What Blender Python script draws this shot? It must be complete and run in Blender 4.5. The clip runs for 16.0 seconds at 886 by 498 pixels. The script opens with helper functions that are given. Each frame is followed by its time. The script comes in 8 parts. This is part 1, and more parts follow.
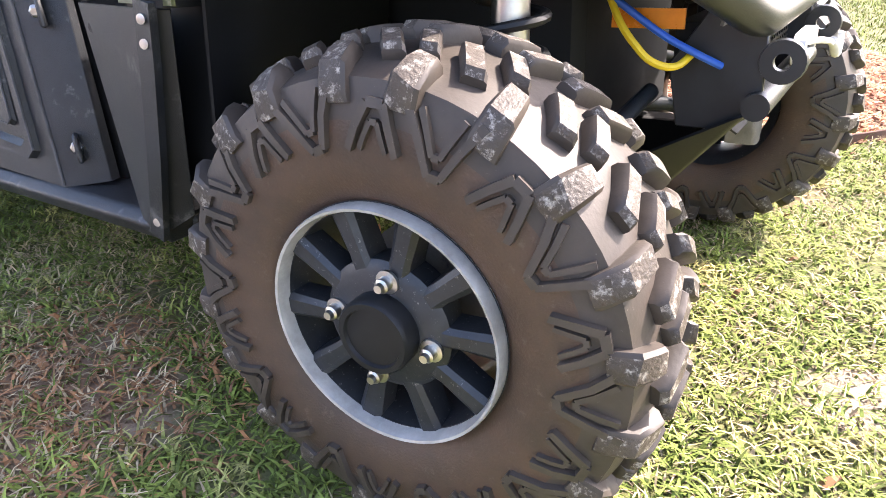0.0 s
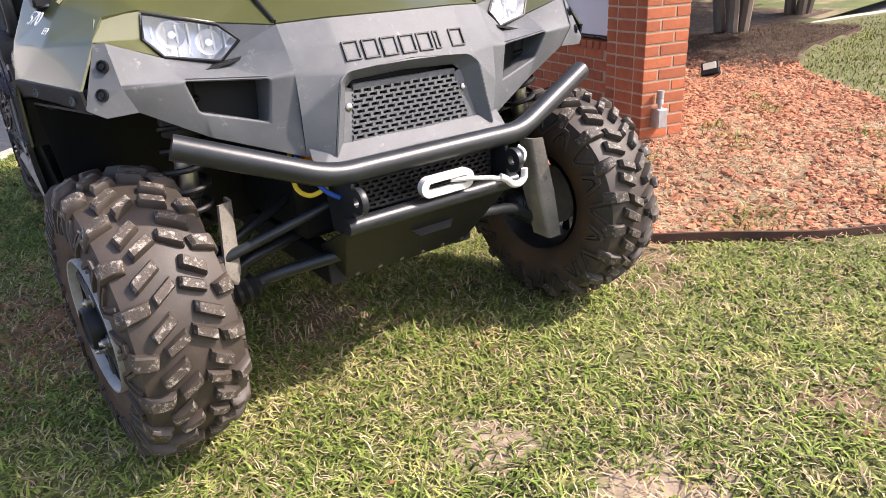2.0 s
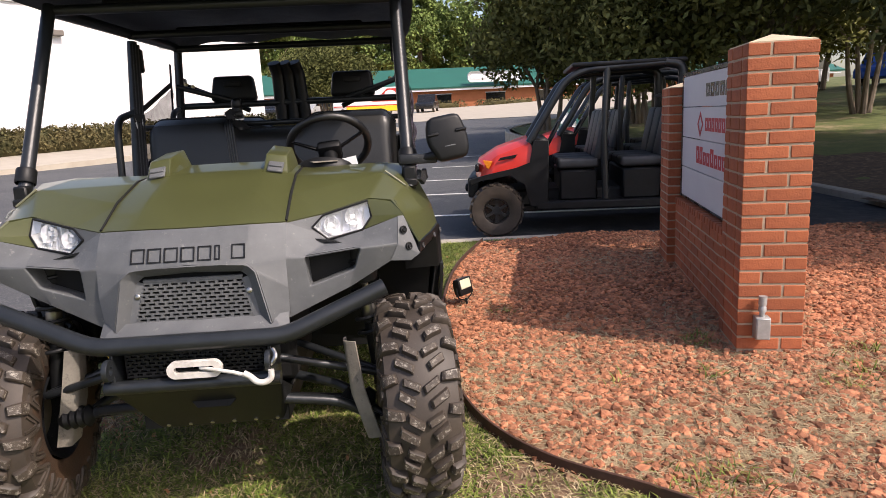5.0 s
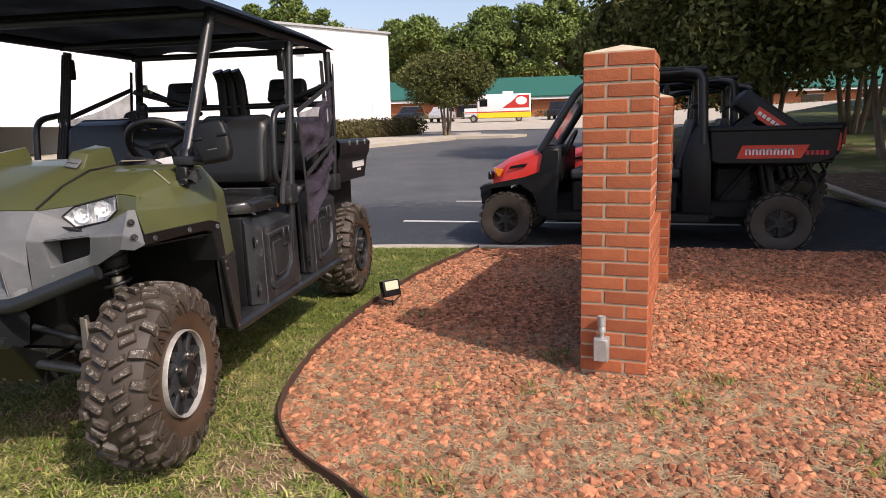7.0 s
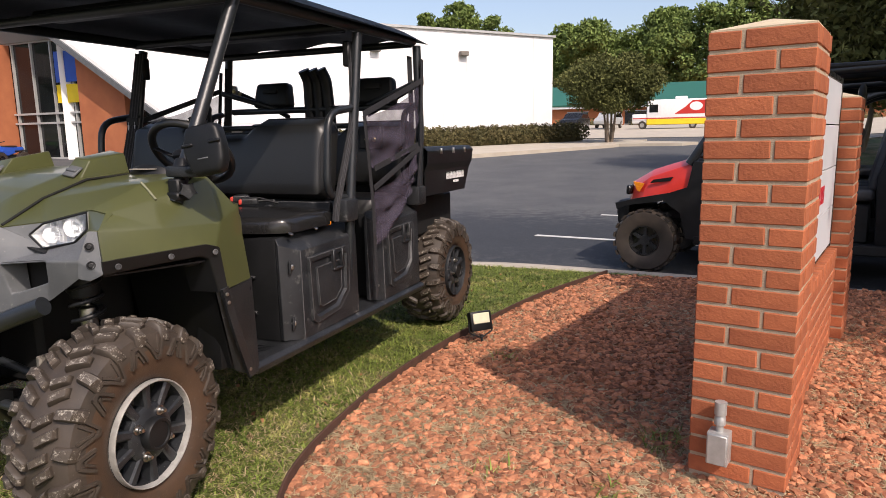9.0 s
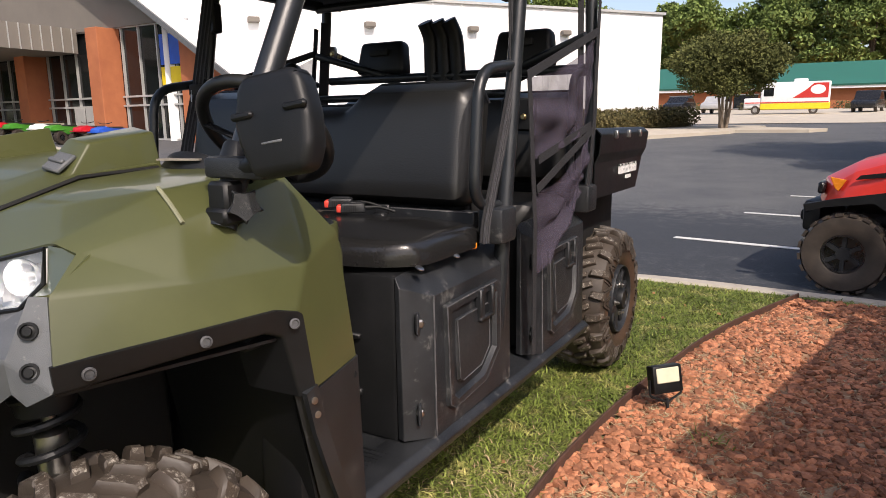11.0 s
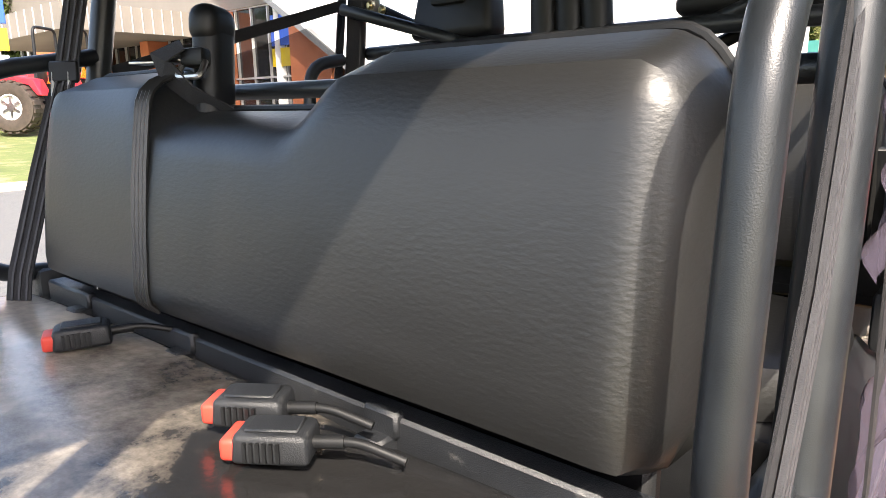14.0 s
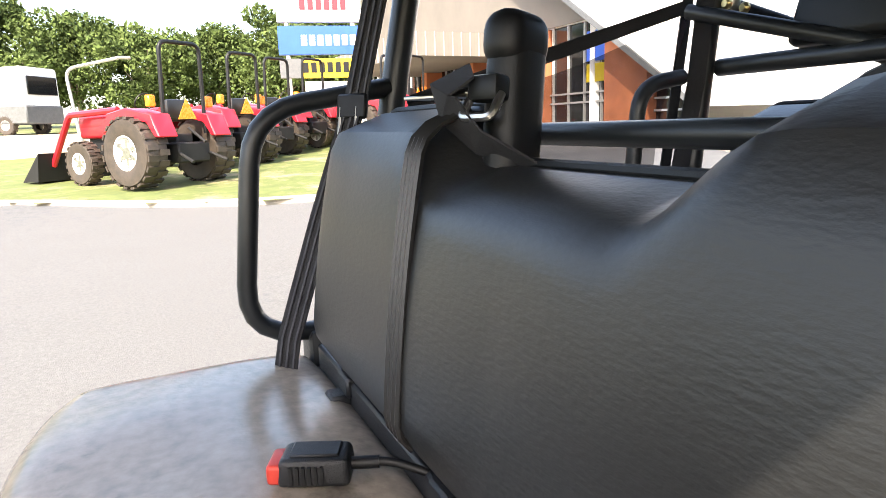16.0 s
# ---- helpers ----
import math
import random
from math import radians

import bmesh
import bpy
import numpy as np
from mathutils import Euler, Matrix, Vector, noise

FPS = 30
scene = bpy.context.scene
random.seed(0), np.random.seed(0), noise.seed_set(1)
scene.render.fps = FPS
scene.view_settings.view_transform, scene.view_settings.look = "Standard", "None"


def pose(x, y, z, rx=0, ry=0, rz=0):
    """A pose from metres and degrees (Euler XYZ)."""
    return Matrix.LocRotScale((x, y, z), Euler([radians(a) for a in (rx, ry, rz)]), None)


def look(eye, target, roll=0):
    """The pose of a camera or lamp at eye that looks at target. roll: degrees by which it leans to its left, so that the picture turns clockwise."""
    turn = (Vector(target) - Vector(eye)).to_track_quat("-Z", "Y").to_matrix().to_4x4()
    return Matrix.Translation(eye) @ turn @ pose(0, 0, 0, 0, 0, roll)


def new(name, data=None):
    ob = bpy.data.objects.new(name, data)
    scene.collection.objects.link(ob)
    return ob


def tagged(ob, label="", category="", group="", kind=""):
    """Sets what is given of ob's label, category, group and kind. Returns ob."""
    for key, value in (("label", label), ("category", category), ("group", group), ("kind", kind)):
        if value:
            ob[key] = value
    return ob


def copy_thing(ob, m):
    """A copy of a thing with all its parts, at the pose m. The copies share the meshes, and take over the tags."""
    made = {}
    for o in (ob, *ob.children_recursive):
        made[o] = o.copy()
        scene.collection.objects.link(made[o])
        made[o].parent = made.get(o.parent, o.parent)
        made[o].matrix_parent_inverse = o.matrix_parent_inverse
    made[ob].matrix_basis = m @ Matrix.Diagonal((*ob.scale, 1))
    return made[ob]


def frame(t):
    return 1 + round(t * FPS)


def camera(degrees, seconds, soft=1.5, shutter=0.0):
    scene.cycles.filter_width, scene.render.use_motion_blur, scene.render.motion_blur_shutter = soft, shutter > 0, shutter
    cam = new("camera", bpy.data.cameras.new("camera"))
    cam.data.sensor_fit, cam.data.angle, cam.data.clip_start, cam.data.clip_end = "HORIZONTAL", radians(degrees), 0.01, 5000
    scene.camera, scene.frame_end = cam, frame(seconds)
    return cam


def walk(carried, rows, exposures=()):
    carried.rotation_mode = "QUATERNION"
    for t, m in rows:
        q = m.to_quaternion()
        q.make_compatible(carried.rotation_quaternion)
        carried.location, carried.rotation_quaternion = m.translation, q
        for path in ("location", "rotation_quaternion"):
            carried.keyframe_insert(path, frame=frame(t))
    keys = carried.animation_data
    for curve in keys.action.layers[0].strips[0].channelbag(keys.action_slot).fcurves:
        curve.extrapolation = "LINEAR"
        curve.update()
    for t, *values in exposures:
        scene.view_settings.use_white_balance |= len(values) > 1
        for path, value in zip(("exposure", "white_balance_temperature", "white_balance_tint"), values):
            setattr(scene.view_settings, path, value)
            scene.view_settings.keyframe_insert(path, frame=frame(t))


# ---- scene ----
cam = camera(67.6, 16.0, soft=0.75)
PATH = [
    (0, (-1.337, -0.366, 0.798), (0.149, 0.668, -0.052), -3.0),
    (0.5, (-1.402, -0.647, 0.922), (0.045, 0.426, 0.054), -3.0),
    (1, (-1.335, -0.971, 1.002), (0.024, 0.221, 0.146), -3.7),
    (1.5, (-1.177, -1.215, 1.036), (0.064, 0.112, 0.202), -3.6),
    (2, (-0.906, -1.513, 1.098), (0.144, -0.004, 0.309), -3.4),
    (2.5, (-0.635, -1.775, 1.13), (0.213, -0.119, 0.396), -3.2),
    (3, (-0.34, -1.858, 1.157), (0.378, -0.122, 0.472), -3.2),
    (3.5, (-0.1, -1.949, 1.232), (0.535, -0.164, 0.593), -3.4),
    (4, (0.122, -2.113, 1.309), (0.577, -0.234, 0.798), -3.3),
    (4.2, (0.203, -2.143, 1.326), (0.579, -0.232, 0.869), -3.4),
    (6.3, (1.651, -2.128, 1.255), (1.465, -0.171, 0.885), -1.6),
    (6.5, (1.794, -2.127, 1.266), (1.571, -0.173, 0.897), -1.6),
    (7, (2.149, -2.197, 1.256), (1.845, -0.254, 0.896), -1.6),
    (7.5, (2.342, -2.114, 1.255), (1.96, -0.182, 0.906), -1.4),
    (8, (2.422, -1.848, 1.253), (1.873, 0.045, 0.918), -0.9),
    (8.2, (2.46, -1.758, 1.253), (1.858, 0.119, 0.917), -0.8),
    (10.3, (1.995, -0.787, 1.227), (1.055, 0.945, 0.887), -1.0),
    (10.5, (1.905, -0.703, 1.218), (0.948, 1.018, 0.869), -0.8),
    (11, (1.599, -0.474, 1.224), (0.601, 1.218, 0.85), -0.6),
    (11.5, (1.426, -0.226, 1.219), (0.373, 1.423, 0.803), -0.1),
    (12, (1.327, 0.027, 1.249), (0.28, 1.678, 0.828), -0.1),
    (12.5, (1.189, 0.277, 1.278), (0.148, 1.93, 0.848), -0.0),
    (13, (1.063, 0.488, 1.288), (-0.012, 2.113, 0.841), -0.1),
    (13.5, (0.963, 0.707, 1.309), (-0.188, 2.279, 0.858), -0.2),
    (14, (0.813, 0.83, 1.29), (-0.447, 2.322, 0.861), -1.0),
    (14.5, (0.671, 0.914, 1.307), (-0.715, 2.297, 0.897), -0.9),
    (15, (0.612, 0.95, 1.312), (-0.969, 2.11, 0.919), -1.7),
    (15.5, (0.56, 1.01, 1.313), (-1.191, 1.904, 0.945), -1.6),
    (16, (0.476, 1.058, 1.329), (-1.322, 1.855, 0.961), -1.7),
]
# the clip's camera opens up in the shade beside the vehicle and in the cab
EXPOSURE = [(0, 2.65), (0.5, 2.32), (1, 1.95), (1.5, 1.62), (2, 1.36), (2.5, 1.16), (3, 1.04), (4, 0.78), (6.3, 0.46), (8.2, 0.36), (10.3, 0.44), (11, 0.52), (12, 0.96), (13, 1.72), (14, 2.22), (15, 2.48), (16, 2.38)]
walk(cam, [(t, look(eye, target, roll)) for t, eye, target, roll in PATH], [(t, stops, 6700 if t < 3 else 6900 if t < 12 else 6750 if t < 14 else 7000 if t < 15 else 7250, 20 if t < 9 else 17 if t < 12 else 13) for t, stops in EXPOSURE])

# ---- daylight ----
SUN_AZ, SUN_EL = radians(-39.0), radians(46.0)   # azimuth of the sun from +x towards +y, and its height
sun_dir = Vector((math.cos(SUN_EL) * math.cos(SUN_AZ), math.cos(SUN_EL) * math.sin(SUN_AZ), math.sin(SUN_EL)))
world = bpy.data.worlds.new("sky")
scene.world = world
world.use_nodes = True
wn = world.node_tree.nodes
sky = wn.new("ShaderNodeTexSky")
sky.sky_type, sky.sun_disc = "NISHITA", False
sky.sun_elevation, sky.sun_rotation = SUN_EL, radians(90.0) - SUN_AZ
sky.air_density, sky.dust_density, sky.ozone_density = 1.0, 2.5, 1.0
world.node_tree.links.new(sky.outputs[0], wn["Background"].inputs[0])
wn["Background"].inputs[1].default_value = 0.15
lamp = bpy.data.lights.new("sun", "SUN")
lamp.energy, lamp.angle, lamp.color = 3.0, radians(0.6), (1.0, 0.95, 0.86)
sun = new("sun", lamp)
sun.matrix_world = look(sun_dir * 30, (0, 0, 0))


# ---- materials ----
def nodes_of(name):
    m = bpy.data.materials.new(name)
    m.use_nodes = True
    return m, m.node_tree.nodes, m.node_tree.links, m.node_tree.nodes["Principled BSDF"]


def paint(name, a, b=None, scale=8.0, rough=(0.45, 0.6), metal=0.0, bump=0.0, bump_scale=120.0, spots=None, spot_scale=30.0, spot_at=0.68, spec=0.5,
          streak=(1, 1, 1), island=0.0, obj=0.0, coat=0.0):
    """Two-scale surface: tone a to b over a coarse noise, fine grain, bump, optional dirt spots, and a shift of tone per island or per object."""
    m, n, l, p = nodes_of(name)
    b = b or tuple(c * 0.7 for c in a)
    tc = n.new("ShaderNodeTexCoord")
    mp = n.new("ShaderNodeMapping")
    mp.inputs["Scale"].default_value = streak
    l.new(tc.outputs["Object"], mp.inputs[0])
    n1 = n.new("ShaderNodeTexNoise")
    n1.inputs["Scale"].default_value, n1.inputs["Detail"].default_value, n1.inputs["Roughness"].default_value = scale, 6, 0.65
    l.new(mp.outputs[0], n1.inputs[0])
    ramp = n.new("ShaderNodeValToRGB")
    ramp.color_ramp.elements[0].position, ramp.color_ramp.elements[1].position = 0.32, 0.7
    ramp.color_ramp.elements[0].color, ramp.color_ramp.elements[1].color = (*b, 1), (*a, 1)
    l.new(n1.outputs[0], ramp.inputs[0])
    col = ramp.outputs[0]
    if spots:
        n2 = n.new("ShaderNodeTexNoise")
        n2.inputs["Scale"].default_value, n2.inputs["Detail"].default_value, n2.inputs["Roughness"].default_value = spot_scale, 8, 0.75
        l.new(mp.outputs[0], n2.inputs[0])
        r2 = n.new("ShaderNodeMapRange")
        r2.inputs[1].default_value, r2.inputs[2].default_value = spot_at - 0.06, spot_at + 0.08
        l.new(n2.outputs[0], r2.inputs[0])
        mx = n.new("ShaderNodeMix")
        mx.data_type = "RGBA"
        l.new(r2.outputs[0], mx.inputs[0]), l.new(col, mx.inputs[6])
        mx.inputs[7].default_value = (*spots, 1)
        col = mx.outputs[2]
    for amount, node, out in ((island, "ShaderNodeNewGeometry", "Random Per Island"), (obj, "ShaderNodeObjectInfo", "Random")):
        if amount:
            g, hs, mr = n.new(node), n.new("ShaderNodeHueSaturation"), n.new("ShaderNodeMapRange")
            mr.inputs[3].default_value, mr.inputs[4].default_value = 1 - amount, 1 + amount
            l.new(g.outputs[out], mr.inputs[0]), l.new(mr.outputs[0], hs.inputs["Value"]), l.new(col, hs.inputs["Color"])
            col = hs.outputs[0]
    l.new(col, p.inputs["Base Color"])
    rr = n.new("ShaderNodeMapRange")
    rr.inputs[3].default_value, rr.inputs[4].default_value = rough
    l.new(n1.outputs[0], rr.inputs[0]), l.new(rr.outputs[0], p.inputs["Roughness"])
    p.inputs["Metallic"].default_value = metal
    p.inputs["Specular IOR Level"].default_value = spec
    p.inputs["Coat Weight"].default_value = coat
    if bump:
        n3, bp = n.new("ShaderNodeTexNoise"), n.new("ShaderNodeBump")
        n3.inputs["Scale"].default_value, n3.inputs["Detail"].default_value = bump_scale, 4
        l.new(mp.outputs[0], n3.inputs[0])
        bp.inputs["Strength"].default_value, bp.inputs["Distance"].default_value = bump, 0.004
        l.new(n3.outputs[0], bp.inputs["Height"]), l.new(bp.outputs[0], p.inputs["Normal"])
    return m


def glass(name, tint=(1, 1, 1), rough=0.02):
    m, n, l, p = nodes_of(name)
    p.inputs["Base Color"].default_value = (*tint, 1)
    p.inputs["Transmission Weight"].default_value, p.inputs["Roughness"].default_value, p.inputs["IOR"].default_value = 1.0, rough, 1.45
    return m


def net_cloth(name, color, cover):
    """A weave far finer than the eye: part of it covers, part lets light through."""
    m, n, l, p = nodes_of(name)
    p.inputs["Base Color"].default_value, p.inputs["Roughness"].default_value = (*color, 1), 0.85
    tc, nz, mr = n.new("ShaderNodeTexCoord"), n.new("ShaderNodeTexNoise"), n.new("ShaderNodeMapRange")
    nz.inputs["Scale"].default_value, nz.inputs["Detail"].default_value = 14, 5
    mr.inputs[3].default_value, mr.inputs[4].default_value = cover - 0.15, cover + 0.2
    l.new(tc.outputs["Object"], nz.inputs[0]), l.new(nz.outputs[0], mr.inputs[0]), l.new(mr.outputs[0], p.inputs["Alpha"])
    return m


def ragged_patches(m, spots, z=0.0):
    """Patches of another tone: (x, y, radius, colour), ragged by noise."""
    n, l, p = m.node_tree.nodes, m.node_tree.links, m.node_tree.nodes["Principled BSDF"]
    tc, nz, fine = n.new("ShaderNodeTexCoord"), n.new("ShaderNodeTexNoise"), n.new("ShaderNodeTexNoise")
    nz.inputs["Scale"].default_value, nz.inputs["Detail"].default_value, nz.inputs["Roughness"].default_value = 6, 7, 0.7
    fine.inputs["Scale"].default_value, fine.inputs["Detail"].default_value = 45, 6
    l.new(tc.outputs["Object"], nz.inputs[0]), l.new(tc.outputs["Object"], fine.inputs[0])
    col = p.inputs["Base Color"].links[0].from_socket
    for x, y, r, tone in spots:
        d, add, mr, mx, tint = n.new("ShaderNodeVectorMath"), n.new("ShaderNodeMath"), n.new("ShaderNodeMapRange"), n.new("ShaderNodeMix"), n.new("ShaderNodeMix")
        d.operation, d.inputs[1].default_value = "DISTANCE", (x, y, z)
        add.operation, add.inputs[1].default_value = "MULTIPLY_ADD", -3.0 * r
        mr.inputs[1].default_value, mr.inputs[2].default_value, mr.inputs[3].default_value, mr.inputs[4].default_value = -0.75 * r, 0.1 * r, 1.0, 0.0
        l.new(tc.outputs["Object"], d.inputs[0]), l.new(nz.outputs[0], add.inputs[0]), l.new(d.outputs["Value"], add.inputs[2]), l.new(add.outputs[0], mr.inputs[0])
        mx.data_type = tint.data_type = "RGBA"
        tint.inputs[6].default_value, tint.inputs[7].default_value = (*(c * 0.45 for c in tone), 1), (*(c * 1.25 for c in tone), 1)
        l.new(fine.outputs[0], tint.inputs[0]), l.new(mr.outputs[0], mx.inputs[0]), l.new(col, mx.inputs[6]), l.new(tint.outputs[2], mx.inputs[7])
        col = mx.outputs[2]
    l.new(col, p.inputs["Base Color"])


M_GREEN = paint("olive_green_paint", (0.074, 0.080, 0.027), (0.058, 0.063, 0.022), 5, (0.34, 0.48), spots=(0.15, 0.15, 0.10), spot_scale=40, spot_at=0.76, coat=0.3)
M_GREY = paint("grey_moulded_plastic", (0.128, 0.134, 0.138), (0.086, 0.091, 0.095), 7, (0.45, 0.62), bump=0.25, bump_scale=900, spots=(0.26, 0.255, 0.24), spot_scale=38, spot_at=0.66)
M_BLACK = paint("black_plastic", (0.0115, 0.012, 0.013), (0.006, 0.0065, 0.007), 10, (0.36, 0.55), bump=0.1, bump_scale=700, spots=(0.10, 0.09, 0.08), spot_scale=60, spot_at=0.72, spec=0.3)
M_DUSTY = paint("scuffed_black_plastic", (0.024, 0.026, 0.029), (0.009, 0.010, 0.0115), 7, (0.28, 0.52), bump=0.3, bump_scale=600, spots=(0.14, 0.137, 0.13), spot_scale=13, spot_at=0.645, spec=0.45)
M_GREYSEAM = paint("pale_olive_edge", (0.24, 0.24, 0.15), (0.16, 0.16, 0.10), 20, (0.5, 0.7))
M_SCUFF = paint("worn_plastic_edge", (0.10, 0.10, 0.105), (0.03, 0.03, 0.032), 30, (0.5, 0.7))
M_BRASS = paint("yellow_zinc", (0.62, 0.5, 0.26), (0.45, 0.36, 0.18), 20, (0.25, 0.4), metal=1.0)
M_DRYLEAF = paint("fallen_leaf", (0.36, 0.17, 0.07), (0.2, 0.10, 0.045), 9, (0.7, 0.9), island=0.4)
M_TUBE = paint("satin_black_tube", (0.020, 0.023, 0.026), (0.012, 0.014, 0.016), 12, (0.24, 0.4), bump=0.12, bump_scale=900, spots=(0.14, 0.13, 0.12), spot_scale=80, spot_at=0.75)
M_TYRE = paint("tyre_rubber", (0.066, 0.050, 0.038), (0.030, 0.0235, 0.018), 8, (0.46, 0.66), bump=0.1, bump_scale=140, spots=(0.26, 0.235, 0.20), spot_scale=120, spot_at=0.70)
M_TYRED = paint("dusty_lug_tops", (0.082, 0.063, 0.047), (0.038, 0.029, 0.022), 14, (0.5, 0.75), bump=0.5, bump_scale=200, spots=(0.40, 0.365, 0.31), spot_scale=70, spot_at=0.585)
M_TYREW = paint("muddy_sidewall", (0.090, 0.050, 0.028), (0.038, 0.025, 0.018), 5, (0.42, 0.65), bump=0.25, bump_scale=260, spots=(0.11, 0.085, 0.06), spot_scale=45, spot_at=0.64)
M_RIM = paint("dark_alloy", (0.032, 0.035, 0.039), (0.016, 0.018, 0.021), 18, (0.3, 0.5), metal=0.2, spots=(0.30, 0.29, 0.27), spot_scale=130, spot_at=0.66, bump=0.1)
M_RIMLIP = paint("machined_alloy", (0.52, 0.51, 0.48), (0.30, 0.29, 0.27), 20, (0.4, 0.6), metal=0.35, bump=0.1, bump_scale=200)
M_CHROME = paint("steel", (0.6, 0.59, 0.56), (0.4, 0.38, 0.35), 30, (0.22, 0.4), metal=1.0)
M_VINYL = paint("black_vinyl", (0.0135, 0.0135, 0.013), (0.0095, 0.0097, 0.0095), 4, (0.38, 0.46), bump=0.12, bump_scale=150, spec=0.65, spots=(0.06, 0.058, 0.056), spot_scale=5, spot_at=0.68, streak=(0.55, 1, 1.5))
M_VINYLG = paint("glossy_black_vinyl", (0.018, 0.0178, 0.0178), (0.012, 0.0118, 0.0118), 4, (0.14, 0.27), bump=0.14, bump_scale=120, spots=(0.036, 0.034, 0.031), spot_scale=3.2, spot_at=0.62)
# Dust patch, its tan painted lighter to offset the shade in the cab
ragged_patches(M_VINYLG, [(-0.50, 1.12, 0.46, (0.36, 0.312, 0.255))], 0.93)
M_WEB = paint("black_webbing", (0.022, 0.022, 0.025), (0.014, 0.014, 0.016), 60, (0.7, 0.9), bump=0.5, bump_scale=1500)
M_WEBR = paint("grey_webbing_rib", (0.06, 0.06, 0.065), (0.04, 0.04, 0.045), 60, (0.6, 0.8), bump=0.4, bump_scale=900)
M_BUTTON = paint("red_button_plastic", (0.72, 0.07, 0.045), (0.6, 0.05, 0.035), 20, (0.35, 0.5))
M_RED = paint("red_plastic", (0.55, 0.03, 0.02), (0.45, 0.025, 0.018), 10, (0.35, 0.5))
M_REDPAINT = paint("red_paint", (0.70, 0.040, 0.022), (0.6, 0.03, 0.016), 6, (0.25, 0.4), coat=0.3)
M_CRIMSON = paint("crimson_paint", (0.52, 0.014, 0.028), (0.44, 0.012, 0.022), 6, (0.25, 0.4), coat=0.3)
M_LIME = paint("lime_green_plastic", (0.06, 0.28, 0.03), (0.04, 0.2, 0.02), 6, (0.3, 0.45))
M_ORANGE = paint("orange_lens", (0.85, 0.28, 0.02), (0.7, 0.2, 0.015), 20, (0.2, 0.35))
M_YELLOW = paint("yellow_hose", (0.85, 0.6, 0.02), (0.75, 0.5, 0.02), 20, (0.3, 0.5))
M_BLUE = paint("blue_hose", (0.02, 0.12, 0.55), (0.015, 0.09, 0.45), 20, (0.3, 0.5))
M_WHITE = paint("white_paint", (0.8, 0.8, 0.79), (0.72, 0.72, 0.71), 3, (0.5, 0.65))
M_OFFWHITE = paint("dirty_white_coating", (0.72, 0.70, 0.66), (0.5, 0.47, 0.42), 24, (0.45, 0.65), spots=(0.2, 0.17, 0.13), spot_scale=60, spot_at=0.68)
M_MUD = paint("mud_caked_plate", (0.27, 0.245, 0.205), (0.13, 0.115, 0.095), 9, (0.7, 0.9), bump=0.4, bump_scale=120, spots=(0.05, 0.047, 0.04), spot_scale=18, spot_at=0.62)
# Near-black of the underbody; also fills openings as painted shade
M_DARK = paint("dark_underbody_and_shade", (0.006, 0.006, 0.006), (0.003, 0.003, 0.003), 12, (0.6, 0.85))
M_REFLECT = paint("lamp_reflector", (0.88, 0.89, 0.9), (0.75, 0.76, 0.77), 30, (0.12, 0.3), metal=0.65)
M_GLASS = glass("clear_glass")
M_BRICK = paint("red_brick", (0.42, 0.125, 0.05), (0.30, 0.08, 0.032), 14, (0.75, 0.92), bump=0.7, bump_scale=90, spots=(0.20, 0.06, 0.03), spot_scale=30, spot_at=0.66, obj=0.16)
M_MORTAR = paint("mortar", (0.46, 0.36, 0.26), (0.36, 0.27, 0.19), 30, (0.85, 0.95), bump=0.6, bump_scale=200)
M_CAP = paint("mortar_cap", (0.62, 0.52, 0.36), (0.5, 0.41, 0.28), 12, (0.8, 0.95), bump=0.5, bump_scale=120)
M_SIGN = paint("pale_grey_sign", (0.62, 0.64, 0.68), (0.56, 0.58, 0.62), 2, (0.35, 0.5))
M_BLACKGLOSS = paint("black_gloss", (0.015, 0.015, 0.016), (0.01, 0.01, 0.011), 8, (0.2, 0.35))
M_DECALRED = paint("red_lettering", (0.5, 0.02, 0.035), (0.44, 0.018, 0.03), 10, (0.4, 0.55))
M_ZINC = paint("galvanised_steel", (0.5, 0.5, 0.49), (0.36, 0.36, 0.35), 25, (0.4, 0.6), metal=0.5, bump=0.1)
M_GROUND = paint("soil_and_thatch", (0.15, 0.145, 0.055), (0.08, 0.085, 0.028), 9, (0.9, 1.0), bump=0.9, bump_scale=60, spots=(0.30, 0.235, 0.15), spot_scale=12, spot_at=0.6)
M_LAWN = paint("far_lawn", (0.13, 0.152, 0.042), (0.07, 0.095, 0.024), 2.6, (0.9, 1.0), bump=1.0, bump_scale=14, spots=(0.30, 0.23, 0.135), spot_scale=0.8, spot_at=0.58)
M_BLADE = paint("grass_blades", (0.20, 0.24, 0.056), (0.09, 0.13, 0.025), 2.2, (0.6, 0.8), spec=0.15, island=0.62, spots=(0.42, 0.37, 0.14), spot_scale=5.0, spot_at=0.58)
M_STRAW = paint("dry_grass", (0.52, 0.42, 0.25), (0.26, 0.18, 0.10), 9, (0.7, 0.9), island=0.4)
M_LAVA = paint("red_lava_rock", (0.50, 0.215, 0.11), (0.25, 0.092, 0.046), 30, (0.85, 0.97), bump=0.8, bump_scale=180, island=0.55, spots=(0.58, 0.36, 0.24), spot_scale=50, spot_at=0.66)
M_BEDSOIL = paint("bed_soil", (0.42, 0.24, 0.13), (0.19, 0.085, 0.045), 9, (0.9, 1.0), bump=0.9, bump_scale=70, spots=(0.44, 0.31, 0.19), spot_scale=5, spot_at=0.53)
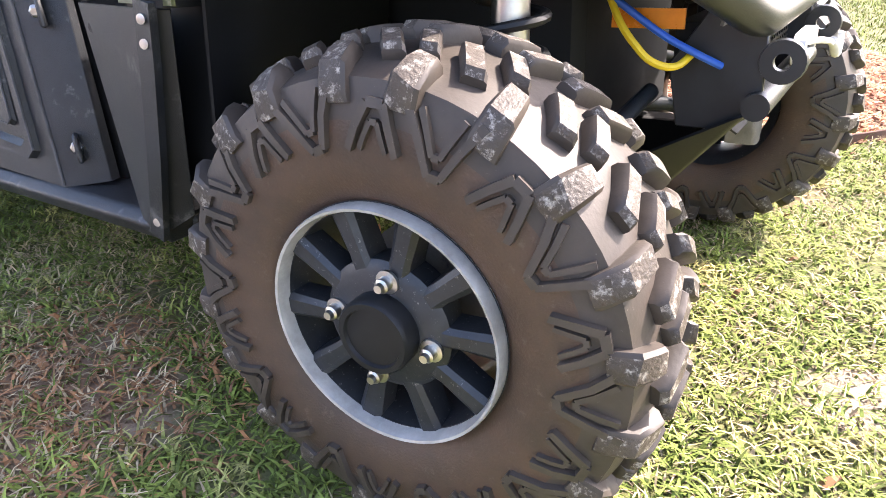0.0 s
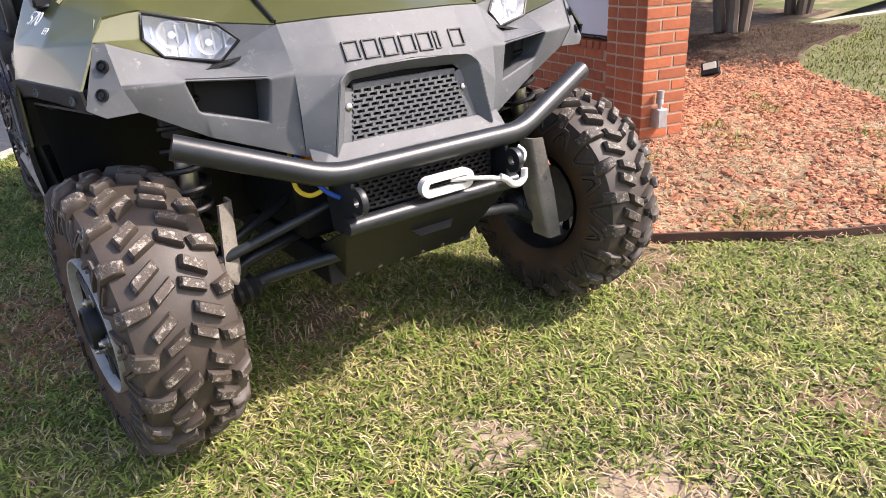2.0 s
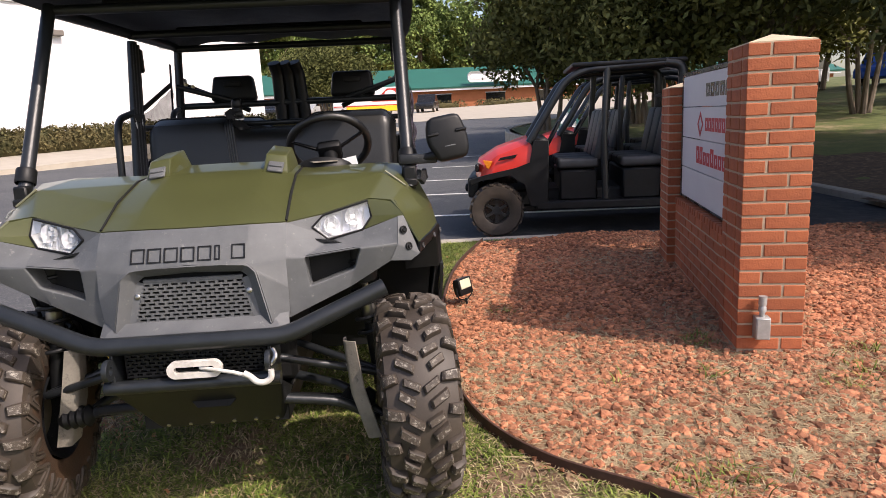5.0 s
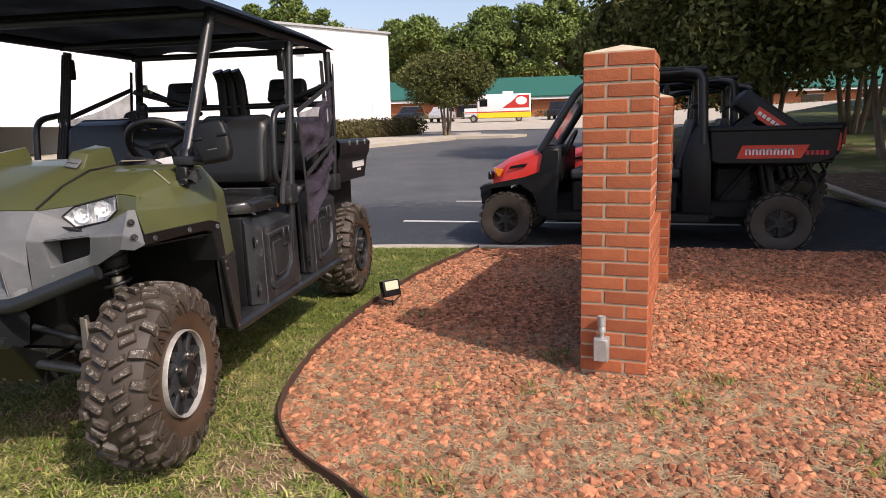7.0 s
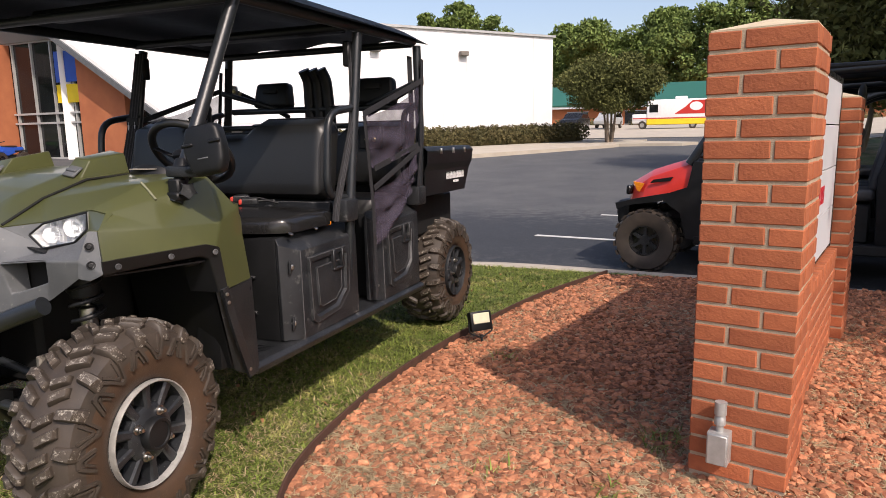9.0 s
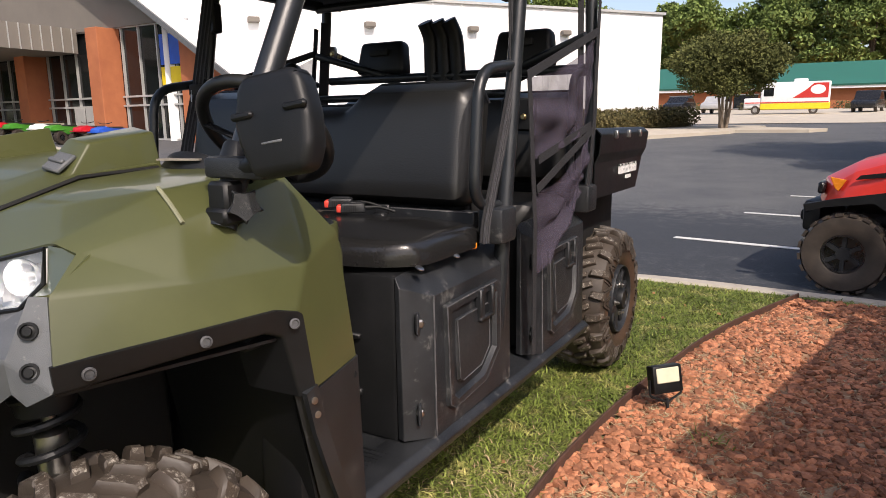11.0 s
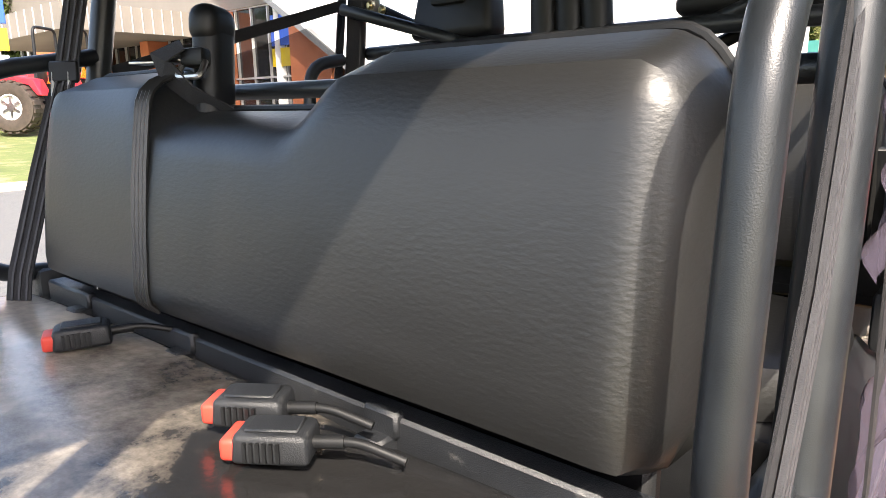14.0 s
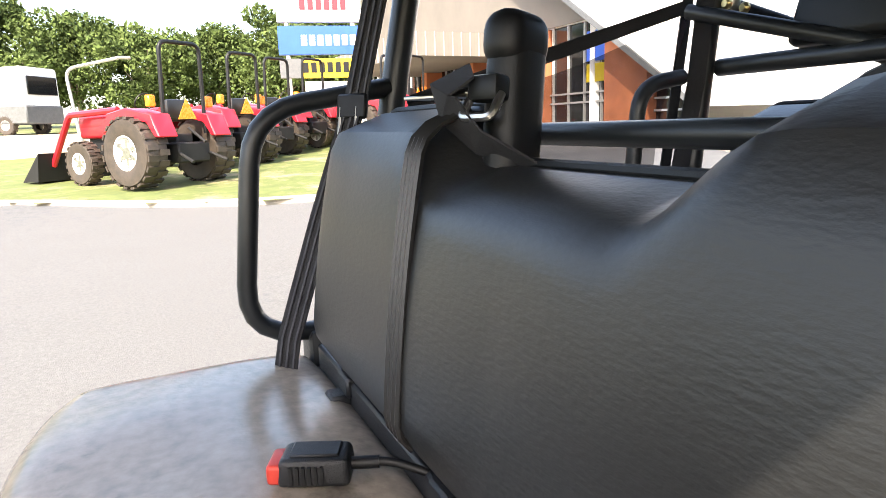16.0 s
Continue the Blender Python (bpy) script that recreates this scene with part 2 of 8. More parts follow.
M_EDGING = paint("rusty_edging", (0.09, 0.04, 0.025), (0.05, 0.024, 0.016), 12, (0.75, 0.9), bump=0.4)
M_KERB = paint("kerb_concrete", (0.46, 0.42, 0.35), (0.35, 0.31, 0.255), 5, (0.85, 0.95), bump=0.5, bump_scale=90, spots=(0.2, 0.17, 0.13), spot_scale=14, spot_at=0.66)
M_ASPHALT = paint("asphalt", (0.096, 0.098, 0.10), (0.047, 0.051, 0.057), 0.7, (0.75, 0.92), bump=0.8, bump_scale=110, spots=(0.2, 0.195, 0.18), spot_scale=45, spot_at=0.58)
# Darker, bluer patches beyond the kerb; paler ones towards -x
ragged_patches(M_ASPHALT, [(-4.5, 6.9, 2.1, (0.033, 0.038, 0.046)), (-1.2, 7.0, 2.1, (0.033, 0.038, 0.046)), (1.8, 7.2, 2.1, (0.033, 0.038, 0.046)), (4.6, 7.0, 2.1, (0.033, 0.038, 0.046)), (-9.0, 1.5, 4.6, (0.13, 0.128, 0.122)), (-4.2, 0.5, 1.8, (0.13, 0.128, 0.122)), (-12.0, -7.0, 5.0, (0.13, 0.128, 0.122))])
M_LINE = paint("road_marking", (0.66, 0.66, 0.63), (0.5, 0.5, 0.48), 9, (0.75, 0.9), spots=(0.2, 0.2, 0.19), spot_scale=30, spot_at=0.7)
M_CONCRETE = paint("pale_concrete", (0.48, 0.43, 0.35), (0.4, 0.35, 0.28), 1.2, (0.85, 0.95), bump=0.4, bump_scale=60)
M_BARK = paint("pale_bark", (0.24, 0.19, 0.14), (0.13, 0.10, 0.075), 9, (0.85, 0.95), bump=0.8, bump_scale=40, streak=(1, 1, 0.15))
M_LEAFC = paint("yellowing_leaves", (0.18, 0.176, 0.052), (0.08, 0.088, 0.024), 1.2, (0.7, 0.9), island=0.5, spec=0.25)
M_MULCH = paint("brown_mulch", (0.125, 0.078, 0.047), (0.045, 0.027, 0.017), 5, (0.9, 1.0), bump=1.0, bump_scale=25, spots=(0.26, 0.175, 0.11), spot_scale=11, spot_at=0.58, island=0.4)
M_LEAF = paint("leaves", (0.19, 0.25, 0.07), (0.095, 0.145, 0.04), 0.7, (0.75, 0.9), island=0.35, spec=0.2)
M_LEAFR = paint("roadside_leaves", (0.105, 0.145, 0.042), (0.045, 0.072, 0.02), 0.5, (0.75, 0.9), island=0.45, spec=0.2)
M_LEAFD = paint("dark_leaves", (0.14, 0.145, 0.048), (0.065, 0.075, 0.022), 0.7, (0.75, 0.9), island=0.4, spec=0.2)
M_HEDGE = paint("brown_hedge", (0.15, 0.12, 0.055), (0.07, 0.07, 0.03), 1.5, (0.8, 0.95), island=0.5, spec=0.2)
M_WALLW = paint("white_metal_wall", (0.82, 0.82, 0.81), (0.76, 0.76, 0.75), 0.4, (0.6, 0.75))
M_ROOFG = paint("green_metal_roof", (0.02, 0.135, 0.10), (0.016, 0.11, 0.08), 0.5, (0.5, 0.65))
M_WALLB = paint("orange_brick_wall", (0.45, 0.155, 0.065), (0.36, 0.115, 0.05), 1.2, (0.8, 0.92), bump=0.3)
M_SOFFIT = paint("beige_soffit", (0.19, 0.17, 0.145), (0.155, 0.138, 0.12), 0.5, (0.8, 0.9))
M_WINDOW = paint("dark_window_glass", (0.012, 0.014, 0.016), (0.008, 0.009, 0.01), 0.5, (0.05, 0.12), spec=0.6)
M_ALU = paint("pale_window_frame", (0.5, 0.5, 0.49), (0.42, 0.42, 0.41), 3, (0.4, 0.55), metal=0.3)
M_YELLOWP = paint("yellow_paint", (0.8, 0.6, 0.02), (0.72, 0.52, 0.015), 3, (0.4, 0.55))
M_BLUEP = paint("blue_paint", (0.02, 0.1, 0.5), (0.016, 0.08, 0.42), 3, (0.35, 0.5))
M_NET = net_cloth("purple_black_net", (0.045, 0.035, 0.055), 0.68)
M_GLOW = paint("lamp_lens", (0.72, 0.68, 0.50), (0.6, 0.57, 0.42), 8, (0.3, 0.4))


# ---- mesh helpers ----
def part(name, bm, material, parent=None, label="", smooth=True):
    """Links a bmesh as one mesh object under a thing or a part; materials may be a list."""
    bmesh.ops.recalc_face_normals(bm, faces=bm.faces)
    me = bpy.data.meshes.new(name)
    bm.to_mesh(me)
    bm.free()
    for m in material if isinstance(material, (list, tuple)) else [material]:
        me.materials.append(m)
    if smooth:
        me.polygons.foreach_set("use_smooth", [True] * len(me.polygons))
        me.set_sharp_from_angle(angle=radians(38))
    ob = new(name, me)
    if parent:
        ob.parent = parent
    if label:
        ob["label"] = label
    return ob


def thing(name, label, category, group="", m=None):
    e = new(name)
    e.empty_display_size = 0.1
    if m is not None:
        e.matrix_world = m
    return tagged(e, label, category, group)


def structure(ob, label="", category=""):
    return tagged(ob, label, category, "", "structure")


def box(bm, lo, hi, m=None, bevel=0.0, seg=1, taper=1.0):
    """A box from corner lo to corner hi; taper scales its top in x and y."""
    lo, hi = Vector(lo), Vector(hi)
    c = (lo + hi) / 2
    r = bmesh.ops.create_cube(bm, size=1.0, matrix=Matrix.Translation(c) @ Matrix.Diagonal((*(hi - lo), 1)))
    vs = r["verts"]
    if taper != 1.0:
        for v in vs:
            if v.co.z > c.z:
                v.co.x, v.co.y = c.x + (v.co.x - c.x) * taper, c.y + (v.co.y - c.y) * taper
    if m is not None:
        bmesh.ops.transform(bm, matrix=m, verts=vs)
    if bevel:
        es = list({e for v in vs for e in v.link_edges})
        bmesh.ops.bevel(bm, geom=es, offset=bevel, segments=seg, affect="EDGES", profile=0.5)
    return bm


def boxes(*items, bevel=0.0, seg=1):
    bm = bmesh.new()
    for lo, hi in items:
        box(bm, lo, hi, bevel=bevel, seg=seg)
    return bm


def rounded(points, radius, steps=5):
    """A polyline whose bends are rounded to about that radius."""
    pts = [Vector(p) for p in points]
    out = [pts[0]]
    for a, b, c in zip(pts, pts[1:], pts[2:]):
        u, w = (a - b), (c - b)
        d = min(radius, u.length * 0.49, w.length * 0.49)
        p, q = b + u.normalized() * d, b + w.normalized() * d
        for i in range(steps + 1):
            t = i / steps
            out.append(p * (1 - t) ** 2 + b * 2 * t * (1 - t) + q * t * t)
    return out + [pts[-1]]


def tube(bm, points, r, seg=12, bend=0.0, cap=True, r_end=None, flat=1.0):
    """A round bar along the points; r_end tapers it, flat squeezes its section."""
    pts = rounded(points, bend) if bend else [Vector(p) for p in points]
    rings, n = [], None
    for i, p in enumerate(pts):
        t = (pts[min(i + 1, len(pts) - 1)] - pts[max(i - 1, 0)]).normalized()
        n = t.orthogonal() if n is None else (n - t * n.dot(t))
        n = n.normalized() if n.length > 1e-6 else t.orthogonal().normalized()
        b = t.cross(n)
        rr = r + ((r_end - r) * i / (len(pts) - 1) if r_end is not None else 0)
        rings.append([bm.verts.new(p + (n * math.cos(a) + b * (math.sin(a) * flat)) * rr) for a in (2 * math.pi * k / seg for k in range(seg))])
    for a, b in zip(rings, rings[1:]):
        for k in range(seg):
            bm.faces.new((a[k], a[(k + 1) % seg], b[(k + 1) % seg], b[k]))
    if cap:
        bm.faces.new(rings[0][::-1]), bm.faces.new(rings[-1])
    return bm


def strap(bm, points, side, width, thick=0.003):
    """A flat band along the points; side is the direction of its width."""
    pts, s = [Vector(p) for p in points], Vector(side).normalized()
    rings = []
    for i, p in enumerate(pts):
        t = (pts[min(i + 1, len(pts) - 1)] - pts[max(i - 1, 0)]).normalized()
        w = (s - t * s.dot(t)).normalized()
        n = t.cross(w) * thick / 2
        rings.append([bm.verts.new(q) for q in (p - w * width / 2 - n, p + w * width / 2 - n, p + w * width / 2 + n, p - w * width / 2 + n)])
    for a, b in zip(rings, rings[1:]):
        for k in range(4):
            bm.faces.new((a[k], a[(k + 1) % 4], b[(k + 1) % 4], b[k]))
    bm.faces.new(rings[0][::-1]), bm.faces.new(rings[-1])
    return bm


def lathe(bm, profile, seg=48, m=None):
    """Turns (radius, height) pairs round z, then places it by m."""
    rings = []
    for r, z in profile:
        rings.append([bm.verts.new((r * math.cos(2 * math.pi * k / seg), r * math.sin(2 * math.pi * k / seg), z)) for k in range(seg)] if r > 1e-6 else [bm.verts.new((0, 0, z))])
    for a, b in zip(rings, rings[1:]):
        for k in range(seg):
            j = (k + 1) % seg
            f = [a[k % len(a)], a[j % len(a)], b[j % len(b)], b[k % len(b)]]
            f = [v for i, v in enumerate(f) if v not in f[:i]]
            if len(f) > 2:
                bm.faces.new(f)
    if m is not None:
        bmesh.ops.transform(bm, matrix=m, verts=[v for r in rings for v in r])
    return bm


def prism(bm, outline, depth, m=None, bevel=0.0, seg=1):
    """A plate with an outline in x and y, from z = 0 to depth, placed by m."""
    a = [bm.verts.new((x, y, 0)) for x, y in outline]
    b = [bm.verts.new((x, y, depth)) for x, y in outline]
    bm.faces.new(a[::-1]), bm.faces.new(b)
    for i in range(len(a)):
        j = (i + 1) % len(a)
        bm.faces.new((a[i], a[j], b[j], b[i]))
    if bevel:
        es = list({e for v in a + b for e in v.link_edges})
        r = bmesh.ops.bevel(bm, geom=es, offset=bevel, segments=seg, affect="EDGES", profile=0.5)
    if m is not None:
        bmesh.ops.transform(bm, matrix=m, verts=bm.verts if len(bm.verts) and not bevel else bm.verts)
    return bm


def plate(outline, depth, m=None, bevel=0.0, seg=1):
    return prism(bmesh.new(), outline, depth, m, bevel, seg)


def shell(verts, faces, thick=0.004, bevel=0.004, sub=0, flip=False):
    """A moulded panel: a skin of faces, thickened, with eased edges. flip mirrors it in x."""
    bm = bmesh.new()
    vs = [bm.verts.new((-x if flip else x, y, z)) for x, y, z in verts]
    for f in faces:
        bm.faces.new([vs[i] for i in f])
    bmesh.ops.recalc_face_normals(bm, faces=bm.faces)
    if bevel:
        sharp = [e for e in bm.edges if len(e.link_faces) == 2 and e.calc_face_angle(0) > radians(9)]
        bmesh.ops.bevel(bm, geom=sharp, offset=bevel, segments=3, affect="EDGES", profile=0.5, clamp_overlap=True)
    bmesh.ops.solidify(bm, geom=bm.faces[:], thickness=thick)
    return bm


def rot_to(axis):
    """A turn that brings z to the axis."""
    return Vector((0, 0, 1)).rotation_difference(Vector(axis)).to_matrix().to_4x4()


def at(x, y, z):
    return Matrix.Translation((x, y, z))


def raw_mesh(name, verts, faces, material, smooth=False):
    me = bpy.data.meshes.new(name)
    me.from_pydata(verts, [], faces)
    for m in material if isinstance(material, (list, tuple)) else [material]:
        me.materials.append(m)
    if smooth:
        me.polygons.foreach_set("use_smooth", [True] * len(me.polygons))
    return new(name, me)


def bars(bm, x0, x1, z0, z1, count, depth, m, gap=0.22, seed=1):
    """A row of plain blocks in the size of a word: blocks of uneven height that stand for its letters."""
    rng = random.Random(seed)
    w = (x1 - x0) / count
    for i in range(count):
        a, b = x0 + i * w, x0 + (i + 1 - gap) * w
        box(bm, (a, 0, z0), (b, depth, z1), m)
    return bm


# ---- ground ----
def lot_z(x, y):
    """Height of the paved lot: low beside the lawn, climbing away from it."""
    d = 0.1 * min(1.0, max(0.0, (y - 2.0) / 3.0)) + max(0.0, y - 12.0) * 0.034 + max(0.0, -x - 9.0) * 0.03 + max(0.0, x - 9.0) * 0.03
    return -0.17 + min(d, 4.5)


def smooth_path(pts, n=8):
    out = []
    for i in range(len(pts) - 1):
        p0, p1, p2, p3 = (Vector(pts[max(i - 1, 0)]), Vector(pts[i]), Vector(pts[i + 1]), Vector(pts[min(i + 2, len(pts) - 1)]))
        for k in range(n):
            t = k / n
            out.append(0.5 * ((2 * p1) + (p2 - p0) * t + (2 * p0 - 5 * p1 + 4 * p2 - p3) * t * t + (3 * p1 - p0 - 3 * p2 + p3) * t ** 3))
    return out + [Vector(pts[-1])]


KERB = smooth_path([(-6.0, -14.0), (-3.4, -6.0), (-2.1, -2.0), (-1.45, 0.3), (-1.2, 2.0), (-1.05, 3.6), (-0.6, 4.45), (0.3, 4.80), (1.4, 4.79), (2.6, 4.70), (5.0, 4.36), (9.0, 3.9), (14.0, 3.4), (22.0, 2.7)])
EDGE = smooth_path([(1.46, 4.62), (1.12, 3.6), (0.93, 2.6), (0.84, 1.7), (0.86, 1.0), (0.95, 0.5), (1.15, 0.14), (1.45, -0.12), (1.8, -0.42), (2.3, -0.62), (2.9, -0.55), (3.5, -0.25), (4.3, 0.45), (4.95, 1.15), (5.6, 1.75), (6.8, 2.3), (9.0, 2.7)])


def inside(poly, x, y):
    c = False
    for (x1, y1), (x2, y2) in zip(poly, poly[1:] + poly[:1]):
        if (y1 > y) != (y2 > y) and x < (x2 - x1) * (y - y1) / (y2 - y1) + x1:
            c = not c
    return c


ISLAND = [tuple(p) for p in KERB] + [(22.0, -30.0), (-6.0, -30.0)]
BED = [tuple(p) for p in EDGE] + [(9.0, 3.75), (5.0, 4.2), (2.6, 4.5)]


def flat_sheet(name, outline, height, material, thick=0.1):
    """A paved or planted sheet with that outline, as high as height(x, y) says, with sides."""
    bm = bmesh.new()
    vs = [bm.verts.new((x, y, 0)) for x, y in outline]
    f = bm.faces.new(vs)
    bmesh.ops.triangulate(bm, faces=[f])
    for v in bm.verts:
        v.co.z = height(v.co.x, v.co.y)
    if thick:
        bmesh.ops.solidify(bm, geom=bm.faces[:], thickness=thick)
    return part(name, bm, material, smooth=False)


def grid_sheet(name, x0, x1, y0, y1, step, height, material, keep=None):
    nx, ny = int((x1 - x0) / step) + 1, int((y1 - y0) / step) + 1
    verts = [(x0 + i * step, y0 + j * step, height(x0 + i * step, y0 + j * step)) for j in range(ny) for i in range(nx)]
    faces = [(j * nx + i, j * nx + i + 1, (j + 1) * nx + i + 1, (j + 1) * nx + i) for j in range(ny - 1) for i in range(nx - 1)
             if keep is None or keep(x0 + (i + 0.5) * step, y0 + (j + 0.5) * step)]
    return raw_mesh(name, verts, faces, material, True)


def lawn_z(x, y):
    return 0.012 * noise.noise((x * 1.7, y * 1.7, 0)) + 0.006 * noise.noise((x * 7, y * 7, 3)) - 0.018 - 0.022 * min(1.0, max(0.0, 0.6 - x)) * min(1.0, max(0.0, 1.0 - y)) + (0.05 * min(1, (x - 1.6) / 0.8) if x > 1.6 and y > -0.7 and inside(BED, x, y) else 0)


# worn spots of the lawn: x, y, radius, colour of the earth
SAND, SOIL = (0.35, 0.265, 0.185), (0.22, 0.135, 0.08)
WORN = [(-0.05, -0.44, 0.11, SAND), (0.14, -0.85, 0.14, SAND), (-0.88, 0.80, 0.13, SAND), (-0.86, 1.0, 0.25, SOIL), (-0.10, 0.45, 0.16, SOIL), (-0.72, -0.75, 0.12, SAND), (0.75, -0.95, 0.12, SOIL), (1.05, 0.02, 0.2, SOIL), (1.5, -1.0, 0.16, SAND)]
ragged_patches(M_GROUND, WORN)
ground = grid_sheet("ground", -240, 240, -160, 320, 8.0, lambda x, y: lot_z(x, y) - 0.45 - (0.25 if math.hypot(x, y) < 20 else 0), M_LAWN)
structure(ground, "wide green and tan grassy ground", "ground")
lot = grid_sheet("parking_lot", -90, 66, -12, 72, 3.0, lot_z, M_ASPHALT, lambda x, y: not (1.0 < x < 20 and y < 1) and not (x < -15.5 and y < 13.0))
structure(lot, "dark grey asphalt parking lot with white lines", "parking lot")
lawn = grid_sheet("lawn", -6.0, 22.0, -8.0, 5.0, 0.2, lawn_z, [M_GROUND], lambda x, y: inside(ISLAND, x, y))
structure(lawn, "worn lawn with bare sandy patches", "lawn")
bed = grid_sheet("planting_bed", 0.7, 9.1, -0.8, 4.7, 0.1, lambda x, y: lawn_z(x, y) + 0.008, M_BEDSOIL, lambda x, y: inside(BED, x, y))
structure(bed, "planting bed of red lava rock and straw", "planting bed")


def ribbon(name, path, half, z0, z1, material, top_bevel=0.02, height=None):
    """A kerb or edging that follows a path: a rectangular section with eased top."""
    bm = bmesh.new()
    rows = []
    for i, p in enumerate(path):
        t = (path[min(i + 1, len(path) - 1)] - path[max(i - 1, 0)]).normalized()
        n = Vector((-t.y, t.x))
        b = height(p.x, p.y) if height else 0
        rows.append([bm.verts.new((p.x + n.x * o, p.y + n.y * o, b + z)) for o, z in ((-half, z0), (-half, z1 - top_bevel), (-half + top_bevel, z1), (half - top_bevel, z1), (half, z1 - top_bevel), (half, z0))])
    for a, b in zip(rows, rows[1:]):
        for k in range(5):
            bm.faces.new((a[k], a[k + 1], b[k + 1], b[k]))
    return part(name, bm, material)


structure(ribbon("kerb", KERB, 0.075, -0.3, 0.0, M_KERB), "weathered concrete kerb round the lawn", "kerb")
structure(ribbon("bed_edging", EDGE, 0.006, -0.1, 0.036, M_EDGING, 0.002), "thin rusty steel edging of the planting bed", "edging")


def inside_all(poly, x, y):
    c = np.zeros(len(x), bool)
    for (x1, y1), (x2, y2) in zip(poly, poly[1:] + poly[:1]):
        if y1 != y2:
            c ^= ((y1 > y) != (y2 > y)) & (x < (x2 - x1) * (y - y1) / (y2 - y1) + x1)
    return c


def patchy(x, y):
    return noise.noise((x * 1.1, y * 1.1, 5)) * 0.6 + noise.noise((x * 3.1, y * 3.1, 9)) * 0.4


def blades(name, count, area, bed_side, density, length, width, material, seed, lean=0.9, lift=0.0):
    """Grass over an area (x0, x1, y0, y1), on the bed or on the lawn; density(x, y) is the share that stands there."""
    rng = np.random.default_rng(seed)
    x, y = rng.uniform(area[0], area[1], count), rng.uniform(area[2], area[3], count)
    ok = inside_all(ISLAND, x, y) & (inside_all(BED, x, y) == bed_side)
    x, y = x[ok], y[ok]
    ok = np.array([density(a, b) for a, b in zip(x, y)]) > rng.random(len(x))
    x, y = x[ok], y[ok]
    n = len(x)
    z = np.array([lawn_z(a, b) for a, b in zip(x, y)]) + lift
    h, w, a, ln = rng.uniform(*length, n), rng.uniform(*width, n), rng.uniform(0, 6.283, n), rng.uniform(0.5, 1.0, n) * lean
    dx, dy = np.cos(a), np.sin(a)
    px, py = -dy * w, dx * w
    mx, my, mz = x + dx * h * ln * 0.4, y + dy * h * ln * 0.4, z + h * np.maximum(0.06, 1 - ln * 0.55) * 0.5
    tx, ty, tz = x + dx * h * ln, y + dy * h * ln, z + h * np.maximum(0.04, 0.9 - ln * 0.66)
    v = np.stack([np.stack(q, 1) for q in ((x - px, y - py, z - 0.004), (x + px, y + py, z - 0.004), (mx + px * 0.8, my + py * 0.8, mz), (mx - px * 0.8, my - py * 0.8, mz), (tx, ty, tz))], 1).reshape(-1, 3)
    faces = []
    for i in range(0, 5 * n, 5):
        faces += [(i, i + 1, i + 2, i + 3), (i + 3, i + 2, i + 4)]
    return raw_mesh(name, v.tolist(), faces, material, False)


def lawn_share(x, y):
    bare = patchy(x, y) + 0.5 * noise.noise((x * 9, y * 9, 2)) - (0.4 if y > 0.3 and x > 0 else 0)
    worn = max(max(0.0, 1.35 - math.hypot(x - a, y - b) / r + 1.3 * noise.noise((x * 7, y * 7, 6)) + 0.5 * noise.noise((x * 25, y * 25, 1))) for a, b, r, _ in WORN)
    return 0.95 - 0.9 * max(0.0, bare) - 0.95 * min(worn, 0.8)


tagged(blades("grass", 400000, (-3.0, 3.2, -3.4, 4.7), False, lawn_share, (0.03, 0.075), (0.0022, 0.0042), M_BLADE, 3, 1.3), "short green and yellowing lawn grass blades", "grass", "", "stuff")
tagged(blades("leaf_litter", 5000, (-1.4, -0.55, 0.3, 1.9), False, lambda x, y: max(0.0, 1.0 - math.hypot(x + 0.88, y - 0.95) / 0.6), (0.02, 0.06), (0.001, 0.005), M_DRYLEAF, 22, 1.5, 0.008), "brown leaf litter on the bare earth", "leaves", "", "stuff")
tagged(blades("fallen_leaves", 900, (-2.8, 3.2, -3.2, 4.5), False, lambda x, y: 0.6, (0.02, 0.04), (0.006, 0.012), M_DRYLEAF, 21, 1.4, 0.014), "scattered small brown fallen leaves", "leaves", "", "stuff")
tagged(blades("grass", 240000, (-5.0, 14.0, -8.0, 3.4), False, lambda x, y: 0.0 if -2.9 < x < 3.1 and y > -3.3 else 0.8 if x < 9.5 and y > -4.5 else 0.4, (0.03, 0.075), (0.0026, 0.0055), M_BLADE, 4), "short green and yellowing lawn grass blades", "grass", "", "stuff")
tagged(blades("dry_grass", 165000, (-2.8, 3.4, -3.4, 1.9), False, lambda x, y: 0.55 + 1.2 * patchy(x + 9, y), (0.02, 0.06), (0.0012, 0.003), M_STRAW, 5, 1.35, 0.004), "dry straw-coloured grass clippings on the lawn", "dry grass", "", "stuff")
tagged(blades("straw", 270000, (0.9, 7.5, -0.7, 4.2), True, lambda x, y: 0.06 + (0.36 if y < 0.7 else 0.24 if y < 1.3 else 0.1) + 0.9 * patchy(x + 4, y), (0.03, 0.075), (0.0011, 0.0024), M_STRAW, 6, 2.7, 0.016), "pale pine straw among the red rocks", "straw", "", "stuff")
WEEDS = [(1.65, 0.81, 0.1), (2.23, 1.21, 0.12), (2.77, 0.62, 0.14), (2.96, 0.92, 0.12), (2.59, 0.51, 0.10), (1.67, -0.12, 0.2), (3.62, 0.91, 0.12), (2.3, -0.45, 0.15), (3.3, 0.1, 0.14), (2.1, 0.75, 0.08), (1.3, 2.1, 0.08), (3.9, 1.2, 0.1)]


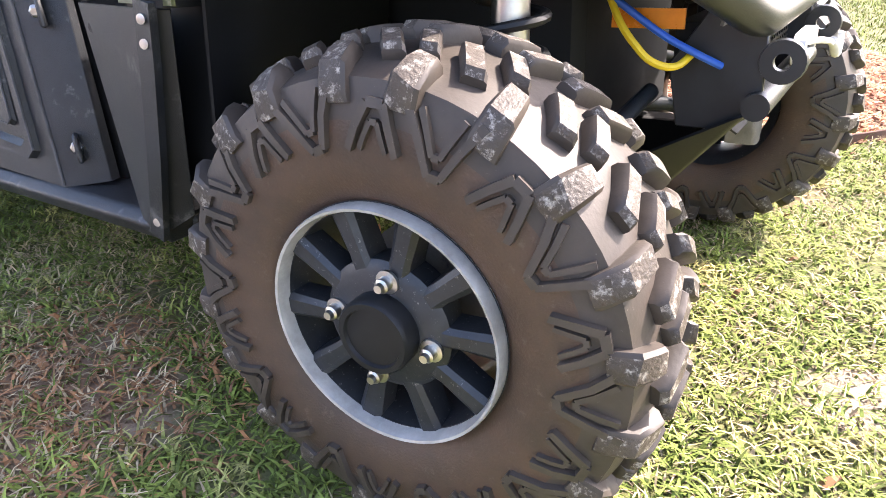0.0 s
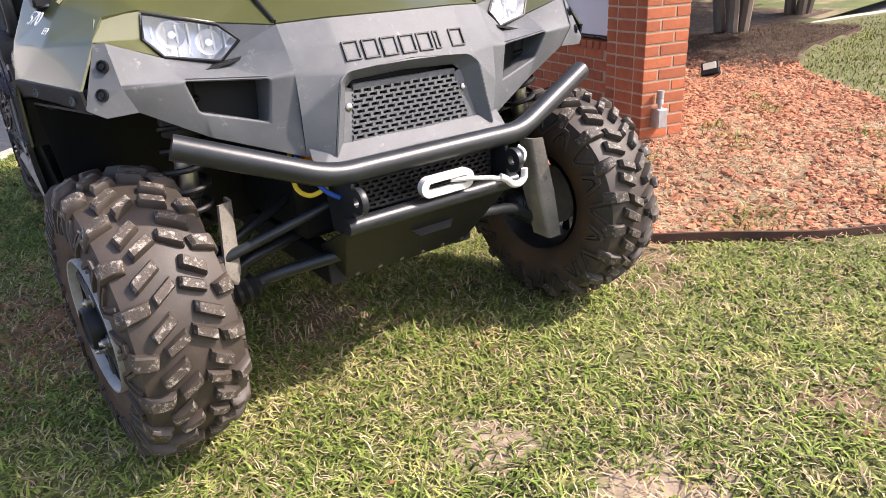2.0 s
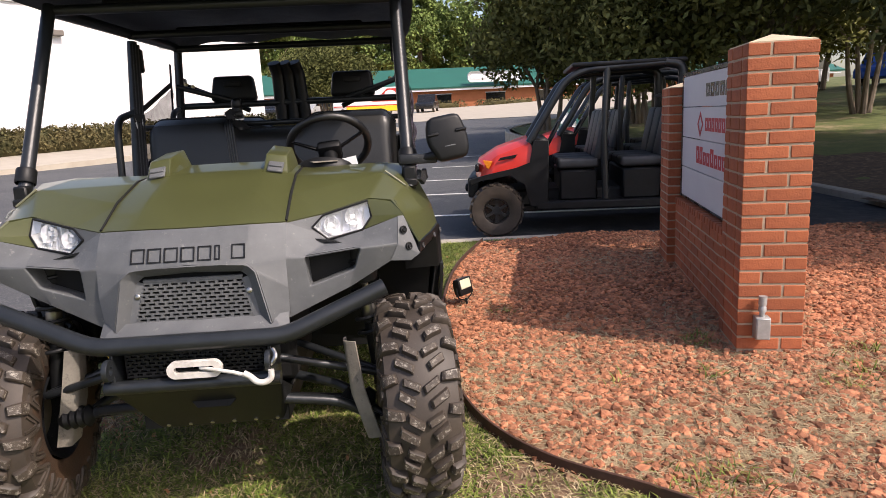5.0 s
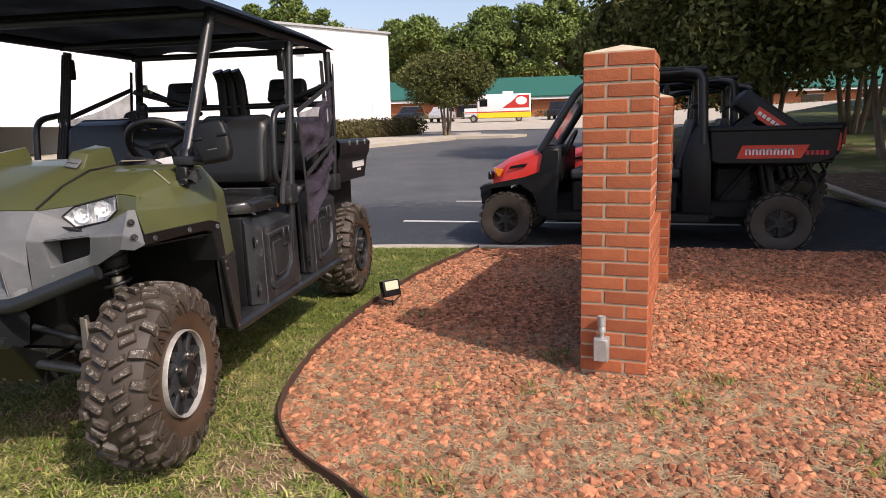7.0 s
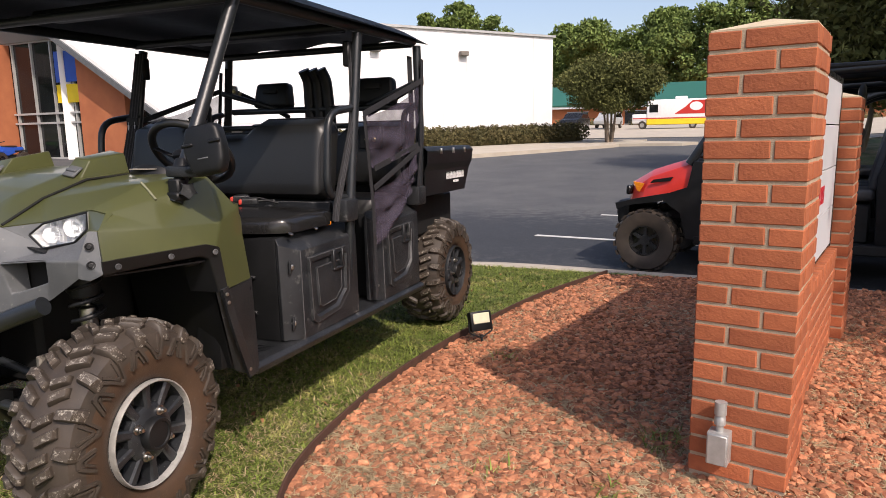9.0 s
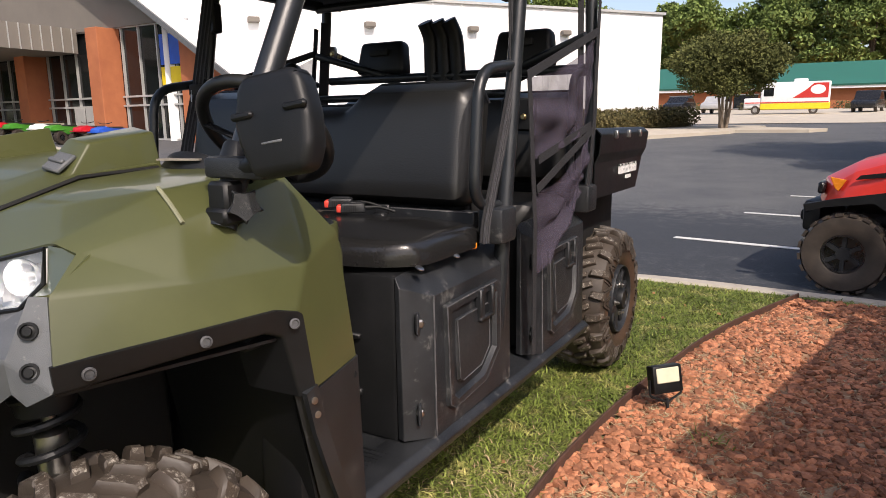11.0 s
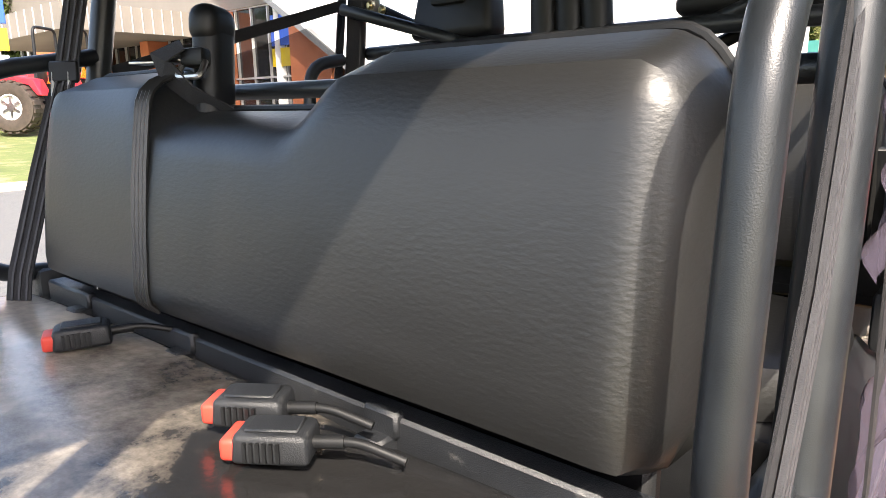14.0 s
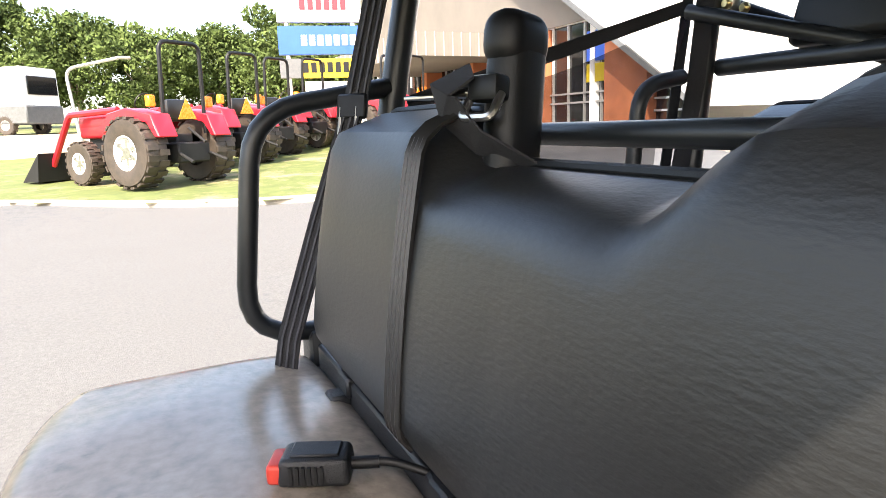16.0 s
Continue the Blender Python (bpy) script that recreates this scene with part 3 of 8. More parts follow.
def weed_share(x, y):
    return max(0.0, max(1.1 - math.hypot(x - a, y - b) / r * (1 + 0.6 * noise.noise((x * 9, y * 9, 4))) for a, b, r in WEEDS))


tagged(blades("weeds", 90000, (0.9, 6.5, -0.6, 3.8), True, weed_share, (0.04, 0.12), (0.002, 0.004), M_BLADE, 7), "small green weed tufts in the bed", "weeds", "", "stuff")


def rocks(name, count, x0, x1, y0, y1, size, seed):
    rng = np.random.default_rng(seed)
    t = (1 + 5 ** 0.5) / 2
    ico = np.array([(-1, t, 0), (1, t, 0), (-1, -t, 0), (1, -t, 0), (0, -1, t), (0, 1, t), (0, -1, -t), (0, 1, -t), (t, 0, -1), (t, 0, 1), (-t, 0, -1), (-t, 0, 1)]) / 1.9
    tri = [(0, 11, 5), (0, 5, 1), (0, 1, 7), (0, 7, 10), (0, 10, 11), (1, 5, 9), (5, 11, 4), (11, 10, 2), (10, 7, 6), (7, 1, 8), (3, 9, 4), (3, 4, 2), (3, 2, 6), (3, 6, 8), (3, 8, 9), (4, 9, 5), (2, 4, 11), (6, 2, 10), (8, 6, 7), (9, 8, 1)]
    verts, faces = [], []
    for _ in range(count):
        x, y = rng.uniform(x0, x1), rng.uniform(y0, y1)
        thin = 0.45 if y < 0.35 else 0.27 if y < 1.2 else 0.09
        if not inside(BED, x, y) or rng.random() < thin * (0.8 + noise.noise((x * 1.8, y * 1.8, 12))):
            continue
        s = rng.uniform(*size) * (1.3 if rng.random() < 0.1 else 1)
        p = ico * rng.uniform(0.55, 1.35, (12, 1)) * (s * rng.uniform(0.7, 1.3), s * rng.uniform(0.7, 1.3), s * rng.uniform(0.45, 0.8))
        a = rng.uniform(0, 6.283)
        p = p @ np.array([(math.cos(a), math.sin(a), 0), (-math.sin(a), math.cos(a), 0), (0, 0, 1)])
        p += (x, y, lawn_z(x, y) + 0.008 + s * rng.uniform(0.1, 0.45))
        i = len(verts)
        verts += p.tolist()
        faces += [(a + i, b + i, c + i) for a, b, c in tri]
    return raw_mesh(name, verts, faces, M_LAVA)


tagged(rocks("lava_rocks", 60000, 0.8, 4.6, -0.7, 4.6, (0.007, 0.0215), 11), "broken red lava rocks covering the bed", "rocks", "", "stuff")
structure(grid_sheet("mulch_bed", 5.0, 9.1, 2.0, 4.7, 0.1, lambda x, y: lawn_z(x, y) + 0.014, M_MULCH, lambda x, y: inside(BED, x, y) and x + 0.5 * noise.noise((x, y, 3)) > 5.3), "dark brown mulch round the crape myrtles", "mulch")
tagged(blades("pine_needles", 60000, (4.7, 9.0, 1.8, 4.4), True, lambda x, y: min(1, max(0, x - 4.9)), (0.05, 0.13), (0.0015, 0.004), M_MULCH, 8, 1.8, 0.02), "brown pine straw mulch under the trees", "mulch", "", "stuff")
tagged(rocks("lava_rocks", 9000, 4.6, 6.0, -0.2, 4.2, (0.008, 0.024), 12), "broken red lava rocks covering the bed", "rocks", "", "stuff")


# ---- green crew utility vehicle: forward is -y, its left side is +x ----
utv = thing("utility_vehicle", "olive green crew utility vehicle with black roof, parked on grass", "utility vehicle")


def both(fn):
    """Builds a part on the left (+1) and on the right (-1) side."""
    for s in (1, -1):
        fn(s)


# --- wheels ---
R_T, W_T = 0.362, 0.24


def tyre_section(v, w):
    """Radius and offset of the tyre's skin: v from 0 in the crown to 1 at the shoulder, 2 at the bead."""
    s, v = (1 if v >= 0 else -1), abs(v)
    if v <= 1:
        return R_T - 0.022 - 0.022 * v ** 2.2, s * w * 0.46 * v
    u = v - 1
    r = (R_T - 0.044) - (R_T - 0.044 - 0.169) * u
    x = w * (0.46 + 0.055 * math.sin(min(1, u * 1.15) * math.pi)) - (w * 0.06 if u > 0.9 else 0) * (u - 0.9) / 0.1
    return r, s * x


def tyre_mesh(w):
    bm = bmesh.new()
    vs = [-2, -1.9, -1.7, -1.5, -1.3, -1.15, -1, -0.8, -0.5, 0, 0.5, 0.8, 1, 1.15, 1.3, 1.5, 1.7, 1.9, 2]
    seg = 72
    rings = []
    for v in vs:
        r, x = tyre_section(v, w)
        rings.append([bm.verts.new((x, r * math.cos(2 * math.pi * k / seg), r * math.sin(2 * math.pi * k / seg))) for k in range(seg)])
    for i, (a, b) in enumerate(zip(rings, rings[1:])):
        for k in range(seg):
            f = bm.faces.new((a[k], a[(k + 1) % seg], b[(k + 1) % seg], b[k]))
            f.material_index = 1 if abs(vs[i]) + abs(vs[i + 1]) > 2.7 else 0

    wear = random.Random(41)

    def lug(quad, h, n=3, top=0.77):
        """A block over a patch of the skin, its top edges and ends worn round; quad: (angle, v) of four corners, the first two on one side."""
        (a0, v0), (a1, v1), (a2, v2), (a3, v3) = quad
        rows = []
        tall = h > 0.012
        h *= wear.uniform(0.88, 1.04) if tall else 1
        steps = [0, 0.10] + [0.10 + 0.80 * i / n for i in range(1, n)] + [0.90, 1] if tall else [i / n for i in range(n + 1)]
        prof = ((1.0, -0.1), (0.93, 0.72), (top, 1.0)) if tall else ((1.0, -0.4), (top, 1.0))
        prof = [(1, *p) for p in prof] + [(-1, *p) for p in prof[::-1]]
        for i, t in enumerate(steps):
            l, r = (a0 + (a1 - a0) * t, v0 + (v1 - v0) * t), (a3 + (a2 - a3) * t, v3 + (v2 - v3) * t)
            cm = ((l[0] + r[0]) / 2, (l[1] + r[1]) / 2)
            row = []
            for side_, wide, up in prof:
                a, v = l if side_ > 0 else r
                a, v = cm[0] + (a - cm[0]) * wide, cm[1] + (v - cm[1]) * wide
                hh = h * up
                if tall and up > 0:
                    hh *= 1 if abs(v) < 0.9 else max(0.45, 1 - (abs(v) - 0.9) * 2.4)
                    if i in (0, len(steps) - 1):
                        hh *= 0.55 if up > 0.9 else 0.5
                    hh += wear.uniform(-0.0008, 0.0008)
                rr, x = tyre_section(v, w)
                r2, x2 = tyre_section(v + 0.02, w)
                nx, nr = -(r2 - rr), (x2 - x)
                q = math.hypot(nx, nr) or 1
                nx, nr = nx / q, nr / q
                if nr < 0 and abs(v) <= 1:
                    nx, nr = -nx, -nr
                if abs(v) > 1 and nx * v < 0:
                    nx, nr = -nx, -nr
                rr, x = rr + nr * hh, x + nx * hh
                row.append(bm.verts.new((x, rr * math.cos(a), rr * math.sin(a))))
            rows.append(row)
        m = len(prof)
        for p, q in zip(rows, rows[1:]):
            for k in range(m - 1):
                f = bm.faces.new((p[k], p[k + 1], q[k + 1], q[k]))
                f.material_index = 2 if tall and k == m // 2 - 1 else 0
        bm.faces.new(rows[0]), bm.faces.new(rows[-1][::-1])

    N = 10
    P = 2 * math.pi / N

    def rib(pts, width, h):
        """A raised zigzag line on the side wall through (angle share, v) points."""
        for (p, v), (q, u) in zip(pts, pts[1:]):
            dp, dv = (q - p) * P * 0.26, (u - v) * 0.126
            k = math.hypot(dp, dv)
            ox, ov = -dv / k * width / 0.26, dp / k * width / 0.126
            lug([(a + p * P - ox, s * (v - ov)), (a + q * P - ox, s * (u - ov)), (a + q * P + ox, s * (u + ov)), (a + p * P + ox, s * (v + ov))], h, 2, 0.8)

    for i in range(N):
        for s in (1, -1):
            a = P * (i + (0.5 if s < 0 else 0))
            # two shoulder blocks, one long and one short, then slanted bars towards the middle
            lug([(a - P * 0.02, s * 1.18), (a + P * 0.06, s * 0.56), (a + P * 0.21, s * 0.52), (a + P * 0.20, s * 1.18)], 0.0205, top=0.7)
            lug([(a + P * 0.52, s * 1.18), (a + P * 0.52, s * 0.70), (a + P * 0.67, s * 0.64), (a + P * 0.76, s * 1.18)], 0.0205, top=0.7)
            lug([(a + P * 0.28, s * 0.66), (a + P * 0.45, s * 0.16), (a + P * 0.575, s * 0.22), (a + P * 0.42, s * 0.72)], 0.0205, top=0.68)
            lug([(a + P * 0.76, s * 0.62), (a + P * 0.92, s * 0.18), (a + P * 1.045, s * 0.26), (a + P * 0.90, s * 0.68)], 0.0205, top=0.68)
            lug([(a + P * 0.10, s * 0.44), (a + P * 0.25, s * 0.00), (a + P * 0.37, s * 0.06), (a + P * 0.23, s * 0.47)], 0.020, 2, 0.68)
            lug([(a + P * 0.60, s * 0.50), (a + P * 0.72, s * 0.04), (a + P * 0.84, s * 0.10), (a + P * 0.72, s * 0.54)], 0.020, 2, 0.68)
            # zigzag ribs on the side wall: a wide vee between the blocks, a small peak inside the next gap
            rib([(0.13, 1.02), (0.235, 1.50), (0.33, 1.52), (0.62, 1.04)], 0.0052, 0.0085)
            rib([(0.235, 1.06), (0.29, 1.37), (0.345, 1.38), (0.50, 1.10)], 0.0040, 0.006)
            rib([(0.60, 1.50), (0.735, 1.16), (0.85, 1.16), (1.0, 1.50)], 0.0055, 0.0085)
            rib([(0.69, 1.50), (0.77, 1.29), (0.82, 1.29), (0.91, 1.50)], 0.0036, 0.006)
    return bm


tyre_data = {}


def build_wheel(m, w, lip=None):
    """A wheel whose outer face looks along +x of m."""
    hub = new("wheel")
    hub.parent = utv
    hub.matrix_basis = m
    hub["label"] = "knobbly mud tyre on a dark ten-spoke alloy rim"
    if w in tyre_data:
        new("tyre", tyre_data[w]).parent = hub
    else:
        tyre_data[w] = part("tyre", tyre_mesh(w), [M_TYRE, M_TYREW, M_TYRED], hub, "muddy black knobbly tyre with chevron lugs").data
    rk = 0.93
    ax = rot_to((1, 0, 0)) @ Matrix.Diagonal((rk, rk, 1, 1))
    o = w * 0.5
    part("rim_lip", lathe(bmesh.new(), [(0.171, o - 0.03), (0.1735, o - 0.006), (0.1760, o + 0.001), (0.1800, o + 0.002), (0.182, o - 0.003), (0.182, o - 0.03)], 64, ax), lip or M_RIMLIP, hub, "machined rim edge")
    bm = lathe(bmesh.new(), [(0.184, o - 0.02), (0.171, o - 0.02), (0.166, o - 0.06), (0.158, -o + 0.05), (0.18, -o + 0.01)], 48, ax)
    part("rim_barrel", bm, M_RIM, hub)
    for k in range(10):
        bm = bmesh.new()
        a = 2 * math.pi * (k + 0.5) / 10
        q = Matrix.Rotation(a, 4, "X") @ Matrix.Diagonal((1, rk, rk, 1))
        vs = []
        for y0, y1, x0, x1 in ((0.052, 0.052, o - 0.055, o - 0.012), (0.11, 0.11, o - 0.06, o - 0.016), (0.174, 0.174, o - 0.055, o - 0.016)):
            h = 0.020 if y0 < 0.1 else 0.0155 if y0 < 0.15 else 0.02
            vs.append([bm.verts.new(q @ Vector(p)) for p in ((x0, y0, -h), (x1 - 0.006, y0, -h), (x1, y0, -h * 0.55), (x1, y0, h * 0.55), (x1 - 0.006, y0, h), (x0, y0, h))])
        for u, v in zip(vs, vs[1:]):
            for j in range(6):
                bm.faces.new((u[j], u[(j + 1) % 6], v[(j + 1) % 6], v[j]))
        part("spoke", bm, M_RIM, hub)
    part("hub_plate", lathe(bmesh.new(), [(0, o - 0.06), (0.098, o - 0.06), (0.1, o - 0.022), (0.086, o - 0.012), (0.0, o - 0.012)], 40, ax), M_RIM, hub)
    part("hub_cap", lathe(bmesh.new(), [(0.057, o - 0.014), (0.057, o + 0.012), (0.053, o + 0.018), (0.045, o + 0.018), (0.043, o + 0.013), (0, o + 0.015)], 40, ax), M_BLACK, hub, "round black centre cap")
    for k in range(4):
        a = math.pi / 4 + k * math.pi / 2 + 0.25
        c = Vector((o - 0.012, 0.072 * math.cos(a), 0.072 * math.sin(a)))
        bm = lathe(bmesh.new(), [(0.017, 0), (0.017, 0.004), (0.0105, 0.005), (0.0105, 0.016), (0.007, 0.018), (0.006, 0.024), (0, 0.024)], 6 * 3, at(*c) @ ax)
        part("lug_nut", bm, M_CHROME, hub)
    part("brake_disc", lathe(bmesh.new(), [(0, 0.0), (0.11, 0.0), (0.11, 0.012), (0, 0.012)], 32, at(-0.02, 0, 0) @ ax), M_MUD, hub)


STEER = 5.0
build_wheel(pose(0.665, 0.045, 0.350, 0, 0, STEER), W_T)
build_wheel(pose(-0.680, 0.124, 0.350, 20, 0, 180 + STEER), W_T)
build_wheel(pose(0.585, 2.745, 0.350, 35, 0, 0), 0.30, M_RIM)
build_wheel(pose(-0.585, 2.745, 0.350, 10, 0, 180), 0.30, M_RIM)

# --- front fascia ---
V = [(0, -0.068, 1.0), (0.18, -0.056, 1.0), (0.29, -0.022, 0.995), (0, -0.104, 0.945), (0.18, -0.096, 0.945), (0.29, -0.06, 0.945), (0, -0.128, 0.897), (0.175, -0.122, 0.893), (0.289, -0.088, 0.893),
     (0.205, -0.132, 0.866), (0.24, -0.14, 0.70), (0.287, -0.085, 0.70), (0.29, -0.095, 0.80)]
Fc = [(0, 1, 4, 3), (1, 2, 5, 4), (3, 4, 7, 6), (4, 5, 8, 7), (7, 8, 12, 9), (9, 12, 11, 10)]


def mirror_shell(V, F, thick, bevel):
    n = len(V)
    idx, W = {}, list(V)
    for i, (x, y, z) in enumerate(V):
        if abs(x) < 1e-6:
            idx[i] = i
        else:
            idx[i] = len(W)
            W.append((-x, y, z))
    return shell(W, list(F) + [tuple(idx[i] for i in f[::-1]) for f in F], thick, bevel)


fascia = part("front_fascia", mirror_shell(V, Fc, 0.006, 0.008), M_GREY, utv, "grey moulded plastic front with worn edges")
# recess round the grille
bm = mirror_shell([(0, -0.128, 0.895), (0.173, -0.122, 0.891), (0.203, -0.132, 0.866), (0.238, -0.14, 0.70), (0, -0.085, 0.868), (0.15, -0.085, 0.862), (0.172, -0.09, 0.845), (0.21, -0.118, 0.70)],
                  [(0, 1, 5, 4), (1, 2, 6, 5), (2, 3, 7, 6)], 0.004, 0.006)
part("grille_surround", bm, M_GREY, fascia)
# Near-black box puts the shade behind the grille into colour
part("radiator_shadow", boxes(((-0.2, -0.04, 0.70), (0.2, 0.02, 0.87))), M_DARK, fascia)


def grille_mesh(z0, z1, half0, half1, y0, y1, rows, pitch, bar=0.0042):
    """Staggered slots: thin rails with short uprights between them."""
    bm = bmesh.new()
    for i in range(rows + 1):
        t = i / rows
        z, h, y = z0 + (z1 - z0) * t, half0 + (half1 - half0) * t, y0 + (y1 - y0) * t
        box(bm, (-h, y - 0.004, z - bar / 2), (h, y + 0.008, z + bar / 2))
        if i < rows:
            n = int(h / pitch) + 1
            for k in range(-n, n + 1):
                x = (k + (0.5 if i % 2 else 0)) * pitch
                if abs(x) < h - 0.004:
                    zz, yy = z + (z1 - z0) / rows, y0 + (y1 - y0) * (t + 0.5 / rows)
                    box(bm, (x - bar / 2 - 0.002, yy - 0.004, z), (x + bar / 2 + 0.002, yy + 0.008, zz))
    return bm


part("grille", grille_mesh(0.722, 0.838, 0.178, 0.152, -0.116, -0.092, 10, 0.0285), M_GREY, utv, "grey plastic grille with staggered slots")
for s in (1, -1):
    bm = shell([(s * 0.176, -0.116, 0.722), (s * 0.212, -0.118, 0.715), (s * 0.176, -0.094, 0.848), (s * 0.148, -0.092, 0.838)], [(0, 1, 2, 3)], 0.004, 0)
    part("grille_flange", bm, M_GREY, utv)
    bm = lathe(bmesh.new(), [(0.009, 0), (0.009, 0.003), (0.006, 0.005), (0, 0.005)], 14, at(s * 0.171, -0.102, 0.80) @ rot_to((0, -1, 0.2)))
    part("grille_screw", bm, M_CHROME, utv)
part("grille_top_rail", boxes(((-0.152, -0.096, 0.838), (0.152, -0.084, 0.85)), bevel=0.002), M_GREY, utv)
bm = mirror_shell([(0, -0.118, 0.722), (0.235, -0.122, 0.722), (0.285, -0.10, 0.722), (0, -0.158, 0.692), (0.275, -0.150, 0.684), (0.29, -0.13, 0.684), (0, -0.15, 0.668), (0.275, -0.143, 0.662)],
                  [(0, 1, 4, 3), (1, 2, 5, 4), (3, 4, 7, 6)], 0.005, 0.005)
part("lower_lip", bm, M_GREY, utv, "grey lip under the grille")
# raised name plate as hollow blocks
for i in range(7):
    bm = bmesh.new()
    x = -0.172 + i * 0.0505
    m = at(x, -0.1262 + 0.007 * abs(x + 0.02) / 0.18, 0.908) @ Matrix.Rotation(radians(-27.5), 4, "X")
    w, k = (0.016 if i == 5 else 0.041), 0.0032
    for lo, hi in (((0, -0.001, 0), (k, 0.006, 0.046)), ((w - k, -0.001, 0), (w, 0.006, 0.046)), ((k, -0.001, 0.046 - k), (w - k, 0.006, 0.046)), ((k, -0.001, 0), (w - k, 0.006, k))):
        box(bm, lo, hi, m)
    part("name_block", bm, M_BLACK, fascia)


def wing(s):
    V = [(0.29, -0.022, 0.995), (0.29, -0.06, 0.945), (0.289, -0.088, 0.893), (0.36, 0.01, 0.957), (0.412, 0.023, 0.920), (0.53, 0.050, 0.945), (0.645, 0.005, 0.990), (0.345, -0.078, 0.888), (0.52, -0.055, 0.903), (0.640, -0.035, 0.905),
         (0.495, -0.035, 0.832), (0.352, -0.055, 0.79), (0.288, -0.085, 0.70), (0.48, -0.02, 0.772), (0.615, -0.02, 0.85), (0.352, 0.01, 0.785), (0.345, 0.01, 0.89), (0.515, 0.035, 0.905), (0.492, 0.035, 0.83)]
    F = [(0, 1, 4, 3), (1, 2, 7, 4), (4, 7, 8, 5), (5, 8, 9, 6), (2, 12, 11, 7), (12, 13, 10, 11), (13, 14, 9, 10), (10, 9, 8),
         (7, 11, 15, 16), (11, 10, 18, 15), (10, 8, 17, 18), (8, 7, 16, 17)]
    part("front_wing", shell(V, F, 0.005, 0.007, flip=s < 0), M_GREY, utv, "grey plastic wing with an air intake")
    # Near-black sheet stands for the shade inside the intake
    part("intake_shade", shell([(0.34, 0.03, 0.78), (0.52, 0.055, 0.82), (0.52, 0.055, 0.92), (0.34, 0.03, 0.90)], [(0, 1, 2, 3)], 0.01, 0, flip=s < 0), M_DARK, utv)
    V = [(0.640, -0.037, 0.906), (0.645, 0.003, 0.992), (0.664, 0.018, 0.990), (0.712, -0.014, 0.868), (0.615, -0.022, 0.85), (0.68, -0.035, 0.850)]
    part("wing_end", shell(V, [(0, 1, 2, 3), (0, 3, 5, 4)], 0.006, 0.005, flip=s < 0), M_GREY, utv)
    for x, y, z in ((0.662, -0.012, 0.948), (0.677, -0.024, 0.895)):
        part("bolt", lathe(bmesh.new(), [(0.013, -0.004), (0.013, 0.002), (0.010, 0.002), (0.009, -0.001), (0.006, 0.0), (0.006, 0.004), (0, 0.004)], 14, at(s * x, y, z) @ rot_to((s * 0.66, -0.72, 0.2))), M_BLACK, utv)


both(wing)


def headlight(s):
    lamp_ = new("headlight")
    lamp_.parent = utv
    lamp_["label"] = "clear faceted headlight"
    P = [(0.365, 0.02, 0.968), (0.40, 0.045, 1.002), (0.545, 0.088, 1.037), (0.556, 0.074, 0.985), (0.525, 0.050, 0.946), (0.412, 0.026, 0.925)]
    part("lens", shell(P, [(0, 1, 2, 3, 4, 5)], 0.003, 0, flip=s < 0), M_GLASS, lamp_).visible_shadow = False
    B = [(x * 0.99 + 0.004, y + 0.055, z) for x, y, z in P]
    part("bowl", shell(B + P, [(0, 1, 2, 3, 4, 5)] + [(i, (i + 1) % 6, 6 + (i + 1) % 6, 6 + i) for i in range(6)], 0.002, 0, flip=s < 0), M_REFLECT, lamp_)
    bm = bmesh.new()
    for x, z, r in ((0.425, 0.975, 0.028), (0.497, 0.997, 0.03)):
        lathe(bm, [(r, 0), (r * 0.95, -0.012), (r * 0.5, -0.03), (0.009, -0.032), (0.008, -0.008), (0, -0.006)], 18, at(s * x, 0.048 + (x - 0.425) * 0.30, z - 0.008) @ rot_to((s * 0.35, -0.9, 0.15)))
    part("reflector", bm, M_REFLECT, lamp_)
    bm = bmesh.new()
    for k in range(7):
        x = 0.385 + k * 0.024
        box(bm, (s * x - 0.002, 0.056 + (x - 0.385) * 0.28, 0.940), (s * x + 0.002, 0.07 + (x - 0.385) * 0.28, 1.008))
    part("fluting", bm, M_REFLECT, lamp_)
    V = [(0.546, 0.092, 1.041), (0.637, 0.104, 1.034), (0.663, 0.022, 0.992), (0.556, 0.078, 0.985), (0.645, 0.009, 0.990), (0.531, 0.053, 0.947)]
    part("lamp_surround", shell(V, [(0, 1, 2, 3), (3, 2, 4, 5)], 0.004, 0.003, flip=s < 0), M_GREEN, lamp_)
    V = [(0.292, -0.018, 0.993), (0.402, 0.047, 1.005), (0.365, 0.022, 0.968), (0.362, 0.012, 0.956), (0.412, 0.027, 0.926), (0.414, 0.025, 0.919)]
    part("lamp_surround", shell(V, [(0, 1, 2, 3), (3, 2, 4, 5)], 0.003, 0, flip=s < 0), M_GREY, lamp_)
    rim = [Vector((s * x, y - 0.002, z)) for x, y, z in P]
    part("bezel", tube(bmesh.new(), rim + [rim[0]], 0.004, 6), M_BLACK, lamp_)


both(headlight)

# --- hood and fenders ---
V = [(0, -0.066, 1.003), (0.18, -0.054, 1.003), (0.288, -0.02, 0.998), (0, 0.12, 1.085), (0.17, 0.12, 1.085), (0.285, 0.13, 1.068), (0, 0.32, 1.145), (0.165, 0.32, 1.145), (0.28, 0.31, 1.122),
     (0, 0.50, 1.165), (0.16, 0.50, 1.163), (0.275, 0.50, 1.140)]
F = [(0, 1, 4, 3), (1, 2, 5, 4), (3, 4, 7, 6), (4, 5, 8, 7), (6, 7, 10, 9), (7, 8, 11, 10)]
hood = part("hood", mirror_shell(V, F, 0.006, 0.012), M_GREEN, utv, "olive green bonnet with a crease")


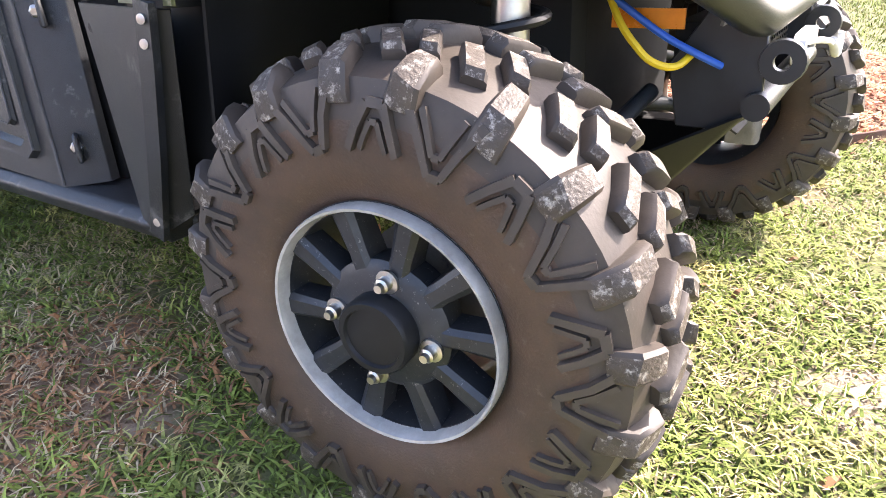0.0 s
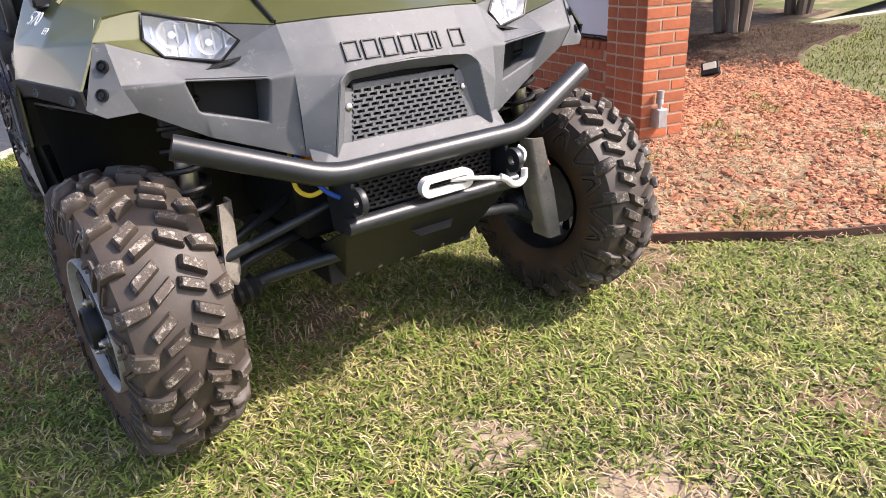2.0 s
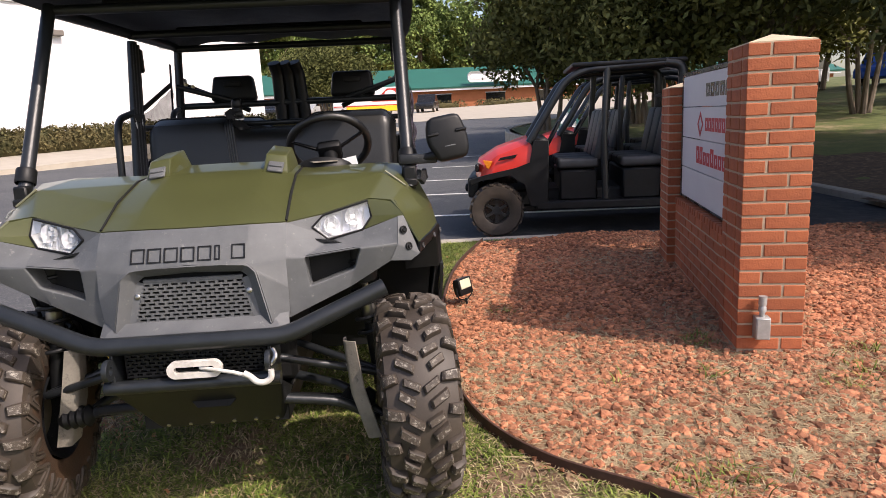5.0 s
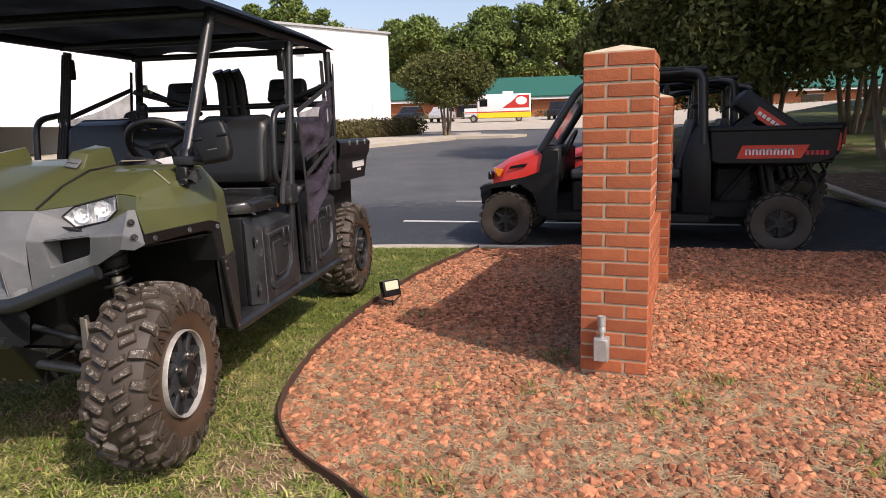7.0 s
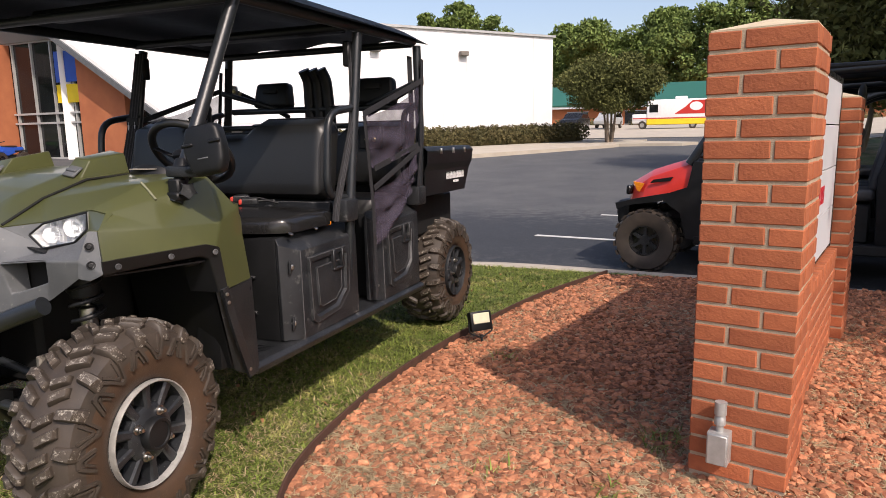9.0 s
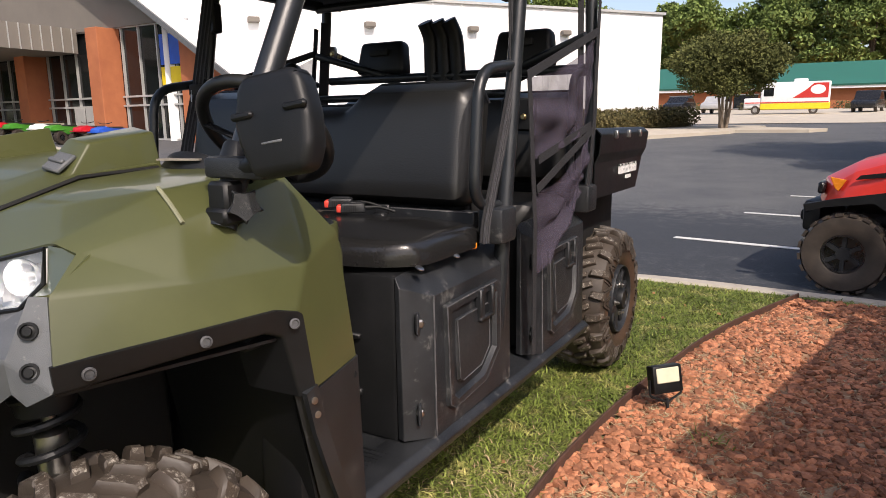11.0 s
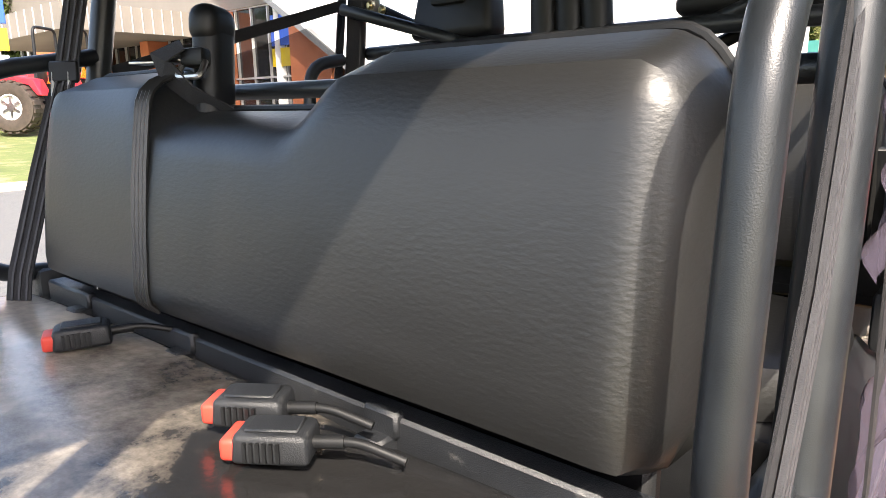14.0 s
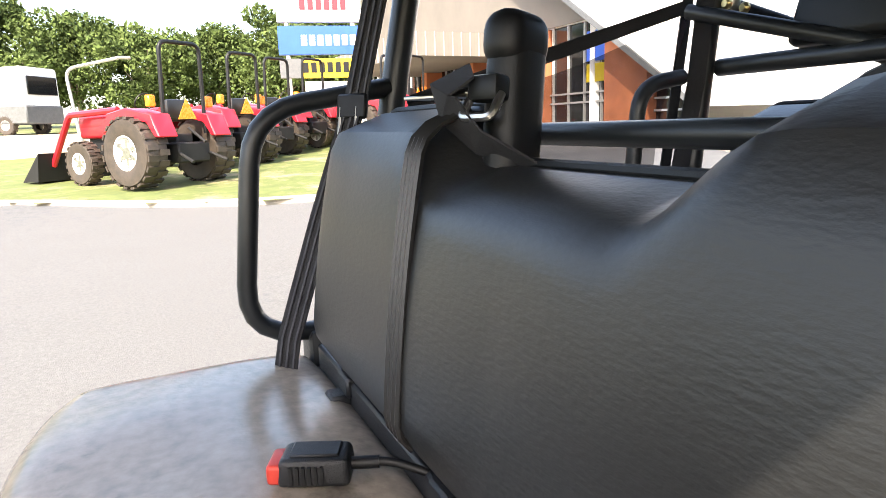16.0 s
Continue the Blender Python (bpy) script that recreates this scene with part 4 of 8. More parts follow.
def hood_latch(s):
    V = [(0.165, 0.315, 1.148), (0.255, 0.315, 1.13), (0.172, 0.36, 1.200), (0.248, 0.36, 1.190), (0.172, 0.52, 1.224), (0.245, 0.52, 1.212), (0.135, 0.22, 1.10), (0.275, 0.22, 1.08), (0.14, 0.52, 1.14), (0.268, 0.52, 1.12)]
    part("hood_ridge", shell(V, [(0, 1, 3, 2), (2, 3, 5, 4), (0, 2, 4, 8, 6), (1, 7, 9, 5, 3), (0, 6, 7, 1), (4, 5, 9, 8)], 0.004, 0.006, flip=s < 0), M_GREEN, hood)
    m = at(s * 0.21, 0.318, 1.148) @ Matrix.Rotation(radians(s * 8), 4, "Y") @ Matrix.Rotation(radians(38), 4, "X")
    bm = box(bmesh.new(), (-0.028, -0.026, 0.0), (0.028, 0.026, 0.010), m, 0.003)
    box(bm, (-0.024, -0.006, 0.008), (0.024, 0.004, 0.016), m, 0.002)
    part("hood_latch", bm, M_GREY, hood, "dark grey bonnet latch")
    part("hood_seam", tube(bmesh.new(), [(s * 0.2895, -0.016, 1.001), (s * 0.2885, 0.13, 1.0715), (s * 0.283, 0.31, 1.1235), (s * 0.278, 0.50, 1.132)], 0.0045, 6), M_DARK, hood)


both(hood_latch)


def fender(s):
    V = [(0.664, 0.020, 0.992), (0.714, -0.012, 0.903), (0.786, 0.33, 0.904), (0.794, 0.378, 0.893), (0.798, 0.400, 0.737), (0.746, 0.598, 0.735), (0.737, 0.563, 1.008), (0.700, 0.455, 1.122), (0.675, 0.240, 1.064), (0.637, 0.106, 1.036),
         (0.733, 0.19, 0.985), (0.772, 0.43, 0.975), (0.547, 0.096, 1.045), (0.40, 0.050, 1.008), (0.292, -0.018, 0.996), (0.289, 0.13, 1.066), (0.284, 0.31, 1.118), (0.28, 0.50, 1.132), (0.605, 0.25, 1.116), (0.60, 0.52, 1.135)]
    F = [(0, 1, 2, 10), (10, 2, 3, 11), (11, 3, 4), (11, 4, 5), (11, 5, 6), (9, 0, 10), (9, 10, 8), (8, 10, 11), (8, 11, 7), (7, 11, 6),
         (14, 13, 15), (13, 12, 18, 15), (12, 9, 8, 18), (15, 18, 16), (16, 18, 19, 17), (18, 8, 7, 19)]
    f = part("front_fender", shell(V, F, 0.005, 0.009, flip=s < 0), M_GREEN, utv, "olive green front fender")
    # black wheel-arch flare
    path = [(0.714, -0.016, 0.905), (0.760, 0.16, 0.908), (0.790, 0.33, 0.908), (0.800, 0.383, 0.893), (0.804, 0.405, 0.737)]
    inner = [(0.710, -0.012, 0.862), (0.748, 0.16, 0.868), (0.778, 0.315, 0.868), (0.785, 0.346, 0.855), (0.790, 0.376, 0.733)]
    if s < 0:
        path[3:] = [(x, y + 0.05, z) for x, y, z in path[3:]]
        inner[3:] = [(x, y + 0.05, z) for x, y, z in inner[3:]]
    deep = [(x - 0.13, y, z - 0.005) for x, y, z in inner]
    V = path + inner + deep
    F = [(i, i + 1, i + 6, i + 5) for i in range(4)] + [(i + 5, i + 6, i + 11, i + 10) for i in range(4)]
    part("arch_flare", shell(V, F, 0.006, 0.006, flip=s < 0), M_BLACK, f, "black arch moulding with bolts")
    for x, y, z in ((0.721, 0.030, 0.884), (0.766, 0.195, 0.889), (0.796, 0.362, 0.878)):
        part("arch_bolt", lathe(bmesh.new(), [(0.010, 0), (0.010, 0.003), (0.007, 0.004), (0.006, 0.001), (0, 0.001)], 14, at(s * (x + 0.003), y, z) @ rot_to((s, -0.35, 0.1))), M_SCUFF, f)
    # black lower panel behind the wheel, down to the sill, with a raised moulding along its front edge
    V = [(0.798, 0.405, 0.733), (0.750, 0.602, 0.735), (0.748, 0.618, 0.36), (0.764, 0.555, 0.362), (0.775, 0.378, 0.73), (0.725, 0.50, 0.40), (0.70, 0.60, 0.36), (0.66, 0.62, 0.74)]
    if s < 0:
        V = [(x, y + (0.1 if i in (1, 7) else 0.06), z) for i, (x, y, z) in enumerate(V)]
    part("mud_guard", shell(V, [(0, 1, 2, 3), (0, 3, 5, 4), (1, 7, 6, 2)], 0.006, 0.006, flip=s < 0), M_DUSTY, f, "scuffed black panel behind the wheel")
    part("guard_moulding", strap(bmesh.new(), [(s * x, y + (0.06 if s < 0 else 0), z) for x, y, z in ((0.800, 0.392, 0.745), (0.797, 0.415, 0.66), (0.782, 0.475, 0.52), (0.766, 0.545, 0.37))], (0, 1, 0.3), 0.032, 0.012), M_DUSTY, f)
    for x, y, z in ((0.806, 0.395, 0.722), (0.803, 0.405, 0.69), (0.773, 0.53, 0.40)):
        part("guard_bolt", lathe(bmesh.new(), [(0.007, 0), (0.007, 0.004), (0, 0.005)], 10, at(s * x, y + (0.06 if s < 0 else 0), z) @ rot_to((s, -0.3, 0.1))), M_CHROME, f)
    part("guard_bolt", lathe(bmesh.new(), [(0.009, 0), (0.009, 0.003), (0, 0.004)], 10, at(s * 0.752, 0.578 + (0.09 if s < 0 else 0), 0.70) @ rot_to((s, -0.2, 0.1))), M_BLACK, f)
    V = [(0.30, 0.42, 0.88), (0.77, 0.36, 0.85), (0.30, 0.50, 0.45), (0.72, 0.495, 0.41), (0.30, 0.0, 0.95), (0.70, -0.005, 0.862)]
    part("wheel_well", shell(V, [(0, 1, 3, 2), (4, 5, 1, 0)], 0.006, 0.01, flip=s < 0), M_BLACK, f)
    part("liner_bracket", boxes(((s * 0.70 - 0.05, 0.29, 0.835), (s * 0.70 + 0.05, 0.345, 0.858)), bevel=0.006), M_BLACK, f)
    part("fender_seam", tube(bmesh.new(), [(s * x, y, z) for x, y, z in ((0.607, 0.252, 1.121), (0.642, 0.248, 1.094), (0.678, 0.241, 1.066))], 0.004, 6), M_GREYSEAM, f)


both(fender)


def lettering(text, m, size, material, parent):
    """Raised letters in Blender's own font, as a mesh; they face +z of m."""
    cu = bpy.data.curves.new("lettering", "FONT")
    cu.body, cu.size, cu.extrude, cu.shear = text, size, 0.0006, 0.2
    cu.align_x, cu.align_y = "CENTER", "CENTER"
    tmp = bpy.data.objects.new("lettering", cu)
    me = bpy.data.meshes.new_from_object(tmp)
    bpy.data.objects.remove(tmp)
    me.materials.append(material)
    ob = new("lettering", me)
    ob.parent = parent
    ob.matrix_basis = m
    return ob


SIDE = Matrix(((0.16, 0.62, -0.77, 0), (-0.985, 0.06, -0.16, 0), (-0.05, 0.78, 0.62, 0), (0, 0, 0, 1)))
lettering("570", at(-0.726, 0.285, 1.036) @ SIDE, 0.05, M_WHITE, utv)
lettering("EFI", at(-0.722, 0.200, 1.012) @ SIDE, 0.024, M_WHITE, utv)

# --- bumper, winch, skid plate, underbody ---
bull = new("front_bumper")
bull.parent = utv
bull["label"] = "satin black tubular front bumper"
part("top_tube", tube(bmesh.new(), [(-0.592, -0.125, 0.79), (-0.285, -0.195, 0.674), (0.285, -0.195, 0.674), (0.592, -0.125, 0.79)], 0.0275, 20, 0.05), M_TUBE, bull)
part("lower_tube", tube(bmesh.new(), [(-0.262, -0.20, 0.545), (0.262, -0.20, 0.545)], 0.021, 16), M_TUBE, bull)
for s in (1, -1):
    bm = plate([(-0.155, 0.50), (-0.205, 0.535), (-0.20, 0.68), (-0.12, 0.69), (-0.06, 0.60), (-0.08, 0.50)], 0.01, at(s * 0.235 - 0.005, 0, 0) @ Matrix(((0, 0, 1, 0), (1, 0, 0, 0), (0, 1, 0, 0), (0, 0, 0, 1))), 0.002)
    part("side_plate", bm, M_TUBE, bull)
    bm = lathe(bmesh.new(), [(0.013, -0.008), (0.032, -0.008), (0.034, 0.0), (0.032, 0.008), (0.013, 0.008), (0.013, -0.008)], 20, at(s * 0.236, -0.225, 0.61) @ rot_to((1, 0, 0)))
    part("tow_eye", bm, M_TUBE, bull)
bm = shell([(-0.255, -0.185, 0.535), (0.255, -0.185, 0.535), (-0.185, -0.01, 0.325), (0.215, -0.01, 0.325), (-0.185, 0.25, 0.30), (0.215, 0.25, 0.30), (-0.255, -0.03, 0.45), (0.255, -0.03, 0.45)],
           [(0, 1, 3, 2), (2, 3, 5, 4), (0, 2, 6), (1, 7, 3)], 0.006, 0.006)
part("skid_plate", bm, M_BLACK, bull, "scuffed black skid plate")
m = at(0.03, -0.122, 0.452) @ Matrix.Rotation(radians(50.2), 4, "X")
part("skid_slot", plate([(-0.07, 0), (-0.05, -0.022), (0.05, -0.022), (0.07, 0), (0.05, 0.022), (-0.05, 0.022)], 0.004, m), M_DARK, bull)
for k in range(6):
    part("plate_bolt", lathe(bmesh.new(), [(0.007, 0), (0.007, 0.005), (0, 0.006)], 8, at(-0.16 + k * 0.072, -0.024, 0.336) @ rot_to((0, -0.77, -0.64))), M_CHROME, bull)
part("winch_grille", grille_mesh(0.565, 0.645, 0.205, 0.205, -0.165, -0.16, 7, 0.026, 0.005), M_BLACK, bull)
# Near-black block as the shaded depth behind the winch bars
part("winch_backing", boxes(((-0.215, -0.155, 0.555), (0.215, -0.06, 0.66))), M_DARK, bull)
bm = bmesh.new()
pts = [(0.055 * (1 if math.cos(a) > 0 else -1) + 0.026 * math.cos(a), 0.026 * math.sin(a)) for a in (2 * math.pi * (k + 0.5) / 24 for k in range(24))]
inn = [(0.05 * (1 if math.cos(a) > 0 else -1) + 0.010 * math.cos(a), 0.010 * math.sin(a)) for a in (2 * math.pi * (k + 0.5) / 24 for k in range(24))]
o1, o2 = [bm.verts.new((x + 0.015, -0.232, 0.598 + z)) for x, z in pts], [bm.verts.new((x + 0.015, -0.212, 0.598 + z)) for x, z in pts]
i1, i2 = [bm.verts.new((x + 0.015, -0.232, 0.598 + z)) for x, z in inn], [bm.verts.new((x + 0.015, -0.212, 0.598 + z)) for x, z in inn]
for k in range(24):
    j = (k + 1) % 24
    bm.faces.new((o1[k], o1[j], i1[j], i1[k])), bm.faces.new((o2[k], i2[k], i2[j], o2[j])), bm.faces.new((o1[k], o2[k], o2[j], o1[j])), bm.faces.new((i1[k], i1[j], i2[j], i2[k]))
winch = part("fairlead", bm, M_OFFWHITE, bull, "white rope fairlead")
part("winch_rope", tube(bmesh.new(), [(0.03, -0.22, 0.60), (0.08, -0.24, 0.598), (0.14, -0.25, 0.588), (0.165, -0.252, 0.58)], 0.006, 8, 0.02), M_OFFWHITE, bull, "grey synthetic rope")
bm = tube(bmesh.new(), [(0.165, -0.252, 0.585), (0.185, -0.256, 0.575), (0.20, -0.258, 0.558), (0.225, -0.258, 0.553), (0.246, -0.257, 0.566), (0.246, -0.256, 0.592)], 0.0095, 10, 0.012)
part("hook", bm, M_OFFWHITE, bull, "white winch hook")
part("shackle", tube(bmesh.new(), [(0.235, -0.235, 0.60), (0.25, -0.25, 0.61), (0.262, -0.24, 0.63), (0.25, -0.225, 0.645)], 0.007, 8, 0.01), M_CHROME, bull)
for s in (1, -1):
    for z, y in ((0.44, -0.1), (0.40, -0.06)):
        part("plate_bolt", lathe(bmesh.new(), [(0.008, 0), (0.008, 0.006), (0, 0.006)], 8, at(s * 0.21, y, z) @ rot_to((0, -0.8, -0.4))), M_CHROME, bull)

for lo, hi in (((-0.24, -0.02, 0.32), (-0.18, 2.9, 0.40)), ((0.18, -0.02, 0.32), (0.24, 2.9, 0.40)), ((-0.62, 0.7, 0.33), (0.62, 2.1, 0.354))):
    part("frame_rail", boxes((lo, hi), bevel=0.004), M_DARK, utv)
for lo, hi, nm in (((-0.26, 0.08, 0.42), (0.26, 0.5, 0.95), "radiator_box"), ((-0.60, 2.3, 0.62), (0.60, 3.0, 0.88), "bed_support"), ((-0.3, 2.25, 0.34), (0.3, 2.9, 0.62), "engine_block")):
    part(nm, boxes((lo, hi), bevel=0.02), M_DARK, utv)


def suspension(s):
    sus = new("front_suspension")
    sus.parent = utv
    oy = 0.0 if s > 0 else 0.10
    bm = tube(bmesh.new(), [(s * 0.20, -0.06, 0.42), (s * 0.42, -0.03 + oy * 0.6, 0.38), (s * 0.575, 0.0 + oy, 0.265)], 0.017, 12, 0.06)
    tube(bm, [(s * 0.20, 0.17, 0.42), (s * 0.42, 0.10 + oy * 0.6, 0.38), (s * 0.575, 0.03 + oy, 0.265)], 0.017, 12, 0.06)
    part("lower_arm", bm, M_TUBE, sus)
    bm = tube(bmesh.new(), [(s * 0.22, -0.03, 0.55), (s * 0.56, 0.02, 0.45)], 0.014, 10)
    tube(bm, [(s * 0.22, 0.16, 0.55), (s * 0.56, 0.03, 0.45)], 0.014, 10)
    part("upper_arm", bm, M_TUBE, sus)
    bm = lathe(bmesh.new(), [(0.022, 0)] + [(0.030 if k % 2 else 0.038, 0.012 * k) for k in range(1, 9)] + [(0.02, 0.11), (0.013, 0.115), (0.013, 0.33)], 20, at(s * 0.53, 0.02, 0.36) @ rot_to((-s, 0, 0.1)))
    part("axle_boot", bm, M_BLACK, sus)
    V = [(0.45, -0.06, 0.60), (0.485, -0.075, 0.60), (0.505, -0.10, 0.45), (0.55, -0.09, 0.27), (0.51, -0.09, 0.27), (0.465, -0.085, 0.43), (0.45, -0.02, 0.60), (0.465, -0.02, 0.43), (0.51, -0.02, 0.27)]
    V = [(x, y + oy, z) for x, y, z in V]
    part("knuckle_guard", shell(V, [(0, 1, 2, 5), (5, 2, 3, 4), (0, 5, 7, 6), (5, 4, 8, 7)], 0.008, 0.008, flip=s < 0), M_MUD, sus, "mud-caked grey knuckle guard")
    top, low = Vector((s * 0.505, 0.075, 0.90)), Vector((s * 0.545, 0.068, 0.46))
    ax = (top - low).normalized()
    m = at(*low) @ rot_to(ax)
    part("damper", lathe(bmesh.new(), [(0.024, 0.16), (0.026, 0.17), (0.026, 0.27), (0.022, 0.275), (0.011, 0.28), (0.011, 0.33)], 20, m), M_CHROME, sus, "silver shock absorber")
    part("damper_body", lathe(bmesh.new(), [(0.024, 0), (0.024, 0.16), (0.03, 0.165), (0.03, 0.175), (0, 0.175)], 18, m), M_BLACK, sus)
    part("damper_top", lathe(bmesh.new(), [(0.012, 0.3), (0.045, 0.31), (0.05, 0.34), (0.045, 0.45), (0, 0.46)], 18, m), M_BLACK, sus)
    L = (top - low).length
    coil = [m @ Vector((0.047 * math.cos(a), 0.047 * math.sin(a), 0.1 + (L - 0.14) * a / (2 * math.pi * 6))) for a in (2 * math.pi * 6 * k / 112 for k in range(113))]
    part("coil_spring", tube(bmesh.new(), coil, 0.0075, 8), M_BLACK, sus, "black coil spring")


both(suspension)
for k, (mm, pts) in enumerate(((M_YELLOW, [(-0.27, 0.04, 0.72), (-0.30, 0.0, 0.66), (-0.31, -0.05, 0.612), (-0.29, -0.085, 0.60), (-0.25, -0.10, 0.62)]), (M_BLUE, [(-0.28, 0.02, 0.70), (-0.275, -0.06, 0.645), (-0.265, -0.12, 0.615), (-0.24, -0.14, 0.60)]))):
    part("hose", tube(bmesh.new(), pts, 0.006, 8, 0.03), mm, utv, ("yellow hose", "blue hose")[k])
part("warning_tag", boxes(((-0.262, -0.085, 0.655), (-0.258, 0.03, 0.685))), M_ORANGE, utv, "orange warning tag")


# --- cab: floor, side panels, dash, seats ---
part("floor", boxes(((-0.70, 0.60, 0.355), (0.70, 2.2, 0.385)), bevel=0.006), M_DUSTY, utv, "scuffed ribbed black floor")
for k in range(9):
    for s in (1, -1):
        part("floor_rib", boxes(((s * 0.58 - 0.09, 0.66 + k * 0.018, 0.385), (s * 0.58 + 0.09, 0.668 + k * 0.018, 0.391))), M_DUSTY, utv)


def side(s):
    part("rocker", shell([(0.62, 0.60, 0.388), (0.735, 0.60, 0.392), (0.757, 0.60, 0.375), (0.745, 0.61, 0.345), (0.62, 0.62, 0.34), (0.62, 2.16, 0.388), (0.735, 2.17, 0.392), (0.757, 2.17, 0.375), (0.745, 2.16, 0.345), (0.62, 2.14, 0.34)],
                         [(0, 1, 6, 5), (1, 2, 7, 6), (2, 3, 8, 7), (3, 4, 9, 8), (0, 5, 9, 4), (0, 4, 3, 2, 1), (5, 6, 7, 8, 9)], 0.003, 0.006, flip=s < 0), M_DUSTY, utv, "scuffed black sill")

    def panel(name, y0, y1, dz):
        p = new(name)
        p.parent = utv
        p["label"] = "black moulded side panel with a recessed field"
        k = (y1 - y0) / 0.57
        q = lambda x, y, z: (x, y0 + (y - 0.865) * k, z + dz * (z - 0.39) / 0.45)
        V = [q(*v) for v in ((0.662, 0.873, 0.838), (0.676, 0.868, 0.815), (0.722, 0.958, 0.778), (0.722, 1.435, 0.790), (0.655, 1.435, 0.845), (0.655, 0.93, 0.842),
                             (0.662, 0.873, 0.40), (0.684, 0.865, 0.40), (0.735, 0.945, 0.39), (0.735, 1.42, 0.40), (0.60, 1.435, 0.845), (0.60, 1.42, 0.40))]
        part("panel_skin", shell(V, [(0, 1, 5), (1, 2, 5), (2, 3, 4, 5), (0, 5, 4, 10), (0, 6, 7, 1), (1, 7, 8, 2), (2, 8, 9, 3), (3, 9, 11, 10, 4)], 0.004, 0.006, flip=s < 0), M_DUSTY, p)
        X = lambda z: 0.735 - 0.013 * (z - 0.39) / 0.39
        # rings of the field: a lip that stands proud, then a sunken floor with a raised island
        outer = [(1.005, 0.742), (1.12, 0.748), (1.325, 0.752), (1.345, 0.735), (1.325, 0.53), (1.225, 0.455), (1.03, 0.437), (1.005, 0.455)]
        cy, cz = 1.165, 0.60

        def ring(items):
            bmq = bmesh.new()
            rows = []
            for f, o in items:
                rows.append([bmq.verts.new((s * (X(z) + o), *q(0, cy + (y - cy) * f, cz + (z - cz) * f)[1:])) for y, z in outer])
            for a, b in zip(rows, rows[1:]):
                for i in range(len(a)):
                    j = (i + 1) % len(a)
                    bmq.faces.new((a[i], a[j], b[j], b[i]))
            bmq.faces.new(rows[-1])
            return bmq
        part("panel_field", ring(((1.0, -0.002), (0.96, 0.014), (0.84, 0.013), (0.77, -0.004))), M_DUSTY, p)
        part("panel_island", ring(((0.62, 0.000), (0.57, 0.009))), M_DUSTY, p)
        # Pale tubes paint the wear and the highlights along the moulded edges
        for f, o, r in ((0.965, 0.012, 0.0026), (0.585, 0.0085, 0.0022)):
            loop = [Vector((s * (X(z) + o), *q(0, cy + (y - cy) * f, cz + (z - cz) * f)[1:])) for y, z in outer]
            part("worn_edge_highlight", tube(bmesh.new(), loop + [loop[0]], r, 5), M_SCUFF, p)
        for ya, yb, za, zb in ((1.19, 1.215, 0.655, 0.745), (1.265, 1.285, 0.655, 0.745), (1.19, 1.285, 0.648, 0.662)):
            bmq = bmesh.new()
            box(bmq, (s * (X(za) + 0.012) - 0.014, q(0, ya, za)[1], q(0, ya, za)[2]), (s * (X(za) + 0.012) + 0.008, q(0, yb, zb)[1], q(0, yb, zb)[2]), bevel=0.004)
            part("panel_rib", bmq, M_DUSTY, p)
        for y, z in ((0.908, 0.716), (0.905, 0.470)):
            m = at(s * (0.7045 if z > 0.6 else 0.7095), *q(0, y, z)[1:]) @ Matrix.Rotation(radians(s * -58 if s > 0 else 58), 4, "Z")
            part("bolt_plate", box(bmesh.new(), (-0.022, -0.006, -0.028), (0.022, 0.006, 0.028), m, 0.004, 1, 0.8), M_DUSTY, p)
            part("panel_bolt", lathe(bmesh.new(), [(0.012, -0.004), (0.012, 0.004), (0.007, 0.008), (0, 0.008)], 6, at(s * 0.712, *q(0, y, z)[1:]) @ rot_to((s * 0.85, -0.53, 0))), M_CHROME, p)
        # Pale tube, worn and highlighted edge of the front corner
        part("panel_edge", tube(bmesh.new(), [(s * x, y, z) for x, y, z in (q(0.723, 0.960, 0.780), q(0.736, 0.947, 0.395))], 0.003, 6), M_SCUFF, p)

    panel("side_panel", 0.865, 1.435, 0.0)
    panel("side_panel", 1.62, 2.16, 0.03)


both(side)
# seat bases
for y0, y1 in ((0.872, 1.38), (1.72, 2.2)):
    part("seat_base", boxes(((-0.65, y0, 0.385), (0.66, y1, 0.842)), bevel=0.015, seg=2), M_BLACK, utv, "black plastic seat base")
    bm = bmesh.new()
    for x in (-0.40, 0.0, 0.40):
        box(bm, (x - 0.15, y0 - 0.012, 0.50), (x + 0.15, y0 + 0.01, 0.52), bevel=0.004)
        box(bm, (x - 0.15, y0 - 0.012, 0.66), (x + 0.15, y0 + 0.01, 0.675), bevel=0.004)
    part("seat_base_rib", bm, M_BLACK, utv)


